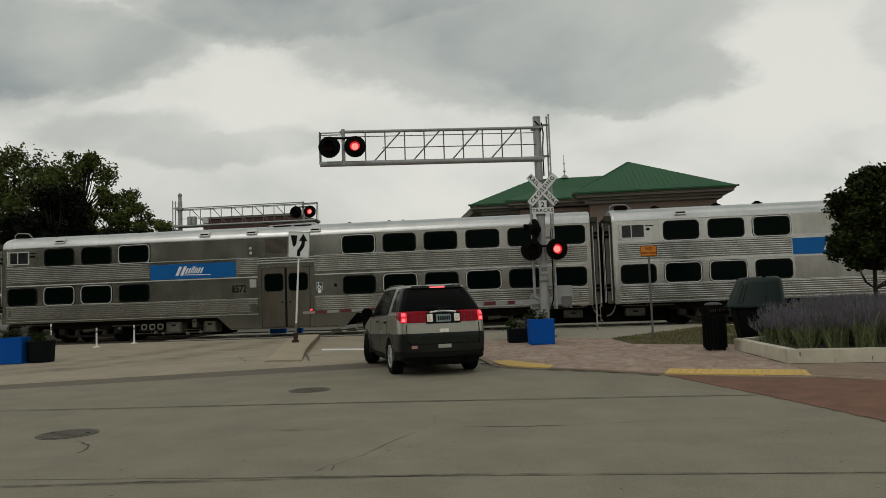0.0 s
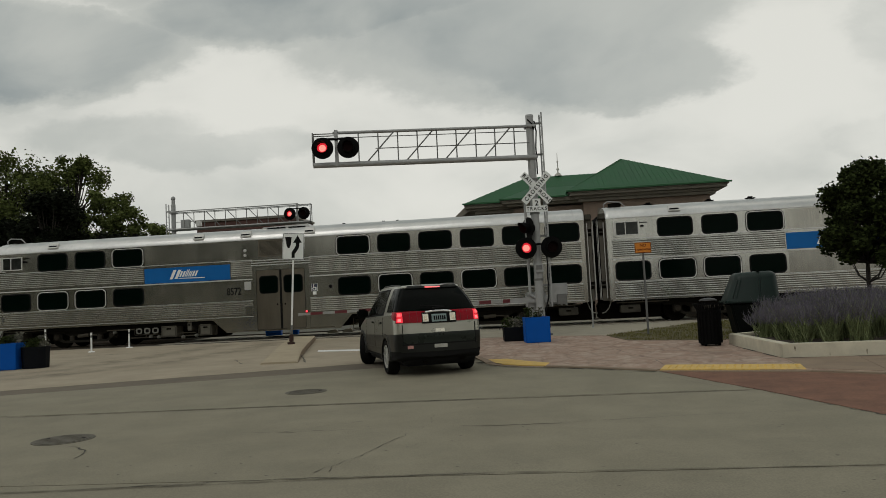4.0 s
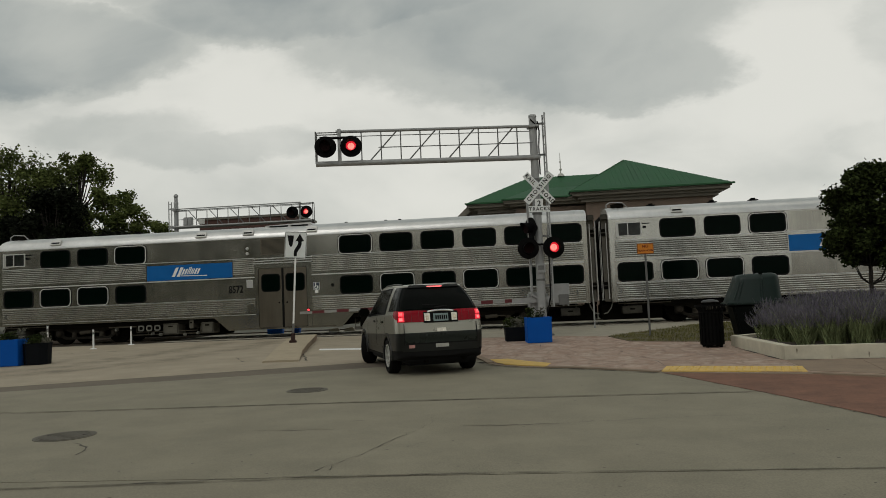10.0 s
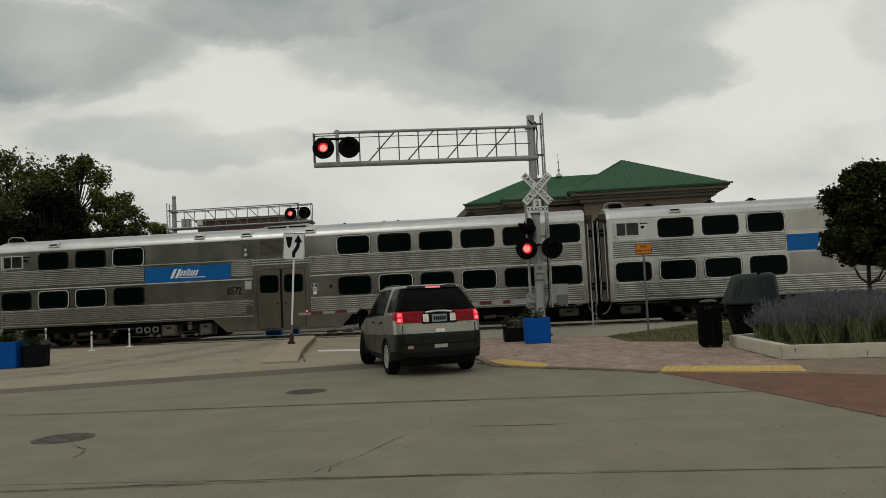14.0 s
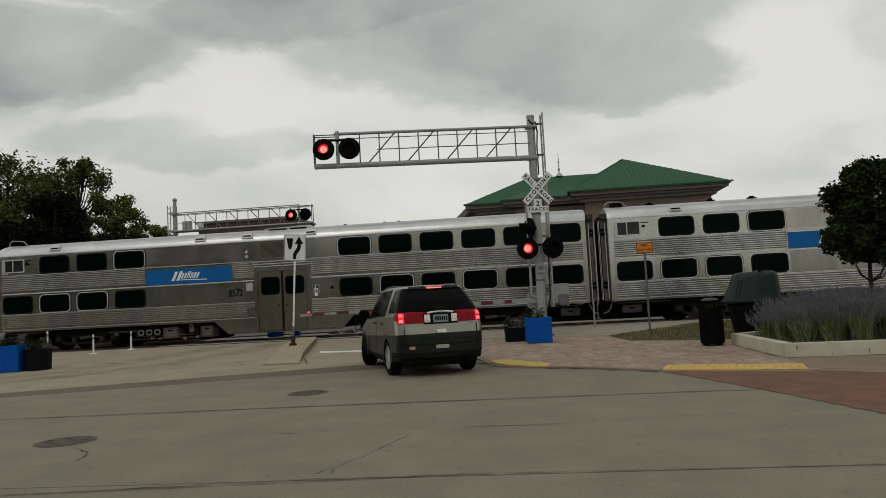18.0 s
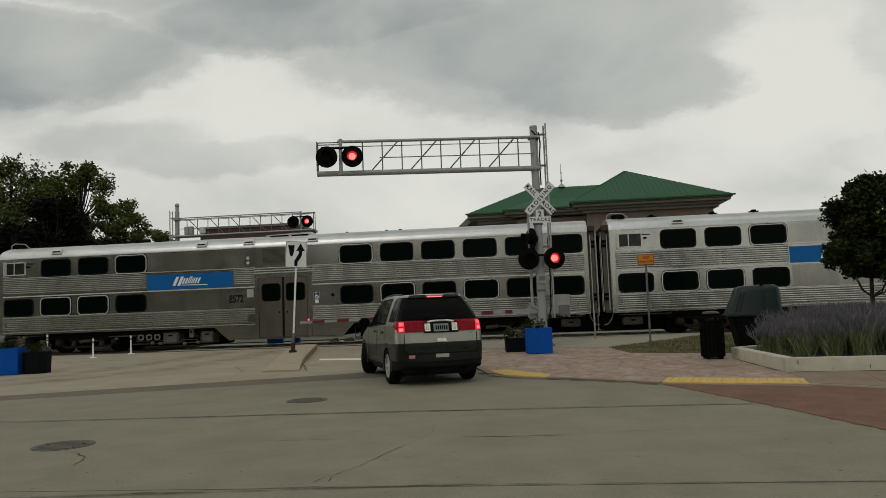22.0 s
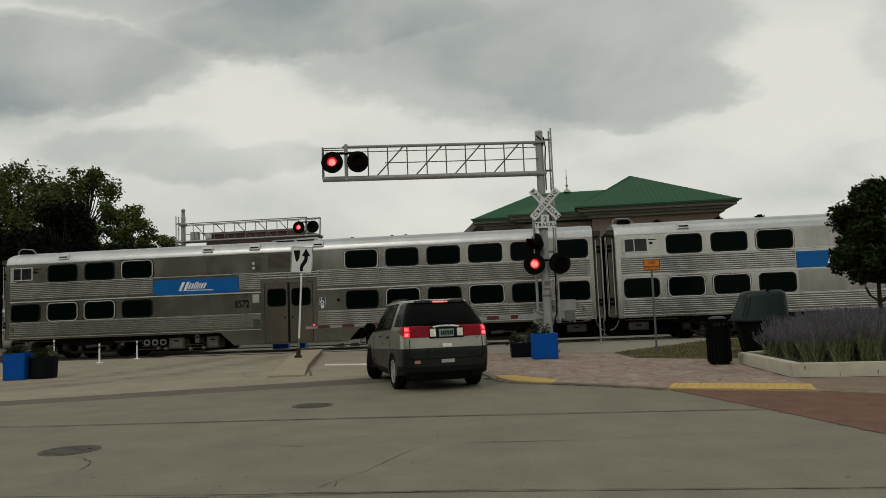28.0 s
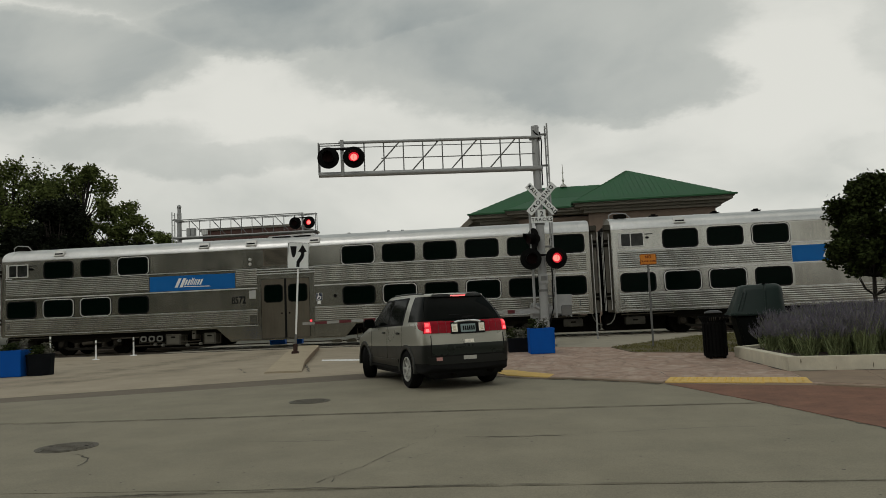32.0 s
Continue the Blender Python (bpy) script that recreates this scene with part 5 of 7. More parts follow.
def cantilever(m, L, z0, z1, top, fwd, single=True, label=""):
    t = thing("cantilever_signal", m, label, "railway signal", "cantilever signals")
    bm = BM()
    rod(bm, (0, 0, 0), (0, 0, top), 0.145, 0.125, seg=24)
    part("mast", bm, GALV, t, "thick galvanised steel mast", True)
    bm = BM()
    rod(bm, (0, 0, top), (0, 0, top + 0.06), 0.135, 0.12, seg=24)
    part("mast_cap", bm, GALV, t)
    bm = BM()
    box(bm, (0, 0, 0.03), (0.6, 0.6, 0.06), None, 0.01)
    part("base_plate", bm, GALV_DARK, t)
    for z in (z0, z1):
        bm = BM()
        box(bm, (0, 0, z), (0.35, 0.40, 0.10), None, 0.02)
        part("bracket", bm, GALV, t)
    truss_arm(t, L, z0, z1, fwd, (-0.1,) if single else (-0.1, 0.5))
    zc = (z0 + z1) / 2 - 0.02
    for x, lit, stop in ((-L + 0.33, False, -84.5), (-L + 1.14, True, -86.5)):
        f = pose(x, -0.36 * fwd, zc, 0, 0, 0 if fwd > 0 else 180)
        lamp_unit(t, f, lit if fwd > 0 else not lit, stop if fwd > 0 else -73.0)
    bm = BM()
    rod(bm, (-L + 0.33, -0.24 * fwd, zc + 0.3), (-L + 1.14, -0.24 * fwd, zc + 0.3), 0.035, seg=8)
    part("cross_arm", bm, BLACK, t)
    # ladder
    for y in (-0.17, 0.17):
        bm = BM()
        box(bm, (0.36, y, (top + 0.9) / 2 + 0.05), (0.05, 0.025, top - 0.8))
        part("ladder_rail", bm, GALV, t)
    z = 1.1
    while z < top:
        bm = BM()
        rod(bm, (0.36, -0.17, z), (0.36, 0.17, z), 0.012, seg=6)
        part("ladder_rung", bm, GALV, t)
        z += 0.3
    for z in (1.6, 3.2, 4.6, z0 + 0.1, z1 + 0.1):
        bm = BM()
        box(bm, (0.23, 0, z), (0.28, 0.05, 0.06))
        part("ladder_bracket", bm, GALV_DARK, t)
    return t


def crossbuck(t, z):
    y = -0.19
    for ang, words, spots in ((-47, ("RAIL", "ROAD"), (-0.395, 0.405)), (47, ("CROSSING",), (0.0,))):
        bm = BM()
        box(bm, (0, 0, 0), (1.26, 0.006, 0.23))
        bl = part("crossbuck_blade", bm, SIGN_WHITE, t, "white crossbuck blade with black letters")
        bl.matrix_basis = pose(0.06, y - (0.012 if ang > 0 else 0.0), z, 0, -ang, 0)
        for w, x in zip(words, spots):
            lettering("lettering", w, 0.175, SIGN_BLACK, bl, pose(x, -0.0055, 0, 90), 0.0015, "black letters " + w, 1.25 if ang < 0 else 1.42)
    bm = BM()
    box(bm, (0.04, y, z - 0.50), (0.26, 0.006, 0.30))
    p = part("number_plate", bm, SIGN_WHITE, t, "white plate with a black 2")
    lettering("lettering", "2", 0.235, SIGN_BLACK, p, pose(0.04, y - 0.0055, z - 0.50, 90), 0.0015, "black 2")
    bm = BM()
    box(bm, (0.04, y - 0.008, z - 0.68), (0.70, 0.006, 0.20))
    p = part("tracks_plate", bm, SIGN_WHITE, t, "white plate lettered TRACKS")
    lettering("lettering", "TRACKS", 0.15, SIGN_BLACK, p, pose(0.04, y - 0.0135, z - 0.68, 90), 0.0015, "black letters TRACKS", 1.3)


NEAR_M = pose(0.53, 24.0, -0.02, 0, 0, 9.5)
near = cantilever(NEAR_M, 7.05, 5.76, 6.79, 7.12, 1, True, "galvanised cantilever signal mast with red flashing lights and crossbuck")
crossbuck(near, 4.74)
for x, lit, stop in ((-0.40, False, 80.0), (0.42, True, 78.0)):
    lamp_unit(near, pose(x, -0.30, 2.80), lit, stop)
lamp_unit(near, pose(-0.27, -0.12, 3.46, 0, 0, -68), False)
bm = BM()
rod(bm, (-0.42, -0.2, 2.92), (0.44, -0.2, 2.92), 0.03, seg=8)
rod(bm, (0, -0.2, 2.92), (0, 0, 2.92), 0.04, seg=8)
rod(bm, (-0.45, 0.1, 3.45), (0.05, 0.1, 3.45), 0.03, seg=8)
part("cross_arm", bm, BLACK, near)
bm = BM()
rod(bm, (-0.30, 0.02, 1.3), (-0.30, 0.02, 4.4), 0.045, seg=10)
rod(bm, (-0.30, 0.02, 1.3), (-0.05, 0.02, 1.15), 0.045, seg=10)
part("conduit", bm, GALV, near)
for pts in (((0.30, -0.02, 3.0), (0.31, -0.03, 2.2), (0.29, -0.02, 1.2), (0.12, -0.02, 0.6)), ((0.13, -0.10, 6.95), (0.17, -0.16, 6.6), (0.14, -0.12, 6.1), (0.15, -0.08, 5.2)), ((-0.1, -0.15, 7.0), (0.04, -0.17, 6.85), (0.10, -0.16, 6.65))):
    bm = BM()
    for a, b in zip(pts, pts[1:]):
        rod(bm, a, b, 0.022, seg=8)
    part("cable", bm, RUBBER, near, "black signal cable")
for z in (1.75, 3.9, 5.0):
    bm = BM()
    rod(bm, (0, 0, z), (0, 0, z + 0.07), 0.158, seg=20)
    part("band_clamp", bm, GALV_DARK, near)
bm = BM()
box(bm, (0, -0.15, 2.15), (0.28, 0.1, 0.30), None, 0.02)
jb = part("junction_box", bm, GALV, near)
bm = BM()
box(bm, (0, -0.2025, 2.17), (0.19, 0.005, 0.14))
part("sticker", bm, GALV_DARK, jb, "small worn notice sticker")
bm = BM()
box(bm, (0.62, 0.05, 1.45), (0.62, 0.04, 0.38), None, 0.01)
part("notice_plate", bm, GALV, near, "grey notice plate")


GATE_RED = glow("lit_gate_lamp", (1.0, 0.07, 0.09), 1.1)
GATE_WHITE = material("dull_white_gate_paint", (0.29, 0.29, 0.27), 0.6, 0, 0.1, 0.3)


def gate():
    """Crossing gate, lowered: mechanism, counterweights and a striped arm."""
    t = thing("crossing_gate", NEAR_M @ pose(-0.05, 0.42, 0), "lowered crossing gate with red and white striped arm", "crossing gate")
    bm = BM()
    box(bm, (0.0, 0, 0.55), (0.42, 0.42, 1.1), None, 0.03)
    part("pedestal", bm, GALV, t)
    bm = BM()
    box(bm, (0.0, 0, 1.12), (0.62, 0.5, 0.55), None, 0.05)
    part("mechanism_box", bm, GALV, t)
    for y in (-0.36, 0.36):
        bm = BM()
        prism(bm, [(-0.9, 1.08), (0.75, 1.02), (0.95, 0.9), (0.95, 1.34), (0.7, 1.28), (-0.9, 1.2)], y - 0.015, y + 0.015, "y")
        part("counterweight_arm", bm, GALV, t)
        bm = BM()
        box(bm, (0.78, y, 1.13), (0.34, 0.09, 0.36), None, 0.02)
        part("counterweight", bm, GALV_DARK, t)
    n = 18
    x0, x1 = -0.7, -7.72
    for k in range(n):
        a, b = x0 + (x1 - x0) * k / n, x0 + (x1 - x0) * (k + 1) / n
        za, zb = 1.15 - 0.10 * k / n, 1.15 - 0.10 * (k + 1) / n
        bm = BM()
        hgt = 0.115 - 0.035 * k / n
        prism(bm, [(a, za - hgt / 2), (b, zb - hgt / 2), (b, zb + hgt / 2), (a, za + hgt / 2)], -0.025, 0.025, "y")
        part("arm_section", bm, RED_PAINT if k % 2 == 0 and k < n - 1 else GATE_WHITE, t)
    for k, x in enumerate((x1 + 0.28, x1 + 2.6, x1 + 4.9)):
        bm = BM()
        box(bm, (x, 0, 1.05 + 0.10 * k / 3 + 0.09), (0.09, 0.10, 0.11), None, 0.02)
        lm = part("gate_lamp", bm, BLACK, t)
        bm = BM()
        rod(bm, (x, -0.075, 1.14 + 0.03 * k), (x, 0.075, 1.14 + 0.03 * k), 0.036, seg=16)
        part("lens", bm, GATE_RED if k == 0 else RED_OFF, lm)


gate()
far = cantilever(pose(-19.8, 40.5, 0, 0, 0, 180), 8.16, 6.0, 7.03, 7.45, -1, False, "distant galvanised cantilever signal with red flashing lights")
bm = BM()
rod(bm, (0, 0, 7.45), (0, 0, 7.75), 0.10, 0.10, 14)
bmesh.ops.create_uvsphere(bm, u_segments=14, v_segments=8, radius=0.13, matrix=Matrix.Translation((0, 0, 7.86)))
part("bell", bm, GALV, far, "round crossing bell", True)
bm = BM()
box(bm, (-0.80, 0.16, 6.32), (0.50, 0.26, 0.48), None, 0.02)
cab = part("control_cabinet", bm, GALV, far, "pale grey control cabinet")
bm = BM()
box(bm, (-0.80, 0.30, 6.32), (0.03, 0.02, 0.44))
part("door_gap", bm, GALV_DARK, cab)
bm = BM()
box(bm, (-1.60, 0.18, 6.28), (0.30, 0.20, 0.30), None, 0.02)
part("control_cabinet", bm, ALU, far, "small pale control cabinet")


# ---- the waiting car ----
from mathutils.bvhtree import BVHTree

SUV_PAINT = material("pewter_car_paint", (0.295, 0.288, 0.238), 0.30, 0.4, 0.05, 0.6, coat=0.6)
CLADDING = material("dark_grey_cladding", (0.0075, 0.0085, 0.0070), 0.36, 0.0, 0.12, 0.3, 0.02, 0.004, 0.2, (0.020, 0.019, 0.015), spec=0.3)
HATCH_DARK = material("dark_hatch_panel", (0.010, 0.014, 0.011), 0.28, 0.0, 0.08, 0.3, spec=0.3)
CAR_GLASS = dark_glass("car_glass", (0.003, 0.004, 0.0035), 0.08, 0.035)
TAIL_RED = material("tail_light_red", (0.25, 0.0035, 0.012), 0.25, 0, 0.15, 0.08, spec=0.15)
BRAKE_ON = glow("brake_light_lit", (1.0, 0.15, 0.15), 1.5)
CLEAR_LENS = material("reverse_light_lens", (0.80, 0.76, 0.66), 0.25, 0, 0.25, 0.05)
CHROME = material("chrome", (0.75, 0.75, 0.74), 0.15, 1.0, 0.05, 0.2)
TYRE = material("tyre_rubber", (0.006, 0.006, 0.006), 0.9, 0, 0.2, 0.1, 0.2, 0.01, spec=0.1)
RIM = material("alloy_rim", (0.48, 0.48, 0.45), 0.4, 0.3, 0.08, 0.1)
PLATE = material("plate_face", (0.20, 0.27, 0.265), 0.5, 0, 0.12, 0.08)


def catmull(p, t):
    n = len(p)
    i = min(int(t), n - 2)
    f = t - i
    a, b, c, d = p[max(i - 1, 0)], p[i], p[i + 1], p[min(i + 2, n - 1)]
    return tuple(0.5 * (2 * q + (r - o) * f + (2 * o - 5 * q + 4 * r - s) * f * f + (3 * q - o - 3 * r + s) * f ** 3) for o, q, r, s in zip(a, b, c, d))


# half rings from the sill to the roof's middle: (x, y, z); y forward from the rear bumper
def half_ring(y, yb, yt, zlow, w, zbelt, wbelt, zroof, wroof):
    return [(0.0, y, zlow), (w * 0.86, y, zlow), (w * 0.97, y - 0.0, zlow + 0.10), (w, y, zlow + 0.28), (w, y, 0.80), (w * 0.985, y + (yb - y) * 0.6, zbelt - 0.08),
            (wbelt, yb, zbelt), (wbelt * 0.5 + wroof * 0.5, (yb + yt) / 2, (zbelt + zroof) / 2), (wroof, yt, zroof - 0.07), (wroof * 0.86, yt + 0.02, zroof - 0.015), (0.0, yt + 0.02, zroof)]


RINGS = [
    half_ring(0.05, 0.12, 0.50, 0.36, 0.76, 1.17, 0.71, 1.655, 0.53),
    half_ring(0.12, 0.19, 0.54, 0.31, 0.875, 1.17, 0.82, 1.67, 0.60),
    half_ring(0.28, 0.36, 0.66, 0.28, 0.925, 1.17, 0.88, 1.685, 0.65),
    half_ring(0.75, 0.80, 0.95, 0.27, 0.935, 1.16, 0.895, 1.695, 0.67),
    half_ring(1.5, 1.5, 1.5, 0.27, 0.935, 1.13, 0.90, 1.70, 0.685),
    half_ring(2.3, 2.3, 2.25, 0.27, 0.935, 1.10, 0.90, 1.695, 0.685),
    half_ring(3.05, 3.0, 2.75, 0.27, 0.935, 1.07, 0.895, 1.66, 0.66),
    half_ring(3.5, 3.52, 3.1, 0.27, 0.93, 1.05, 0.88, 1.50, 0.66),
    half_ring(3.85, 3.8, 3.62, 0.27, 0.925, 1.02, 0.86, 1.13, 0.70),
    half_ring(4.3, 4.3, 4.25, 0.28, 0.90, 0.93, 0.80, 0.99, 0.66),
    half_ring(4.6, 4.6, 4.56, 0.30, 0.82, 0.82, 0.70, 0.88, 0.56),
    half_ring(4.72, 4.72, 4.70, 0.36, 0.66, 0.70, 0.56, 0.74, 0.45),
]
REAR_Y, FRONT_Y, WHEEL_R = 0.98, 3.83, 0.35
KX, KZ = 0.934, 1.034


def suv_surface():
    """The shell as one closed mesh; returns the bmesh."""
    bm = BM()
    nu, nv = 110, 52
    grid = []
    for i in range(nu + 1):
        t = (len(RINGS) - 1) * i / nu
        ringpts = [catmull([r[k] for r in RINGS], t) for k in range(len(RINGS[0]))]
        row = [Vector(catmull(ringpts, (len(ringpts) - 1) * j / nv)) for j in range(nv + 1)]
        row = [Vector((p.x * KX, p.y, p.z * KZ)) for p in row]
        full = row + [Vector((-p.x, p.y, p.z)) for p in reversed(row[1:-1])]
        grid.append([bm.verts.new(p) for p in full])
    n = len(grid[0])
    for a, b in zip(grid, grid[1:]):
        for j in range(n):
            bm.faces.new((a[j], a[(j + 1) % n], b[(j + 1) % n], b[j]))
    # rear and nose closed with a slightly bowed surface
    for ringv, bow in ((grid[0], -0.05), (grid[-1], 0.05)):
        half = ringv[:nv + 1]
        other = [ringv[0]] + list(reversed(ringv[nv + 1:])) + [ringv[nv]]
        cols = 14
        prev = None
        for j in range(nv + 1):
            p, q = half[j], other[j]
            if p is q:
                cur = [p] * (cols + 1)
            else:
                cur = [p]
                for c in range(1, cols):
                    f = c / cols
                    v = p.co.lerp(q.co, f)
                    v.y += bow * (1 - (2 * f - 1) ** 4) * (1 if p.co.x > 0.3 else p.co.x / 0.3)
                    cur.append(bm.verts.new(v))
                cur.append(q)
            if prev:
                for c in range(cols):
                    vs = []
                    for v in (prev[c], prev[c + 1], cur[c + 1], cur[c]):
                        if v not in vs:
                            vs.append(v)
                    if len(vs) >= 3:
                        bm.faces.new(vs)
            prev = cur
    bmesh.ops.recalc_face_normals(bm, faces=bm.faces)
    return bm


def patch(tree, corners, axis, sign, off=0.006, nu=14, nv=10, sink=0.012):
    """A panel laid on the shell: four corners seen along an axis, thrown onto the surface."""
    bm = BM()
    a, b, c, d = (Vector((p[0] * (KX if axis == "y" else 1.0), p[1] * KZ)) for p in corners)
    g = []
    for i in range(nu + 1):
        row = []
        for j in range(nv + 1):
            p = a.lerp(b, i / nu).lerp(d.lerp(c, i / nu), j / nv)
            if axis == "x":
                o, way = Vector((2.0 * sign, p.x, p.y)), Vector((-sign, 0, 0))
            else:
                o, way = Vector((p.x, -2.0 if sign < 0 else 7.0, p.y)), Vector((0, -sign, 0))
            hit, nrm, idx, dist = tree.ray_cast(o, way)
            if hit is None:
                hit, nrm = tree.find_nearest(o + way * 2)[:2]
            if nrm.dot(way) > 0:
                nrm = -nrm
            row.append((hit + nrm * off, hit - nrm * sink))
        g.append(row)
    top = [[bm.verts.new(p[0]) for p in row] for row in g]
    for i in range(nu):
        for j in range(nv):
            bm.faces.new((top[i][j], top[i + 1][j], top[i + 1][j + 1], top[i][j + 1]))
    rim = [(i, 0) for i in range(nu)] + [(nu, j) for j in range(nv)] + [(i, nv) for i in range(nu, 0, -1)] + [(0, j) for j in range(nv, 0, -1)]
    low = [bm.verts.new(g[i][j][1]) for i, j in rim]
    for k in range(len(rim)):
        k2 = (k + 1) % len(rim)
        bm.faces.new((top[rim[k][0]][rim[k][1]], top[rim[k2][0]][rim[k2][1]], low[k2], low[k]))
    return bm


SUV_WHEELS = []


def suv_wheel(parent, x, y, sg, steer=0.0):
    bm = BM()
    R, w = WHEEL_R, 0.225
    prof = [(R - 0.115, -w / 2 + 0.01), (R - 0.03, -w / 2), (R - 0.005, -w / 2 + 0.03), (R, -w / 4), (R, w / 4), (R - 0.005, w / 2 - 0.03), (R - 0.03, w / 2), (R - 0.115, w / 2 - 0.01)]
    n = 36
    vs = [[bm.verts.new((h, r * math.cos(2 * math.pi * i / n), r * math.sin(2 * math.pi * i / n))) for r, h in prof] for i in range(n)]
    for i in range(n):
        for j in range(len(prof)):
            bm.faces.new((vs[i][j], vs[(i + 1) % n][j], vs[(i + 1) % n][(j + 1) % len(prof)], vs[i][(j + 1) % len(prof)]))
    tyre = part("wheel", bm, TYRE, parent, "road wheel with black tyre", True)
    tyre.matrix_basis = pose(x, y, R, 0, 0, steer)
    SUV_WHEELS.append((tyre, pose(x, y, R, 0, 0, steer)))
    bm = BM()
    rod(bm, (sg * 0.02, 0, 0), (sg * 0.03, 0, 0), R - 0.115, seg=32)
    part("wheel_well", bm, UNDER, tyre)
    bm = BM()
    for i in range(8):
        a = 2 * math.pi * i / 8
        c, s = math.cos(a), math.sin(a)
        rt = Euler((a, 0, 0)).to_matrix()
        box(bm, (sg * 0.075, c * 0.125, s * 0.125), (0.03, 0.185, 0.042), rt, 0.008)
    rod(bm, (sg * 0.03, 0, 0), (sg * 0.10, 0, 0), 0.06, 0.05, seg=20)
    part("rim", bm, RIM, tyre, "silver spoked rim", True)
    bm = BM()
    nrim = 32
    for r0, r1 in ((R - 0.142, R - 0.122),):
        o = [(r1 * math.cos(2 * math.pi * i / nrim), r1 * math.sin(2 * math.pi * i / nrim)) for i in range(nrim)]
        q = [(r0 * math.cos(2 * math.pi * i / nrim), r0 * math.sin(2 * math.pi * i / nrim)) for i in range(nrim)]
        ring(bm, o, q, sg * 0.03, sg * 0.108, "x")
    part("rim_edge", bm, RIM, tyre)
    return tyre


def build_suv(m):
    t = thing("suv", m, "pewter grey sport utility car with dark cladding and lit brake lights", "car")
    bm = suv_surface()
    tree = BVHTree.FromBMesh(bm)
    # cut clean edges for the two-tone line, the glass band and the pillar
    for co, no in (((0, 0, 0.47 * KZ), (0, 0.02, 1)), ((0, 0, 0.79 * KZ), (0, 0.03 * KZ, 1)), ((0, 0, 1.182 * KZ), (0, 0, 1)), ((0, 0, 1.63 * KZ), (0, 0, 1)), ((0, 0.93, 1.17 * KZ), (0, 1, -0.22 / KZ))):
        bmesh.ops.bisect_plane(bm, geom=bm.verts[:] + bm.edges[:] + bm.faces[:], plane_co=co, plane_no=no)
    # open the wheel arches, and give the lower body its dark cladding
    kill = []
    for f in bm.faces:
        c = f.calc_center_median()
        if abs(c.x) > 0.55 and any(math.hypot(c.y - wy, c.z - WHEEL_R) < 0.40 for wy in (REAR_Y, FRONT_Y)):
            kill.append(f)
        # dark cladding; on the doors the colour also holds the mirrored dark ground
        f.material_index = 1 if c.z < KZ * (0.79 - 0.03 * c.y) else 0
        zz = c.z / KZ
        # lowest band black: the dark ground it mirrors, put into the colour
        if c.z < 0.47 * KZ - 0.02 * c.y:
            f.material_index = 3
        if 1.182 < zz < 1.63 and c.y < 0.93 + 0.22 * (zz - 1.17):
            f.material_index = 2
    bmesh.ops.delete(bm, geom=kill, context="FACES")
    part("body", bm, (SUV_PAINT, CLADDING, CAR_GLASS, RUBBER), t, "", True)
    bm = BM()
    box(bm, (0, 2.4, 0.38), (1.20, 4.3, 0.38))
    # wide pans added to keep light out and deepen the shadow below
    box(bm, (0, 2.35, 0.27), (1.56, 1.95, 0.12), None, 0.03)
    box(bm, (0, 0.36, 0.30), (1.45, 0.46, 0.12), None, 0.03)
    for wy in (REAR_Y, FRONT_Y):
        box(bm, (0, wy, 0.52), (1.25, 0.86, 0.5))
    part("underbody", bm, RUBBER, t)
    bm = BM()
    rod(bm, (-0.3, -0.0, 0.27), (-0.3, 0.5, 0.27), 0.03)
    rod(bm, (0.45, 0.1, 0.34), (0.45, 0.9, 0.34), 0.08)
    part("exhaust", bm, UNDER, t)
    for sg in (-1, 1):
        for wy in (REAR_Y, FRONT_Y):
            bm = BM()
            n = 22
            prev = None
            for i in range(n + 1):
                a = radians(-8 + 196 * i / n)
                cur = []
                for r, x in ((0.375, 0.86), (0.375, 0.945), (0.40, 0.952), (0.455, 0.945), (0.47, 0.915), (0.47, 0.86)):
                    cur.append(bm.verts.new((sg * x * KX, wy + r * math.cos(a), WHEEL_R + r * math.sin(a))))
                if prev:
                    for k in range(6):
                        bm.faces.new((prev[k], prev[(k + 1) % 6], cur[(k + 1) % 6], cur[k]))
                else:
                    bm.faces.new(cur)
                prev = cur
            bm.faces.new(prev)
            part("wheel_arch_flare", bm, CLADDING, t, "", True)
        suv_wheel(t, sg * 0.765, REAR_Y, sg)
        suv_wheel(t, sg * 0.755, FRONT_Y, sg, -26.0)
        # side glass: rear quarter, rear door, front door
        for nm, cs in (("quarter_window", ((0.20, 1.20), (0.92, 1.18), (1.01, 1.585), (0.60, 1.60))), ("side_window", ((1.28, 1.155), (2.12, 1.13), (2.12, 1.59), (1.36, 1.59))), ("side_window", ((2.20, 1.125), (3.22, 1.09), (2.84, 1.54), (2.20, 1.585)))):
            part(nm, patch(tree, cs, "x", sg), CAR_GLASS, t, "dark car window", True)
        # pillar blackout around the door glass
        part("window_surround", patch(tree, ((1.20, 1.125), (3.42, 1.055), (2.84, 1.60), (1.28, 1.63)), "x", sg, 0.003), RUBBER, t, "", True)
        # door seams and side moulding
        for cs in (((1.24, 0.60), (1.252, 0.60), (1.252, 1.12), (1.24, 1.12)), ((2.15, 0.36), (2.162, 0.36), (2.162, 1.12), (2.15, 1.12)), ((3.24, 0.36), (3.252, 0.36), (3.30, 1.06), (3.288, 1.06))):
            part("door_seam", patch(tree, cs, "x", sg, 0.003, 1, 10), RUBBER, t)
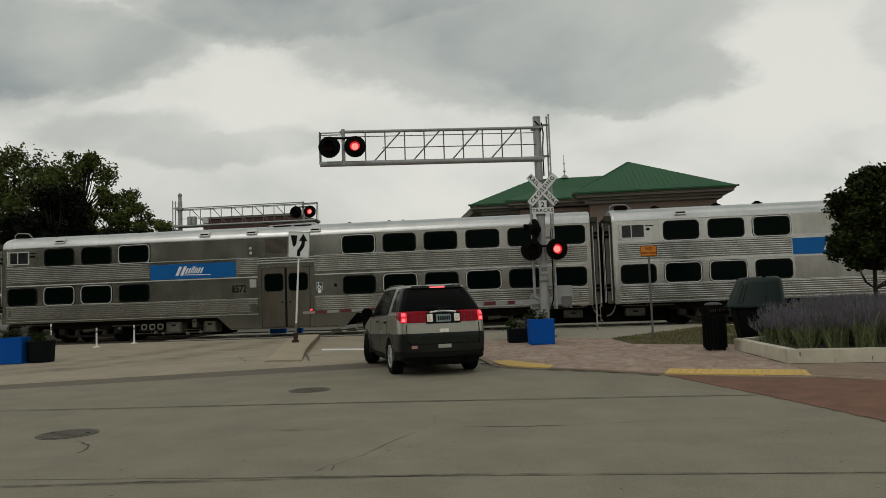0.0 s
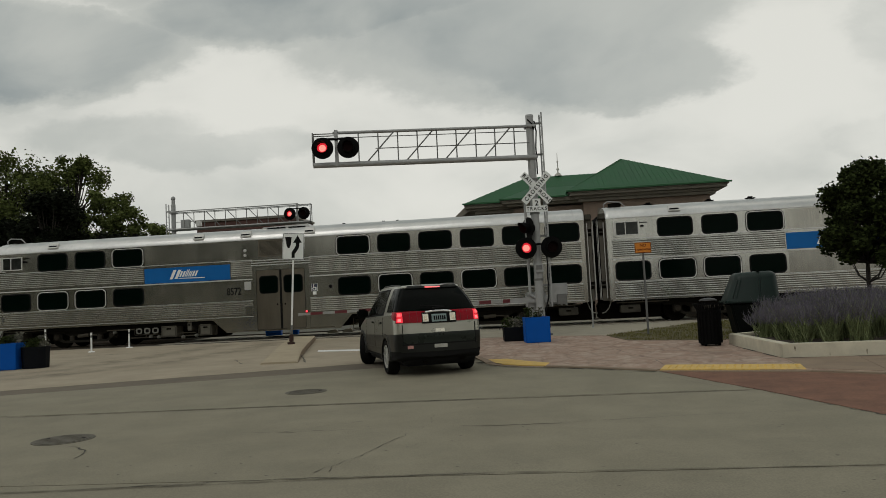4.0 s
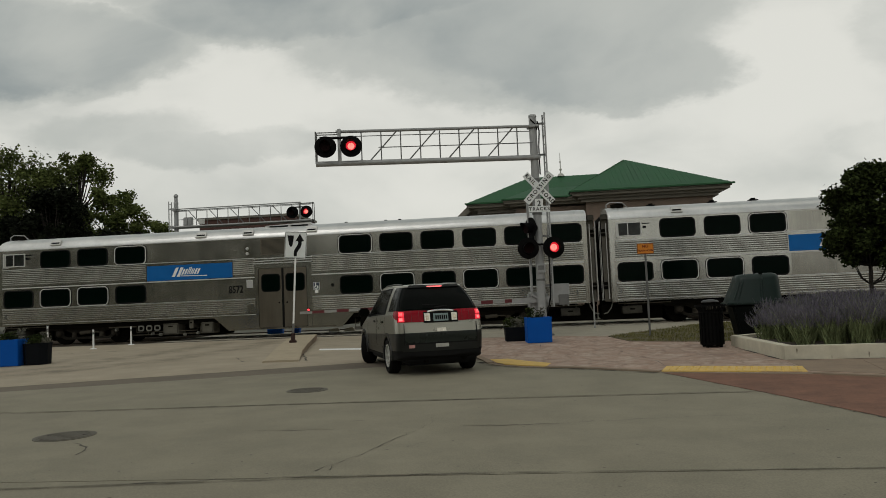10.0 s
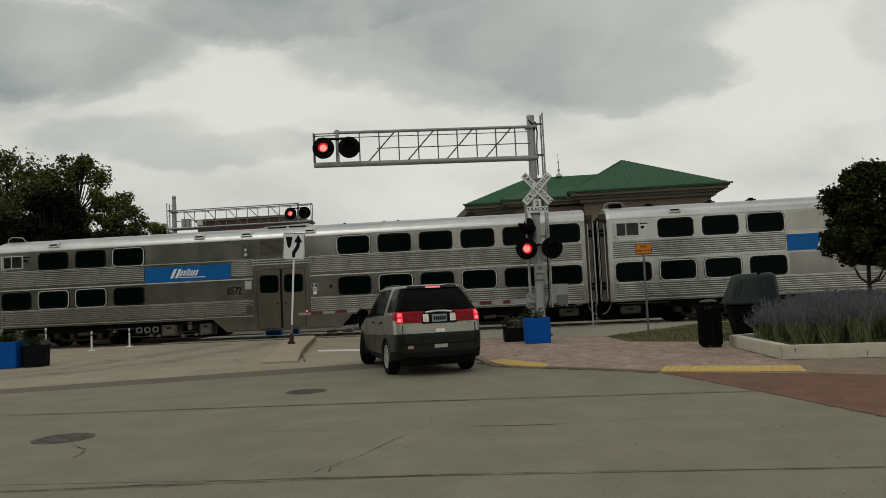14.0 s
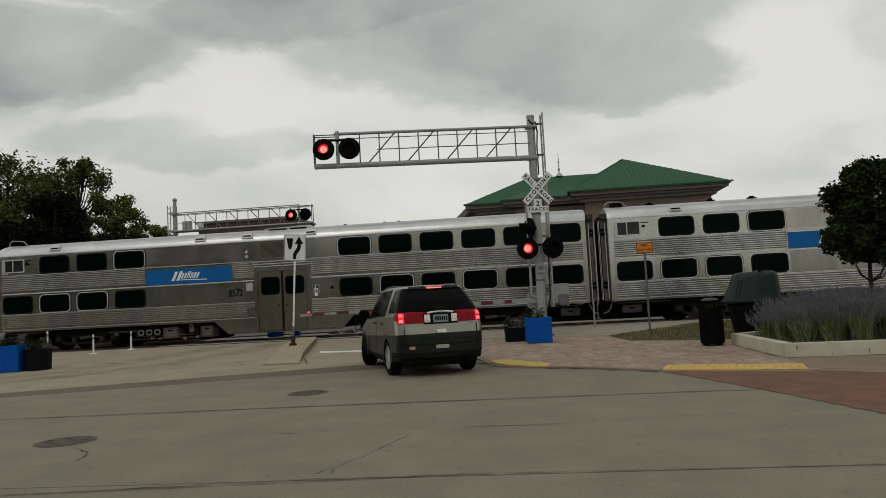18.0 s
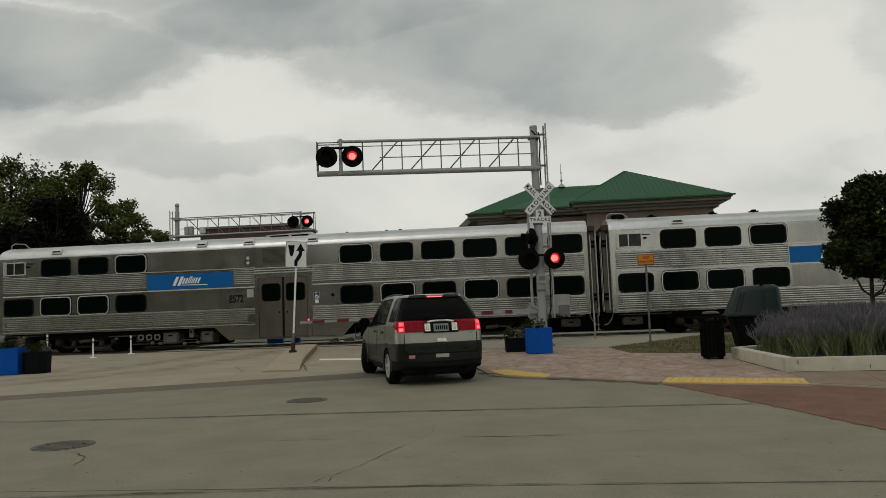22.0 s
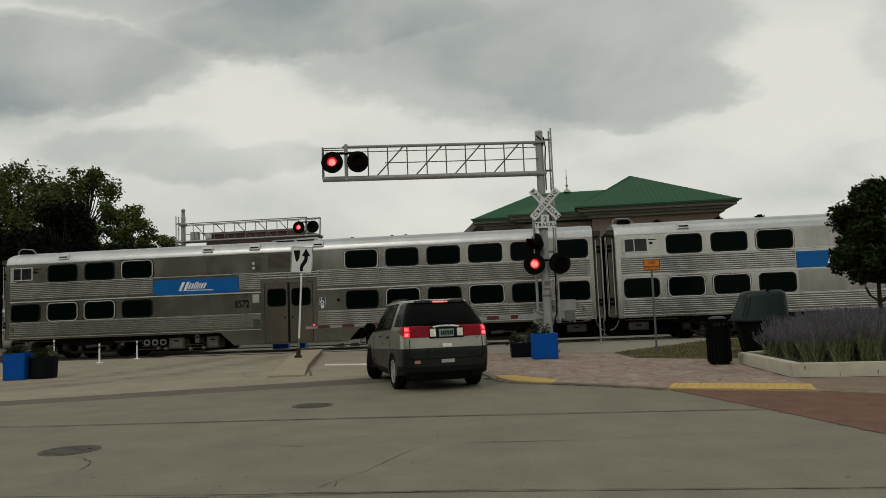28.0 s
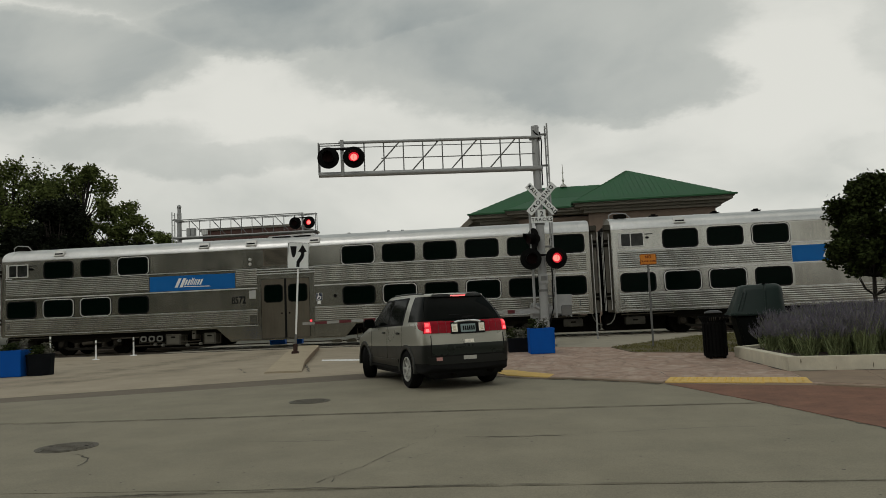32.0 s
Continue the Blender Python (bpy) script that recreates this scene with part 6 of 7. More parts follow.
        part("side_cladding", patch(tree, ((1.46, 0.36), (3.36, 0.36), (3.36, 0.47), (1.46, 0.50)), "x", sg, 0.012, 12, 4), CLADDING, t, "dark lower door cladding", True)
        for y in (1.42, 2.34):
            bm = BM()
            box(bm, (sg * 0.885, y, 1.01), (0.035, 0.16, 0.045), None, 0.012)
            part("door_handle", bm, CLADDING, t)
        bm = BM()
        box(bm, (sg * 0.99, 3.02, 1.20), (0.24, 0.13, 0.19), None, 0.04)
        mr = part("door_mirror", bm, BLACK, t, "black door mirror")
        bm = BM()
        box(bm, (sg * 0.87, 3.04, 1.13), (0.12, 0.08, 0.06), None, 0.01)
        part("mirror_stalk", bm, CLADDING, mr)
        bm = BM()
        box(bm, (sg * 0.995, 2.952, 1.20), (0.19, 0.008, 0.14))
        part("mirror_glass", bm, CAR_GLASS, mr)
        # roof rail
        bm = BM()
        pts = [(0.75, 1.735), (0.85, 1.755), (1.6, 1.775), (2.4, 1.765), (2.55, 1.73)]
        for (y0, z0), (y1, z1) in zip(pts, pts[1:]):
            rod(bm, (sg * 0.56, y0, z0 - 0.012), (sg * 0.56, y1, z1 - 0.012), 0.013, seg=8)
        part("roof_rail", bm, CLADDING, t)
        # tail lamps wrap round the corner
        lamp = part("tail_lamp", patch(tree, ((sg * 0.355, 0.98), (sg * 0.875, 0.985), (sg * 0.83, 1.18), (sg * 0.355, 1.18)), "y", -1, 0.014), TAIL_RED, t, "wide red tail lamp", True)
        part("lamp_side", patch(tree, ((0.045, 0.985), (0.30, 1.075), (0.40, 1.185), (0.07, 1.185)), "x", sg, 0.014), TAIL_RED, lamp, "", True)
        for z0, z1, x1 in ((0.99, 1.075, 0.86), (1.085, 1.165, 0.845)):
            part("brake_light", patch(tree, ((sg * 0.745, z0), (sg * x1, z0), (sg * (x1 - 0.015), z1), (sg * 0.745, z1)), "y", -1, 0.019, 8, 6), TAIL_DIM, lamp, "lit brake light", True)
            part("brake_bulb", patch(tree, ((sg * 0.775, z0 + 0.018), (sg * 0.835, z0 + 0.018), (sg * 0.828, z1 - 0.016), (sg * 0.775, z1 - 0.016)), "y", -1, 0.023, 6, 4), BRAKE_ON if z0 < 1.0 else BRAKE_MID, lamp, "hot core of the brake light", True)
        for x in (0.45, 0.60):
            part("lamp_rib", patch(tree, ((sg * x, 0.975), (sg * (x + 0.006), 0.975), (sg * (x + 0.006), 1.18), (sg * x, 1.18)), "y", -1, 0.017, 1, 6), LAMP_DARK, lamp)
        bz = part("reverse_bezel", patch(tree, ((sg * 0.205, 0.972), (sg * 0.362, 0.972), (sg * 0.362, 1.150), (sg * 0.205, 1.150)), "y", -1, 0.018, 8, 6), RUBBER, t, "dark lamp bezel", True)
        part("reverse_light", patch(tree, ((sg * 0.225, 0.992), (sg * 0.342, 0.992), (sg * 0.342, 1.132), (sg * 0.225, 1.132)), "y", -1, 0.026), CLEAR_LENS, bz, "clear reversing light", True)
        part("reflector", patch(tree, ((sg * 0.255, 1.015), (sg * 0.318, 1.015), (sg * 0.318, 1.09), (sg * 0.255, 1.09)), "y", -1, 0.029, 4, 4), LENS_WARM, bz, "", True)
    # rear hatch
    part("rear_window", patch(tree, ((-0.74, 1.215), (0.74, 1.215), (0.585, 1.605), (-0.585, 1.605)), "y", -1, 0.006), CAR_GLASS, t, "dark tinted rear window", True)
    part("spoiler", patch(tree, ((-0.55, 1.612), (0.55, 1.612), (0.52, 1.645), (-0.52, 1.645)), "y", -1, 0.028, 14, 3, 0.02), CLADDING, t, "dark roof spoiler", True)
    part("high_brake_light", patch(tree, ((-0.16, 1.620), (0.16, 1.620), (0.16, 1.638), (-0.16, 1.638)), "y", -1, 0.038, 8, 2), BRAKE_ON, t, "lit high brake light", True)
    part("hatch_panel", patch(tree, ((-0.74, 0.60), (0.74, 0.60), (0.785, 0.788), (-0.785, 0.788)), "y", -1, 0.008), HATCH_DARK, t, "dark lower hatch panel", True)
    # two upright seams, and a black line painted for shade under the panel
    for cs in (((-0.765, 0.57), (-0.755, 0.57), (-0.755, 0.95), (-0.765, 0.95)), ((0.755, 0.57), (0.765, 0.57), (0.765, 0.95), (0.755, 0.95)), ((-0.75, 0.582), (0.75, 0.582), (0.745, 0.604), (-0.745, 0.604))):
        part("hatch_seam_shade", patch(tree, cs, "y", -1, 0.0095, 10 if cs[1][0] - cs[0][0] > 1 else 1, 6), RUBBER, t)
    part("bumper", patch(tree, ((-0.80, 0.45), (0.80, 0.45), (0.82, 0.585), (-0.82, 0.585)), "y", -1, 0.005, 18, 5, 0.02), CLADDING, t, "dark grey rear bumper", True)
    part("plate_recess", patch(tree, ((-0.36, 0.96), (0.36, 0.96), (0.36, 1.155), (-0.36, 1.155)), "y", -1, 0.012), RUBBER, t)
    pl = part("licence_plate", patch(tree, ((-0.155, 0.985), (0.155, 0.985), (0.155, 1.125), (-0.155, 1.125)), "y", -1, 0.022, 4, 3), PLATE, t, "pale licence plate with plain dark bars")
    for k in range(6):
        x = -0.115 + 0.044 * k
        part("plate_bar", patch(tree, ((x, 1.015), (x + 0.028, 1.015), (x + 0.028, 1.09), (x, 1.09)), "y", -1, 0.028, 1, 1), SIGN_BLACK, pl)
    bm = BM()
    for k in range(16):
        x0, x1 = -0.256 + 0.032 * k, -0.256 + 0.032 * (k + 1)
        q = []
        for x in (x0, x1):
            hit = tree.ray_cast(Vector((x, -2, 1.18 * KZ)), Vector((0, 1, 0)))[0]
            q.append((x, hit.y - 0.02, (1.160 + 0.022 * (1 - (x / 0.256) ** 2)) * KZ))
        rod(bm, q[0], q[1], 0.024, seg=10)
    part("chrome_trim", bm, CHROME, t, "arched chrome bar over the plate", True)
    part("hatch_handle", patch(tree, ((-0.10, 0.80), (0.10, 0.80), (0.09, 0.86), (-0.09, 0.86)), "y", -1, 0.022, 6, 3), CLEAR_LENS, t, "pale hatch handle", True)
    part("flag_sticker", patch(tree, ((-0.675, 0.515), (-0.56, 0.515), (-0.56, 0.572), (-0.675, 0.572)), "y", -1, 0.012, 3, 2), STICKER, t, "small red and white sticker")
    part("bumper_sticker", patch(tree, ((-0.13, 0.515), (0.14, 0.515), (0.14, 0.58), (-0.13, 0.58)), "y", -1, 0.012, 4, 2), WHITE_DIRTY, t, "small white bumper sticker")
    bm = BM()
    rod(bm, (-0.12, 0.02, 1.28), (0.13, 0.03, 1.295), 0.014, 0.010, 8)
    rod(bm, (0.1, 0.045, 1.30), (-0.34, 0.085, 1.34), 0.010, 0.008, 8)
    part("rear_wiper", bm, RUBBER, t)
    part("windscreen", patch(tree, ((-0.72, 1.10), (0.72, 1.10), (0.60, 1.55), (-0.60, 1.55)), "y", 1, 0.006), CAR_GLASS, t, "", True)
    return t


TAIL_DIM = glow("tail_light_dim", (0.75, 0.02, 0.04), 0.75)
BRAKE_MID = glow("brake_light_mid", (1.0, 0.09, 0.10), 1.0)
LAMP_DARK = material("lamp_dark_rib", (0.07, 0.002, 0.005), 0.4, 0, 0.1, 0.1)
LENS_WARM = material("lamp_reflector", (0.75, 0.66, 0.5), 0.2, 0.3, 0.3, 0.03)
STICKER = material("faded_sticker", (0.45, 0.22, 0.2), 0.6, 0, 0.25, 0.03)
SUV_START = pose(-1.60, 13.95, -0.14, 0, 0, 21.4)
suv = build_suv(SUV_START)
BACKING = ((29.0, -1.60, 13.95, 21.4), (29.5, -1.555, 13.96, 22.4), (30.0, -1.485, 13.86, 23.3), (30.5, -1.39, 13.68, 24.2), (31.0, -1.31, 13.58, 25.3), (31.5, -1.21, 13.47, 26.5), (32.0, -1.077, 13.34, 28.3))
SUV_ROWS = [(0.0, SUV_START)] + [(t, pose(x, y, -0.14, 0, 0, h)) for t, x, y, h in BACKING]


def wheel_rows(m):
    """The wheels roll backwards as far as the car goes."""
    rows, way = [(0.0, m)], 0.0
    last = BACKING[0]
    for r in BACKING:
        way += math.hypot(r[1] - last[1], r[2] - last[2])
        last = r
        rows.append((r[0], m @ pose(0, 0, 0, math.degrees(way / WHEEL_R))))
    return rows


# ---- trees ----
def tree(name, m, height, spread, trunk_h, trunk_r, leaf, count, mat, seed, label, clumps=26, bare=0.35, flat=0.8, wide=0.42, puff=1.0):
    """Tapered trunk, limbs and a crown of loose leaf clumps with gaps."""
    rng = random.Random(seed)
    t = thing(name, m, label, "tree", "trees")
    bm = BM()
    z = 0.0
    p = Vector((0, 0, -0.1))
    r = trunk_r
    segs = []
    while z < trunk_h + 0.45 * (height - trunk_h):
        q = p + Vector((rng.uniform(-0.06, 0.06) * height * 0.1, rng.uniform(-0.06, 0.06) * height * 0.1, height * 0.11))
        rod(bm, p, q, r, r * 0.85, 9, False)
        segs.append((p.copy(), q.copy(), r))
        p, r, z = q, r * 0.85, q.z
    part("trunk", bm, BARK, t, "", True)
    centres = []
    for k in range(clumps):
        a = rng.uniform(0, 2 * math.pi)
        h = rng.random() ** 0.8
        zz = trunk_h + (height - trunk_h) * (0.08 + 0.86 * h)
        rad = spread * math.sqrt(max(0.06, 1 - ((h - wide) / (1.04 - wide)) ** 2)) * rng.uniform(0.35, 0.92)
        centres.append((Vector((rad * math.cos(a), rad * math.sin(a), zz)), rng.uniform(0.20, 0.36) * spread * puff))
    for c, rr in centres:
        bm = BM()
        s = min(segs, key=lambda g: abs(g[1].z - c.z * 0.75))
        mid = s[1].lerp(c, 0.5) + Vector((0, 0, -0.04 * height))
        rod(bm, s[1], mid, trunk_r * 0.30, trunk_r * 0.2, 6, False)
        rod(bm, mid, c, trunk_r * 0.2, trunk_r * 0.06, 6, False)
        part("limb", bm, BARK, t)
    verts, faces = [], []
    for k in range(count):
        c, rr = centres[rng.randrange(len(centres))]
        d = Vector((rng.gauss(0, 1), rng.gauss(0, 1), rng.gauss(0, flat)))
        d = d.normalized() * rr * rng.random() ** 0.45 * rng.uniform(0.7, 1.25)
        o = c + d
        ax = Vector((rng.gauss(0, 1), rng.gauss(0, 1), rng.gauss(0, 0.5))).normalized()
        bx = ax.cross(Vector((rng.gauss(0, 1), rng.gauss(0, 1), rng.gauss(0, 1)))).normalized()
        L, Wd = leaf * rng.uniform(0.6, 1.3), leaf * rng.uniform(0.45, 0.85)
        nrm = ax.cross(bx)
        i = len(verts)
        verts += [o - ax * L / 2, o + bx * Wd / 2 + nrm * Wd * 0.15, o + ax * L / 2, o - bx * Wd / 2 + nrm * Wd * 0.15]
        faces.append((i, i + 1, i + 2, i + 3))
    me = bpy.data.meshes.new("crown")
    me.from_pydata([tuple(v) for v in verts], [], faces)
    me.materials.append(mat)
    part("crown", me, mat, t, "loose leafy crown")
    return t


LB = "large green broadleaf tree behind the tracks"
tree("tree", pose(-47.0, 63, 0), 16.7, 5.9, 4.0, 0.34, 0.31, 16500, LEAF_MID, 3, LB, 110, puff=0.62)
tree("tree", pose(-41.2, 64, 0), 16.5, 5.0, 3.5, 0.30, 0.31, 13000, LEAF_MID, 5, LB, 90, puff=0.62)
tree("tree", pose(-55, 66, 0), 16.4, 6.5, 4.0, 0.34, 0.32, 13000, LEAF_MID, 7, LB, 100, puff=0.62)
tree("tree", pose(-36.5, 63, 0), 12.8, 3.4, 2.5, 0.24, 0.29, 8000, LEAF_MID, 8, LB, 60, puff=0.62)
tree("tree", pose(-32.8, 62, 0), 9.9, 2.9, 2.0, 0.2, 0.29, 7500, LEAF_MID, 14, LB, 50, puff=0.62)
DB = "dense dark tree in front of lighter trees"
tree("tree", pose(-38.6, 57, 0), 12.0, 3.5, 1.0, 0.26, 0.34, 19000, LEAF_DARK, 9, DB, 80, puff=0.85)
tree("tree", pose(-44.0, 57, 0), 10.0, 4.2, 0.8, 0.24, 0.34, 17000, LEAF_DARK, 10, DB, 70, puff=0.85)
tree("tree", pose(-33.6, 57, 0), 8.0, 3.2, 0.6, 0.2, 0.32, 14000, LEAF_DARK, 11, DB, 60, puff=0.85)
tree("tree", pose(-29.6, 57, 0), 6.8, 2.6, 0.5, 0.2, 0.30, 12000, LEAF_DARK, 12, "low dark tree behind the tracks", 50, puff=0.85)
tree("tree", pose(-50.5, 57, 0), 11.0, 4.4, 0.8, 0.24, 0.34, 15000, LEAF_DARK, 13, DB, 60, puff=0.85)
tree("street_tree", pose(7.69, 17.35, 0.03), 3.86, 1.0, 1.42, 0.075, 0.10, 28000, LEAF_STREET, 21, "small dense dark green street tree in the planting bed", 90, wide=0.30, puff=0.80)


# ---- station building ----
STONE = material("pinkish_brown_brick", (0.205, 0.15, 0.115), 0.85, 0, 0.14, 0.4, 0.3, 0.02, 0.25, (0.15, 0.11, 0.085))
TRIM = material("grey_cornice", (0.185, 0.168, 0.135), 0.75, 0, 0.1, 0.4)
ROOF_GREEN = material("green_metal_roof", (0.017, 0.085, 0.030), 0.5, 0.0, 0.16, 1.2, 0.05, 0.1, 0.45, (0.024, 0.086, 0.036), spec=0.3)
BRICK = material("dark_red_brick", (0.085, 0.04, 0.032), 0.85, 0, 0.15, 0.4, 0.3, 0.02)


def hip_roof(bm, ribs_out, x0, x1, y0, y1, ze, apex0, apex1, ribs):
    """Four slopes from an eave rectangle to a ridge, with seam ribs on each slope."""
    a, b = Vector(apex0), Vector(apex1)
    cs = [Vector((x0, y0, ze)), Vector((x1, y0, ze)), Vector((x1, y1, ze)), Vector((x0, y1, ze))]
    for q in ((cs[0], cs[1], b, a), (cs[1], cs[2], b, b), (cs[2], cs[3], a, b), (cs[3], cs[0], a, a)):
        vs = []
        for p in q:
            if not any((p - o).length < 1e-4 for o in vs):
                vs.append(p)
        bm.faces.new([bm.verts.new(p) for p in vs])
        # ribs run straight up the slope from the eave
        e0, e1 = q[0], q[1]
        nrm = (vs[1] - vs[0]).cross(vs[2] - vs[0]).normalized()
        if nrm.z < 0:
            nrm = -nrm
        edge = (e1 - e0).normalized()
        up = nrm.cross(edge).normalized()
        if up.z < 0:
            up = -up
        L = (e1 - e0).length
        n = int(L / ribs)
        tl, tr = q[3], q[2]
        ul, ur = (tl - e0).dot(edge), (tr - e0).dot(edge)
        hl, hr = (tl - e0).dot(up), (tr - e0).dot(up)
        for i in range(1, n):
            s = L * i / n
            if s < ul:
                h = hl * s / ul
            elif s > ur:
                h = hr * (L - s) / (L - ur)
            else:
                h = hl
            if h < 0.15:
                continue
            p0 = e0 + edge * s
            c = p0 + up * h / 2 + nrm * 0.012
            rt = Matrix((edge, up, nrm)).transposed()
            rb = BM()
            box(rb, c, (0.05, h, 0.010), rt)
            ribs_out.append(rb)
    return bm


def eave(parent, x0, x1, y0, y1, z, out, steps):
    """A stepped cornice round a rectangle."""
    bm = BM()
    zz = z
    o = out
    for dz, d in steps:
        box(bm, ((x0 + x1) / 2, (y0 + y1) / 2, zz - dz / 2), (x1 - x0 + 2 * o, y1 - y0 + 2 * o, dz))
        zz -= dz
        o -= d
    part("cornice", bm, TRIM, parent, "stepped grey-brown cornice")


def station():
    t = thing("station_building", pose(0, 0, 0), "brick station building with green hipped metal roofs", "building")
    bm, ribs = BM(), []
    hip_roof(bm, ribs, 3.2, 13.5, 48, 58.5, 7.85, (7.45, 53.2, 10.62), (7.65, 53.4, 10.62), 0.31)
    rf = part("roof", bm, ROOF_GREEN, t, "green ribbed metal roof")
    for rb in ribs:
        part("roof_seam", rb, ROOF_GREEN, rf)
    bm, ribs = BM(), []
    hip_roof(bm, ribs, -3.7, 8.0, 49.6, 57.0, 7.62, (0.7, 53.3, 9.72), (6.0, 53.3, 9.72), 0.31)
    rf = part("wing_roof", bm, ROOF_GREEN, t, "lower green ribbed metal roof")
    for rb in ribs:
        part("roof_seam", rb, ROOF_GREEN, rf)
    bm, ribs = BM(), []
    hip_roof(bm, ribs, -1.2, 4.5, 48.8, 53.0, 7.66, (0.8, 51.4, 8.65), (4.5, 51.4, 8.65), 0.31)
    rf = part("bay_roof", bm, ROOF_GREEN, t, "green bay roof")
    for rb in ribs:
        part("roof_seam", rb, ROOF_GREEN, rf)
    eave(t, 4.3, 12.4, 49.1, 57.4, 7.82, 1.0, ((0.10, 0.1), (0.16, 0.35), (0.16, 0.25), (0.20, 0.2)))
    eave(t, -2.7, 7.0, 50.6, 56.0, 7.59, 0.95, ((0.10, 0.1), (0.16, 0.35), (0.16, 0.25), (0.20, 0.2)))
    eave(t, -0.3, 4.3, 49.7, 52.0, 7.63, 0.85, ((0.10, 0.1), (0.14, 0.35), (0.16, 0.25)))
    bm = BM()
    box(bm, (8.35, 53.25, 3.6), (8.1, 8.3, 7.3))
    w1 = part("wall", bm, STONE, t)
    bm = BM()
    box(bm, (2.2, 53.3, 3.5), (9.8, 5.4, 7.1))
    part("wall", bm, STONE, t)
    bm = BM()
    box(bm, (2.0, 50.9, 3.5), (4.6, 2.4, 7.2))
    part("wall", bm, STONE, t)
    for x in (5.6, 7.7, 9.3, 11.3):
        bm = BM()
        box(bm, (x, 49.07, 6.68), (0.75, 0.10, 0.16), None, 0.01)
        part("lintel", bm, TRIM, t, "pale stone lintel")
        bm = BM()
        box(bm, (x, 49.09, 5.7), (0.7, 0.06, 1.75))
        wn = part("window", bm, GLASS, t)
        bm = BM()
        ring(bm, [(x - 0.42, 4.75), (x + 0.42, 4.75), (x + 0.42, 6.6), (x - 0.42, 6.6)], [(x - 0.34, 4.85), (x + 0.34, 4.85), (x + 0.34, 6.52), (x - 0.34, 6.52)], 49.02, 49.1)
        part("window_frame", bm, TRIM, wn)
    # gutters along the eaves
    for x0, x1, y, z in ((3.15, 13.55, 47.98, 7.84), (-3.75, 3.1, 49.58, 7.61), (-1.25, 3.1, 48.78, 7.65)):
        bm = BM()
        box(bm, ((x0 + x1) / 2, y, z), (x1 - x0, 0.10, 0.11), None, 0.02)
        part("gutter", bm, ROOF_GREEN, t)
    # spire on the wing ridge
    bm = BM()
    bmesh.ops.create_cone(bm, cap_ends=True, segments=8, radius1=0.30, radius2=0.14, depth=0.20, matrix=Matrix.Translation((3.0, 53.3, 9.80)))
    rod(bm, (3.0, 53.3, 9.85), (3.0, 53.3, 11.4), 0.05, 0.015, 8)
    bmesh.ops.create_uvsphere(bm, u_segments=10, v_segments=6, radius=0.10, matrix=Matrix.Translation((3.0, 53.3, 10.2)))
    bmesh.ops.create_uvsphere(bm, u_segments=10, v_segments=6, radius=0.07, matrix=Matrix.Translation((3.0, 53.3, 10.75)))
    part("finial", bm, WHITE_DIRTY, t, "pale slender roof finial")
    # low canopy slope at the wing's end
    bm = BM()
    prism(bm, [(-3.6, 7.55), (-5.0, 6.3), (-5.0, 6.1), (-3.4, 7.2), (-2.7, 7.2), (-2.7, 7.55)], 50.4, 56.4, "y")
    part("canopy", bm, TRIM, t, "sloping grey canopy at the wall")


station()


def low_building():
    t = thing("brick_building", pose(-28.9, 79, 0), "low dark red brick building behind the tracks", "building")
    bm = BM()
    box(bm, (0, 0, 5.3), (10.4, 8, 10.8), None, 0.03)
    part("wall", bm, BRICK, t)
    bm = BM()
    box(bm, (0, 0, 10.8), (10.7, 8.3, 0.25), None, 0.03)
    part("parapet", bm, TRIM, t)
    for x in (-2.8, 0, 2.8):
        bm = BM()
        box(bm, (x, -4.02, 6.2), (1.4, 0.08, 1.8))
        part("window", bm, GLASS, t)


low_building()


# dark green of the added walls that the left car mirrors
UNSEEN_GREEN = material("unseen_green_wall", (0.080, 0.085, 0.048), 0.9, 0, 0.4, 0.5, 0.5, 0.08, spec=0.1)


def walls_behind():
    """Plain unseen walls, added to close the place behind the viewer and darken the train's reflections."""
    for k, (x0, x1, y, h) in enumerate(((-110, -62, -24, 13.0), (-62, -27, -24, 14.0), (-27, -8, -25, 9.0), (-8, 7, -26, 5.5), (7, 80, -26, 2.7))):
        bm = BM()
        box(bm, ((x0 + x1) / 2, y - 5, h / 2 - 0.2), (x1 - x0 - 0.3, 10, h), None, 0.02)
        structure("unseen_wall", bm, UNSEEN_GREEN if x1 < 0 else STONE, "added unseen dark green wall for the train's reflections" if x1 < 0 else "added unseen brown wall for the train's reflections", "wall")


walls_behind()


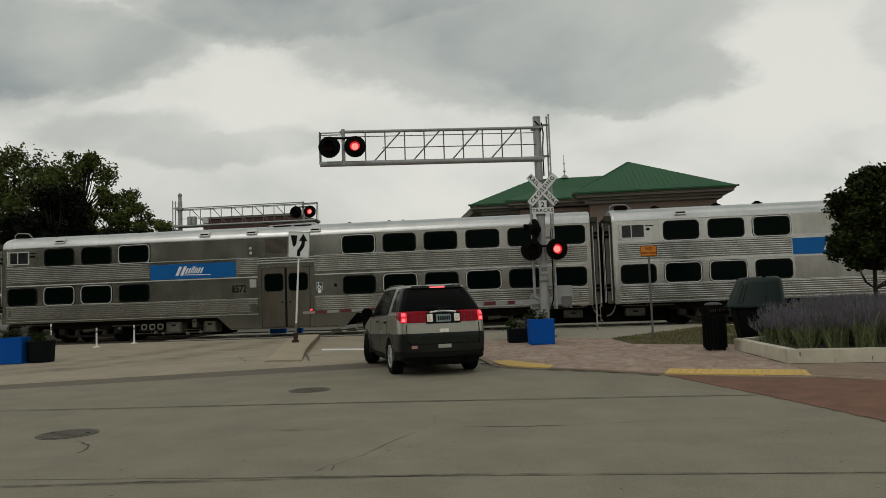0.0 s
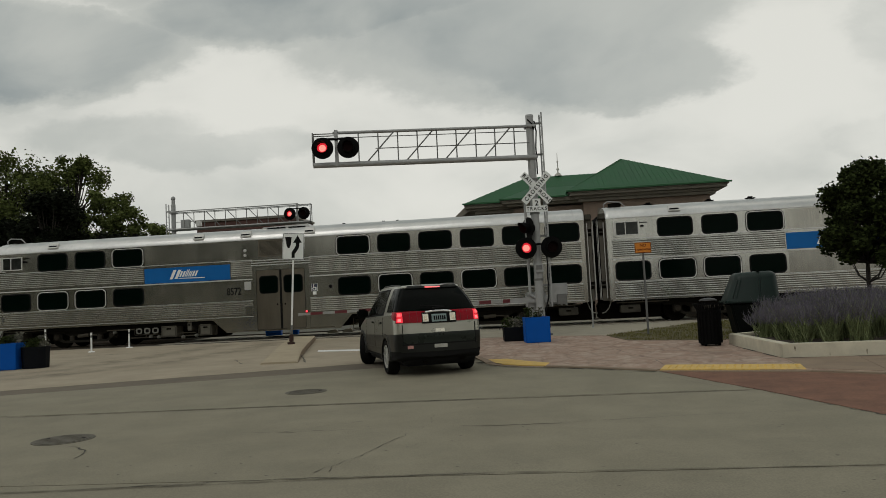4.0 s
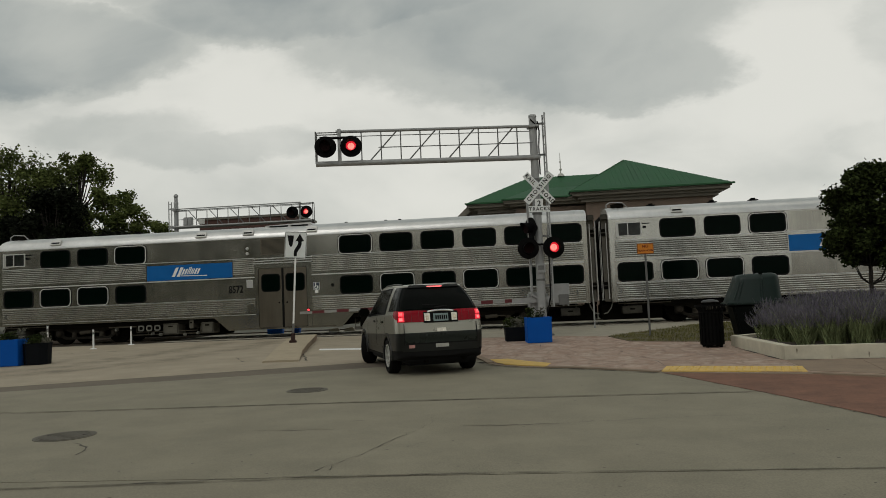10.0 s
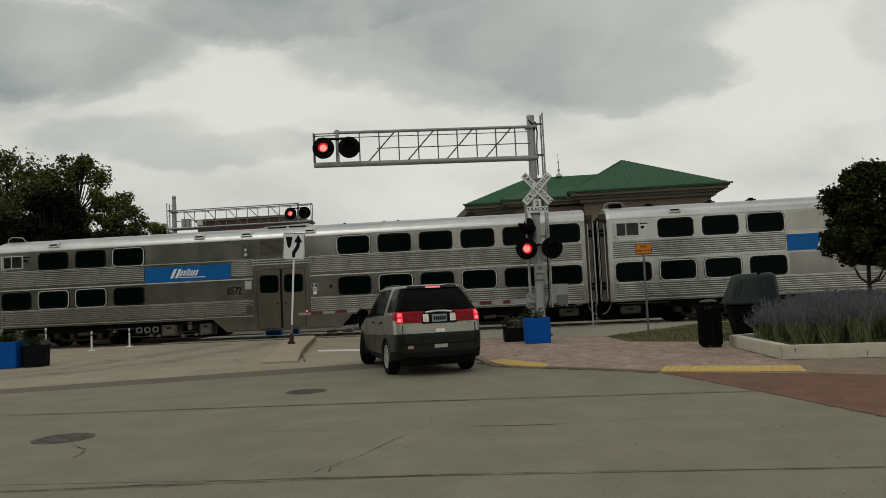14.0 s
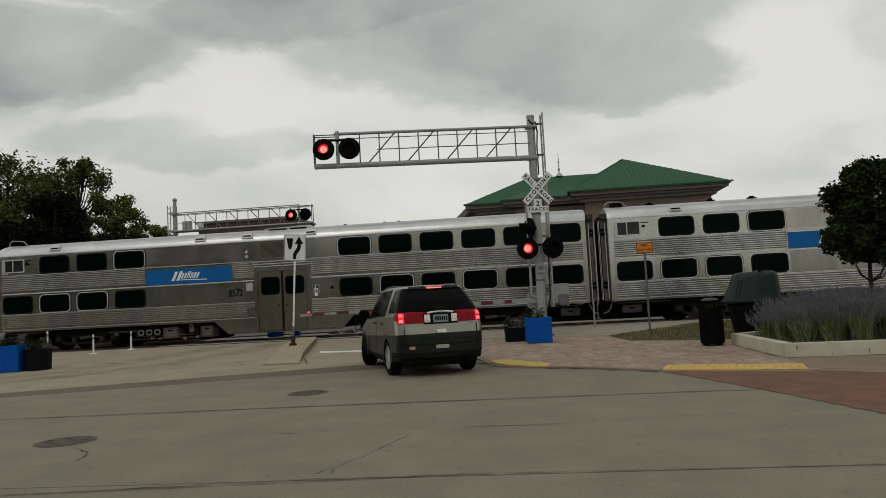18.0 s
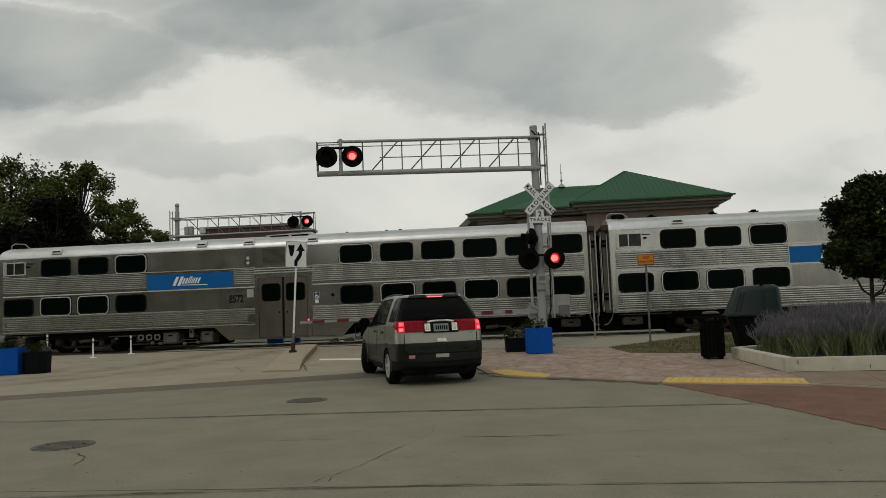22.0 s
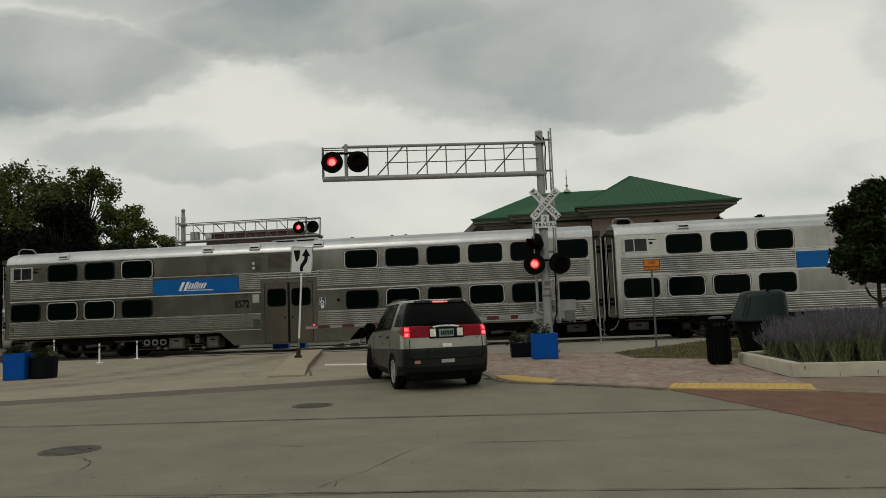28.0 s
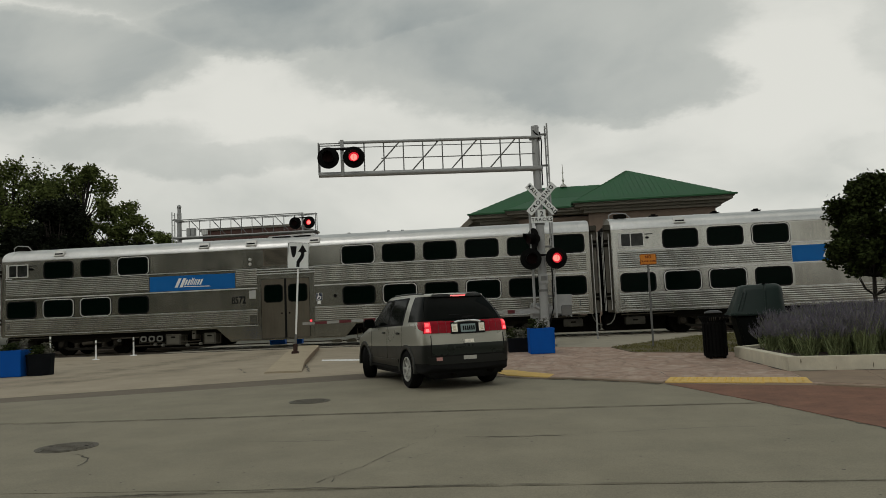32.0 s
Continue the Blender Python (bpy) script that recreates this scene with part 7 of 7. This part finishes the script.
# ---- street furniture ----
def pyramid_planter(m, w, d, h, mat, label, plants, seed, taper=0.95, cut=0.0):
    def outline(grow):
        a, b = w / 2 + grow, d / 2 + grow
        if not cut:
            return [(-a, -b), (a, -b), (a, b), (-a, b)]
        return [(-a + cut, -b), (a - cut, -b), (a, -b + cut), (a, b - cut), (a - cut, b), (-a + cut, b), (-a, b - cut), (-a, -b + cut)]

    rng = random.Random(seed)
    t = thing("planter", m, label, "planter", "planters")
    bm = BM()
    prism(bm, outline(0.0), 0, h)
    for v in bm.verts:
        if v.co.z < 0.01:
            v.co.x *= taper
            v.co.y *= taper
    bmesh.ops.bevel(bm, geom=bm.edges[:], offset=0.012, segments=2, affect="EDGES")
    part("tub", bm, mat, t)
    bm = BM()
    ring(bm, outline(0.004), outline(-0.05), h - 0.05, h + 0.012, "z")
    part("rim", bm, mat, t)
    bm = BM()
    prism(bm, outline(-0.051), h - 0.035, h - 0.005)
    part("soil", bm, SOIL, t)
    for k in range(plants):
        verts, faces = [], []
        cx, cy = rng.uniform(-0.36, 0.36) * w, rng.uniform(-0.36, 0.36) * d
        hh = rng.uniform(0.12, 0.34)
        for i in range(90):
            o = Vector((cx + rng.gauss(0, 0.07), cy + rng.gauss(0, 0.07), h + rng.random() * hh))
            ax = Vector((rng.gauss(0, 1), rng.gauss(0, 1), rng.gauss(0.3, 0.7))).normalized()
            bx = ax.cross(Vector((rng.gauss(0, 1), rng.gauss(0, 1), 0.1))).normalized()
            L = rng.uniform(0.04, 0.10)
            j = len(verts)
            verts += [tuple(o - ax * L / 2), tuple(o + bx * L * 0.25), tuple(o + ax * L / 2), tuple(o - bx * L * 0.25)]
            faces.append((j, j + 1, j + 2, j + 3))
        me = bpy.data.meshes.new("plant")
        me.from_pydata(verts, [], faces)
        mt = (LEAF_STREET, LEAF_STREET, FLOWER)[k % 3]
        me.materials.append(mt)
        tagged(part("plant", me, mt, t, "small bedding plant"), kind="stuff")
    return t


FLOWER = leaf_material("pale_flowers", (0.13, 0.127, 0.10), 0.6)


pyramid_planter(pose(0.33, 21.38, -0.062, 0, 0, 6), 0.70, 0.70, 0.70, BLUE_BOX, "bright blue square planter box with small plants", 3, 1, 0.99)
pyramid_planter(pose(-0.34, 22.24, -0.050, 0, 0, 6), 0.62, 0.62, 0.40, NAVY_BOX, "dark plastic planter with leafy plants", 10, 2, 0.96)
pyramid_planter(pose(-14.72, 19.86, -0.100, 0, 0, 10), 0.60, 0.60, 0.74, BLUE_BOX, "bright blue square planter box with small plants", 4, 3, 0.99)
pyramid_planter(pose(-14.05, 20.02, -0.097, 0, 0, 10), 0.70, 0.62, 0.60, NAVY_BOX, "dark eight-sided plastic planter with leafy plants", 9, 4, 0.93, 0.17)


def keep_right_sign():
    t = thing("traffic_sign", pose(-7.35, 22.75, 0.06, 0, 0, 6), "white traffic sign with black curved arrow on leaning post", "traffic sign")
    t.matrix_world = t.matrix_world @ pose(0, 0, 0, 0, 3.4, 0)
    bm = BM()
    box(bm, (0, 0, 1.70), (0.055, 0.035, 3.4), None, 0.006)
    part("post", bm, WHITE, t)
    bm = BM()
    box(bm, (0, 0, 0.08), (0.22, 0.16, 0.10), None, 0.02)
    box(bm, (0, 0, 0.24), (0.13, 0.10, 0.24), None, 0.02)
    part("base_bracket", bm, RUST, t, "rusty base bracket")
    bm = BM()
    box(bm, (0, 0.002, 0.46), (0.066, 0.046, 0.40), None, 0.006)
    part("sleeve", bm, GALV_DARK, t, "dull steel sleeve")
    bm = BM()
    prism(bm, rounded(0, 3.14, 0.69, 0.85, 0.04), -0.034, -0.026, "y")
    sg = part("sign_panel", bm, SIGN_WHITE, t, "white panel")
    bm = BM()
    ring(bm, rounded(0, 3.14, 0.67, 0.83, 0.035), rounded(0, 3.14, 0.645, 0.805, 0.03), -0.038, -0.033)
    part("border", bm, SIGN_BLACK, sg)
    bm = BM()
    prism(bm, [(-0.27, 3.44), (-0.06, 3.44), (-0.08, 3.20), (-0.12, 3.09), (-0.17, 3.08), (-0.21, 3.16)], -0.038, -0.033, "y")
    part("bar_symbol", bm, SIGN_BLACK, sg)
    bm = BM()
    prism(bm, [(-0.05, 2.78), (0.05, 2.78), (0.05, 2.90), (0.16, 3.06), (0.19, 3.16), (0.19, 3.26), (0.27, 3.26), (0.13, 3.50), (-0.01, 3.26), (0.08, 3.26), (0.08, 3.18), (0.04, 3.10), (-0.05, 2.96)], -0.038, -0.033, "y")
    part("arrow_symbol", bm, SIGN_BLACK, sg)


RUST = material("rusty_red_paint", (0.035, 0.015, 0.010), 0.8, 0, 0.3, 0.05, 0.2, 0.01)
keep_right_sign()


DARK_RED = material("dark_red_lettering", (0.09, 0.006, 0.006), 0.6, 0, 0.1, 0.1, spec=0.1)


def no_horn_sign():
    t = thing("warning_sign", pose(3.58, 22.20, -0.051, 0, 0, 4), "orange warning sign on a thin grey post", "warning sign")
    bm = BM()
    box(bm, (0, 0, 1.30), (0.055, 0.05, 2.60), None, 0.006)
    part("post", bm, GALV_DARK, t)
    bm = BM()
    prism(bm, rounded(0, 2.56, 0.48, 0.31, 0.03), -0.04, -0.03, "y")
    p = part("sign_panel", bm, SIGN_ORANGE, t, "orange panel")
    bm = BM()
    ring(bm, rounded(0, 2.56, 0.47, 0.30, 0.03), rounded(0, 2.56, 0.445, 0.275, 0.022), -0.043, -0.039)
    part("border", bm, DARK_RED, p)
    lettering("lettering", "NO", 0.115, DARK_RED, p, pose(0, -0.042, 2.625, 90), 0.0015, "letters NO")
    lettering("lettering", "TRAIN HORN", 0.075, DARK_RED, p, pose(0, -0.042, 2.50, 90), 0.0015, "letters TRAIN HORN")


no_horn_sign()


def litter_bin():
    t = thing("litter_bin", pose(4.33, 18.05, -0.106), "black slatted metal litter bin with domed lid", "litter bin")
    n = 20
    for k in range(n):
        a = 2 * math.pi * k / n
        bm = BM()
        rt = Euler((0, 0, a)).to_matrix()
        c, s = math.cos(a), math.sin(a)
        box(bm, (c * 0.265, s * 0.265, 0.44), (0.012, 0.042, 0.76), rt)
        box(bm, (c * 0.305, s * 0.305, 0.905), (0.012, 0.032, 0.17), rt @ Euler((0, radians(30), 0)).to_matrix())
        part("slat", bm, BLACK, t)
    for z, r in ((0.08, 0.27), (0.45, 0.272), (0.82, 0.275), (0.975, 0.352)):
        bm = BM()
        o = [(r * math.cos(2 * math.pi * i / 32), r * math.sin(2 * math.pi * i / 32)) for i in range(32)]
        q = [((r - 0.02) * math.cos(2 * math.pi * i / 32), (r - 0.02) * math.sin(2 * math.pi * i / 32)) for i in range(32)]
        ring(bm, o, q, z - 0.018, z + 0.018, "z")
        part("band", bm, BLACK, t)
    bm = BM()
    rod(bm, (0, 0, 0.04), (0, 0, 0.80), 0.235, 0.24, 28)
    part("liner", bm, BLACK, t)
    for i in range(4):
        bm = BM()
        a = math.pi / 4 + i * math.pi / 2
        rod(bm, (0.22 * math.cos(a), 0.22 * math.sin(a), 0.80), (0.18 * math.cos(a), 0.18 * math.sin(a), 1.06), 0.011, seg=6)
        part("lid_leg", bm, BLACK, t)
        bm = BM()
        box(bm, (0.22 * math.cos(a), 0.22 * math.sin(a), 0.03), (0.06, 0.06, 0.06))
        part("foot", bm, BLACK, t)
    bm = BM()
    bmesh.ops.create_uvsphere(bm, u_segments=28, v_segments=12, radius=1.0, matrix=Matrix.Translation((0, 0, 1.055)) @ Matrix.Diagonal((0.20, 0.20, 0.062, 1)))
    for v in bm.verts:
        v.co.z = max(v.co.z, 1.045)
    part("lid", bm, DARK_METAL, t, "domed lid", True)


DARK_METAL = material("dark_grey_metal", (0.05, 0.05, 0.05), 0.45, 0.5, 0.15, 0.2)
litter_bin()


def green_container():
    t = thing("storage_bin", pose(6.14, 20.71, -0.071, 0, 0, -6), "dark green ribbed plastic storage bin with sloped lid", "storage bin")
    bm = BM()
    rings = []
    levels = [(f, 0.0, 0.0) for f in (0.0, 0.25, 0.5, 0.75, 1.0)] + [(1.0, 0.15 * math.sin(radians(a)), 0.15 * (1 - math.cos(radians(a)))) for a in (22, 45, 67, 90)]
    for f, up, inset in levels:
        x0, x1, hy = -0.77 + 0.26 * f + inset, 0.60 - 0.03 * f - inset, 0.55 - 0.10 * f - inset
        z = 0.90 + 0.61 * f + up
        rings.append([bm.verts.new((x, y, z + 0.02 * (x + 0.8) * f)) for x, y in rounded((x0 + x1) / 2, 0, x1 - x0, 2 * hy, 0.16, 5)])
    for p, q in zip(rings, rings[1:]):
        for i in range(len(p)):
            bm.faces.new((p[i], p[(i + 1) % len(p)], q[(i + 1) % len(p)], q[i]))
    bm.faces.new(rings[0])
    bm.faces.new(rings[-1])
    part("lid", bm, BIN_GREEN, t, "sloped dark green lid", True)
    bm = BM()
    box(bm, (-0.085, 0, 0.90), (1.43, 1.14, 0.07), None, 0.025)
    part("lip", bm, BIN_GREEN, t)
    bm = BM()
    prism(bm, [(-0.50, 0.0), (0.46, 0.0), (0.52, 0.88), (-0.66, 0.88)], -0.5, 0.5, "y")
    bmesh.ops.bevel(bm, geom=bm.edges[:], offset=0.06, segments=3, affect="EDGES")
    part("tub", bm, BIN_DARK, t)
    # raised panel ribs and the strap over the lid
    for x0, x1 in ((-0.60, -0.42), (-0.50, -0.34)):
        bm = BM()
        for k in range(6):
            f0, f1 = k / 6, (k + 1) / 6
            a = Vector((x0 + (x1 - x0) * f0, -0.532 + 0.075 * f0, 1.00 + 0.48 * f0))
            b = Vector((x0 + (x1 - x0) * f1, -0.532 + 0.075 * f1, 1.00 + 0.48 * f1))
            rod(bm, a, b, 0.022, seg=8)
        part("rib", bm, BIN_GREEN, t, "", True)
    bm = BM()
    pts = [(0.10, -0.55, 0.93), (0.11, -0.49, 1.28), (0.12, -0.455, 1.51), (0.12, -0.40, 1.63), (0.12, -0.28, 1.672), (0.12, 0.28, 1.672)]
    for a, b in zip(pts, pts[1:]):
        rod(bm, a, b, 0.028, seg=8)
    part("strap", bm, BIN_GREEN, t, "", True)
    bm = BM()
    box(bm, (0.12, -0.33, 1.68), (0.08, 0.12, 0.05), None, 0.012)
    part("latch", bm, BIN_DARK, t)


BIN_GREEN = material("dark_green_plastic", (0.0065, 0.018, 0.0145), 0.42, 0, 0.15, 0.3, 0.05, 0.01, 0.3, (0.012, 0.022, 0.018), spec=0.3)
BIN_DARK = material("near_black_plastic", (0.003, 0.004, 0.0035), 0.7, 0, 0.1, 0.3, spec=0.06)
green_container()


def delineator(x, y, z, h):
    t = thing("delineator_post", pose(x, y, z), "white flexible marker post on a round foot", "marker post", "marker posts")
    bm = BM()
    rod(bm, (0, 0, 0), (0, 0, 0.03), 0.13, 0.11, 16)
    part("foot", bm, WHITE, t)
    bm = BM()
    rod(bm, (0, 0, 0.03), (0, 0, h), 0.032, 0.030, 12)
    part("post", bm, WHITE, t)
    bm = BM()
    rod(bm, (0, 0, h - 0.18), (0, 0, h - 0.10), 0.035, 0.035, 12)
    part("band", bm, GALV_DARK, t)


delineator(-16.0, 25.95, rise(25.95), 0.72)
delineator(-15.5, 27.7, 0.0, 0.72)
delineator(-18.4, 26.8, rise(26.8), 0.9)
t_ = thing("marker_post", pose(2.42, 26.8, -0.02), "thin grey steel post beside the track", "post")
bm = BM()
rod(bm, (0, 0, 0), (0, 0, 1.05), 0.03, 0.03, 10)
part("post", bm, GALV, t_)
bm = BM()
rod(bm, (0, 0, 0), (0, 0, 0.04), 0.08, 0.06, 12)
part("foot", bm, GALV, t_)


# low things beyond the near track
for x, w in ((-11.55, 0.70), (-10.55, 0.32)):
    t_ = thing("tub", pose(x, 33.3, -0.12, 0, 0, 5), "low blue plastic tub lying beside the far track", "tub", "tubs")
    bm = BM()
    prism(bm, [(-w / 2, -0.2), (w / 2, -0.2), (w / 2, 0.2), (-w / 2, 0.2)], 0, 0.32)
    bmesh.ops.bevel(bm, geom=bm.edges[:], offset=0.03, segments=2, affect="EDGES")
    part("tub_body", bm, BLUE_BOX, t_)
    bm = BM()
    ring(bm, rounded(0, 0, w + 0.04, 0.44, 0.05), rounded(0, 0, w - 0.06, 0.34, 0.04), 0.29, 0.335, "z")
    part("tub_rim", bm, BLUE_BOX, t_)
for x, w, h in ((-8.75, 0.62, 0.28), (-8.05, 0.60, 0.30)):
    t_ = thing("concrete_block", pose(x, 33.2, -0.12, 0, 0, 8), "rough pale concrete block beside the far track", "concrete block", "concrete blocks")
    bm = BM()
    prism(bm, [(-w / 2, 0), (w / 2, 0), (w / 2 - 0.1, h), (-w / 2 + 0.14, h * 0.9)], -0.18, 0.18, "y")
    bmesh.ops.bevel(bm, geom=bm.edges[:], offset=0.03, segments=2, affect="EDGES")
    part("block", bm, KERB, t_)


# ---- planting bed and lawn ----
BED_OUT = [(4.80, 18.24), (4.78, 14.53), (6.56, 14.32), (11.12, 13.66), (16.94, 12.71), (16.63, 19.96), (7.28, 19.96)]
BED_Z0, BED_Z1 = -0.12, 0.135


def bed():
    t = thing("planting_bed", pose(0, 0, 0), "low concrete wall round a bed of tall lavender-coloured sage", "planting bed", "", "structure")
    n = len(BED_OUT)
    inner = []
    for i, p in enumerate(BED_OUT):
        a, b, c = Vector(BED_OUT[i - 1]), Vector(p), Vector(BED_OUT[(i + 1) % n])
        d1, d2 = (b - a).normalized(), (c - b).normalized()
        n1, n2 = Vector((-d1.y, d1.x)), Vector((-d2.y, d2.x))
        bis = (n1 + n2).normalized()
        k = 0.22 / max(0.3, bis.dot(n1))
        inner.append((b.x + bis.x * k, b.y + bis.y * k))
    for i in range(n):
        j = (i + 1) % n
        bm = BM()
        prism(bm, [BED_OUT[i], BED_OUT[j], inner[j], inner[i]], BED_Z0 - 0.2, BED_Z1)
        bmesh.ops.bevel(bm, geom=[e for e in bm.edges if all(v.co.z > 0 for v in e.verts)], offset=0.012, segments=2, affect="EDGES")
        part("wall_section", bm, BED_WALL, t, "pale concrete wall")
    # chips and run-down stains on the street faces of the wall
    rng = random.Random(17)
    for i, f, w, z0, z1 in ((1, 0.45, 0.05, -0.11, -0.04), (1, 0.80, 0.09, -0.10, 0.02), (2, 0.03, 0.03, -0.02, 0.06), (2, 0.11, 0.02, -0.10, -0.03), (2, 0.30, 0.07, 0.02, 0.12), (2, 0.335, 0.05, -0.115, -0.07), (2, 0.52, 0.03, -0.10, 0.03), (2, 0.71, 0.06, 0.05, 0.12), (1, 0.12, 0.10, -0.02, 0.12)):
        a, b = Vector(BED_OUT[i]), Vector(BED_OUT[i + 1])
        d = (b - a).normalized()
        out = Vector((d.y, -d.x)) * 0.003
        c = a.lerp(b, f) + out
        bm = BM()
        n = 9
        ringv = []
        for k in range(n):
            an = 2 * math.pi * k / n
            q = c + d * (w * 0.16 * math.cos(an) * rng.uniform(0.4, 1.1))
            ringv.append(bm.verts.new((q.x, q.y, (z0 + z1) / 2 + (z1 - z0) / 2 * math.sin(an) * rng.uniform(0.6, 1.0))))
        bm.faces.new(ringv)
        part("wall_stain", bm, WALL_STAIN, t, "dark chip or stain on the wall")
    bm = BM()
    vs = [bm.verts.new((x, y, BED_Z1 - 0.07)) for x, y in inner]
    for tri in tessellate_polygon([[v.co for v in vs]]):
        bm.faces.new([vs[i] for i in tri])
    part("soil", bm, SOIL, t)


WALL_STAIN = material("dark_wall_stain", (0.20, 0.175, 0.13), 0.9, 0, 0.4, 0.05)
BED_WALL = material("pale_concrete_wall", (0.57, 0.53, 0.42), 0.85, 0, 0.14, 0.35, 0.25, 0.01, 0.4, (0.27, 0.24, 0.18))
bed()


def inside(x, y, poly):
    c = False
    for i in range(len(poly)):
        (x0, y0), (x1, y1) = poly[i - 1], poly[i]
        if (y0 > y) != (y1 > y) and x < (x1 - x0) * (y - y0) / (y1 - y0) + x0:
            c = not c
    return c


def sage():
    """Clumps of upright stalks that lean outwards, each with a lavender spike."""
    rng = random.Random(77)
    sv, sf, lv, lf = [], [], [], []

    def blade(vs, fs, p, q, w0, w1):
        a = rng.uniform(0, math.pi)
        side = Vector((math.cos(a), math.sin(a), 0))
        i = len(vs)
        vs += [tuple(p - side * w0), tuple(p + side * w0), tuple(q + side * w1), tuple(q - side * w1)]
        fs.append((i, i + 1, i + 2, i + 3))

    clumps = []
    tries = 0
    while len(clumps) < 150 and tries < 9000:
        tries += 1
        x, y = rng.uniform(5.2, 13), rng.uniform(13.4, 20)
        if inside(x, y, [(5.42, 18.2), (5.42, 15.0), (6.6, 14.68), (11.0, 14.08), (12.7, 13.85), (12.7, 19.6), (7.3, 19.6)]):
            if all((x - a) ** 2 + (y - b) ** 2 > 0.47 ** 2 for a, b in clumps):
                clumps.append((x, y))
    for cx, cy in clumps:
        top = rng.uniform(0.80, 1.0) * min(1.0, 0.62 + 0.42 * (cx - 5.3))
        for k in range(112):
            a = rng.uniform(0, 2 * math.pi)
            lean = rng.random() ** 0.7 * (0.44 if cx < 5.9 else 0.38)
            base = Vector((cx + rng.gauss(0, 0.07), cy + rng.gauss(0, 0.07), BED_Z1 - 0.08))
            h = top * rng.uniform(0.66, 1.10)
            tip = base + Vector((math.cos(a) * lean, math.sin(a) * lean, h))
            mid = base.lerp(tip, 0.55) - Vector((math.cos(a), math.sin(a), 0)) * lean * 0.12
            blade(sv, sf, base, mid, 0.0075, 0.006)
            blade(sv, sf, mid, tip, 0.0035, 0.002)
            for j in range(5):
                f = rng.uniform(0.05, 0.62)
                o = base.lerp(mid, f / 0.55) if f < 0.55 else mid.lerp(tip, (f - 0.55) / 0.45)
                b = rng.uniform(0, 2 * math.pi)
                e = o + Vector((math.cos(b), math.sin(b), rng.uniform(0.9, 2.2))) * rng.uniform(0.03, 0.06)
                blade(sv, sf, o, e, 0.0065, 0.003)
            for j in range(11):
                f = rng.uniform(0.70, 1.0)
                o = mid.lerp(tip, (f - 0.5) / 0.5)
                b = rng.uniform(0, 2 * math.pi)
                r = rng.uniform(0.02, 0.075)
                e = o + Vector((math.cos(b) * r, math.sin(b) * r, rng.uniform(0.05, 0.12)))
                blade(lv, lf, o, e, 0.0038, 0.0015)
    for nm, v, f, mt, lb in (("sage_stalks", sv, sf, SAGE, "grey-green stalks and leaves of tall sage"), ("sage_flowers", lv, lf, LAVENDER, "hazy lavender-purple flower spikes of sage")):
        me = bpy.data.meshes.new(nm)
        me.from_pydata(v, [], f)
        me.materials.append(mt)
        tagged(part(nm, me, mt), lb, "plants", "", "stuff")


sage()
LAWN = [(2.41, 22.57), (2.75, 20.52), (4.40, 19.63), (5.42, 19.39), (7.27, 20.10), (9.87, 20.10), (9.5, 27.6), (6.31, 27.24)]


def lawn():
    bm = BM()
    sheet(bm, LAWN, lambda y: rise(y) + 0.02, lift=0.012, thick=0.03)
    t = structure("lawn", bm, TURF, "small patchy grass verge beside the pavement", "grass")
    rng = random.Random(5)
    v, f = [], []
    for k in range(16000):
        x, y = rng.uniform(2.4, 9.5), rng.uniform(18.8, 27.6)
        if not inside(x, y, LAWN) or noise.noise((x * 1.3, y * 1.3, 0)) > 0.32:
            continue
        z = rise(y) + 0.03
        a = rng.uniform(0, math.pi)
        w, h = rng.uniform(0.006, 0.012), rng.uniform(0.03, 0.075)
        c, s = math.cos(a) * w, math.sin(a) * w
        i = len(v)
        lx, ly = rng.gauss(0, 0.02), rng.gauss(0, 0.02)
        v += [(x - c, y - s, z), (x + c, y + s, z), (x + lx, y + ly, z + h)]
        f.append((i, i + 1, i + 2))
    me = bpy.data.meshes.new("grass_blades")
    me.from_pydata(v, [], f)
    me.materials.append(GRASS)
    tagged(part("grass_blades", me, GRASS), "short patchy grass blades", "grass", "", "stuff")


lawn()


# ---- what moves ----
def motions():
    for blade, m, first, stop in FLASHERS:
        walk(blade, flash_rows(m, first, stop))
    walk(suv, SUV_ROWS)
    for wheel, m in SUV_WHEELS:
        walk(wheel, wheel_rows(m))


motions()
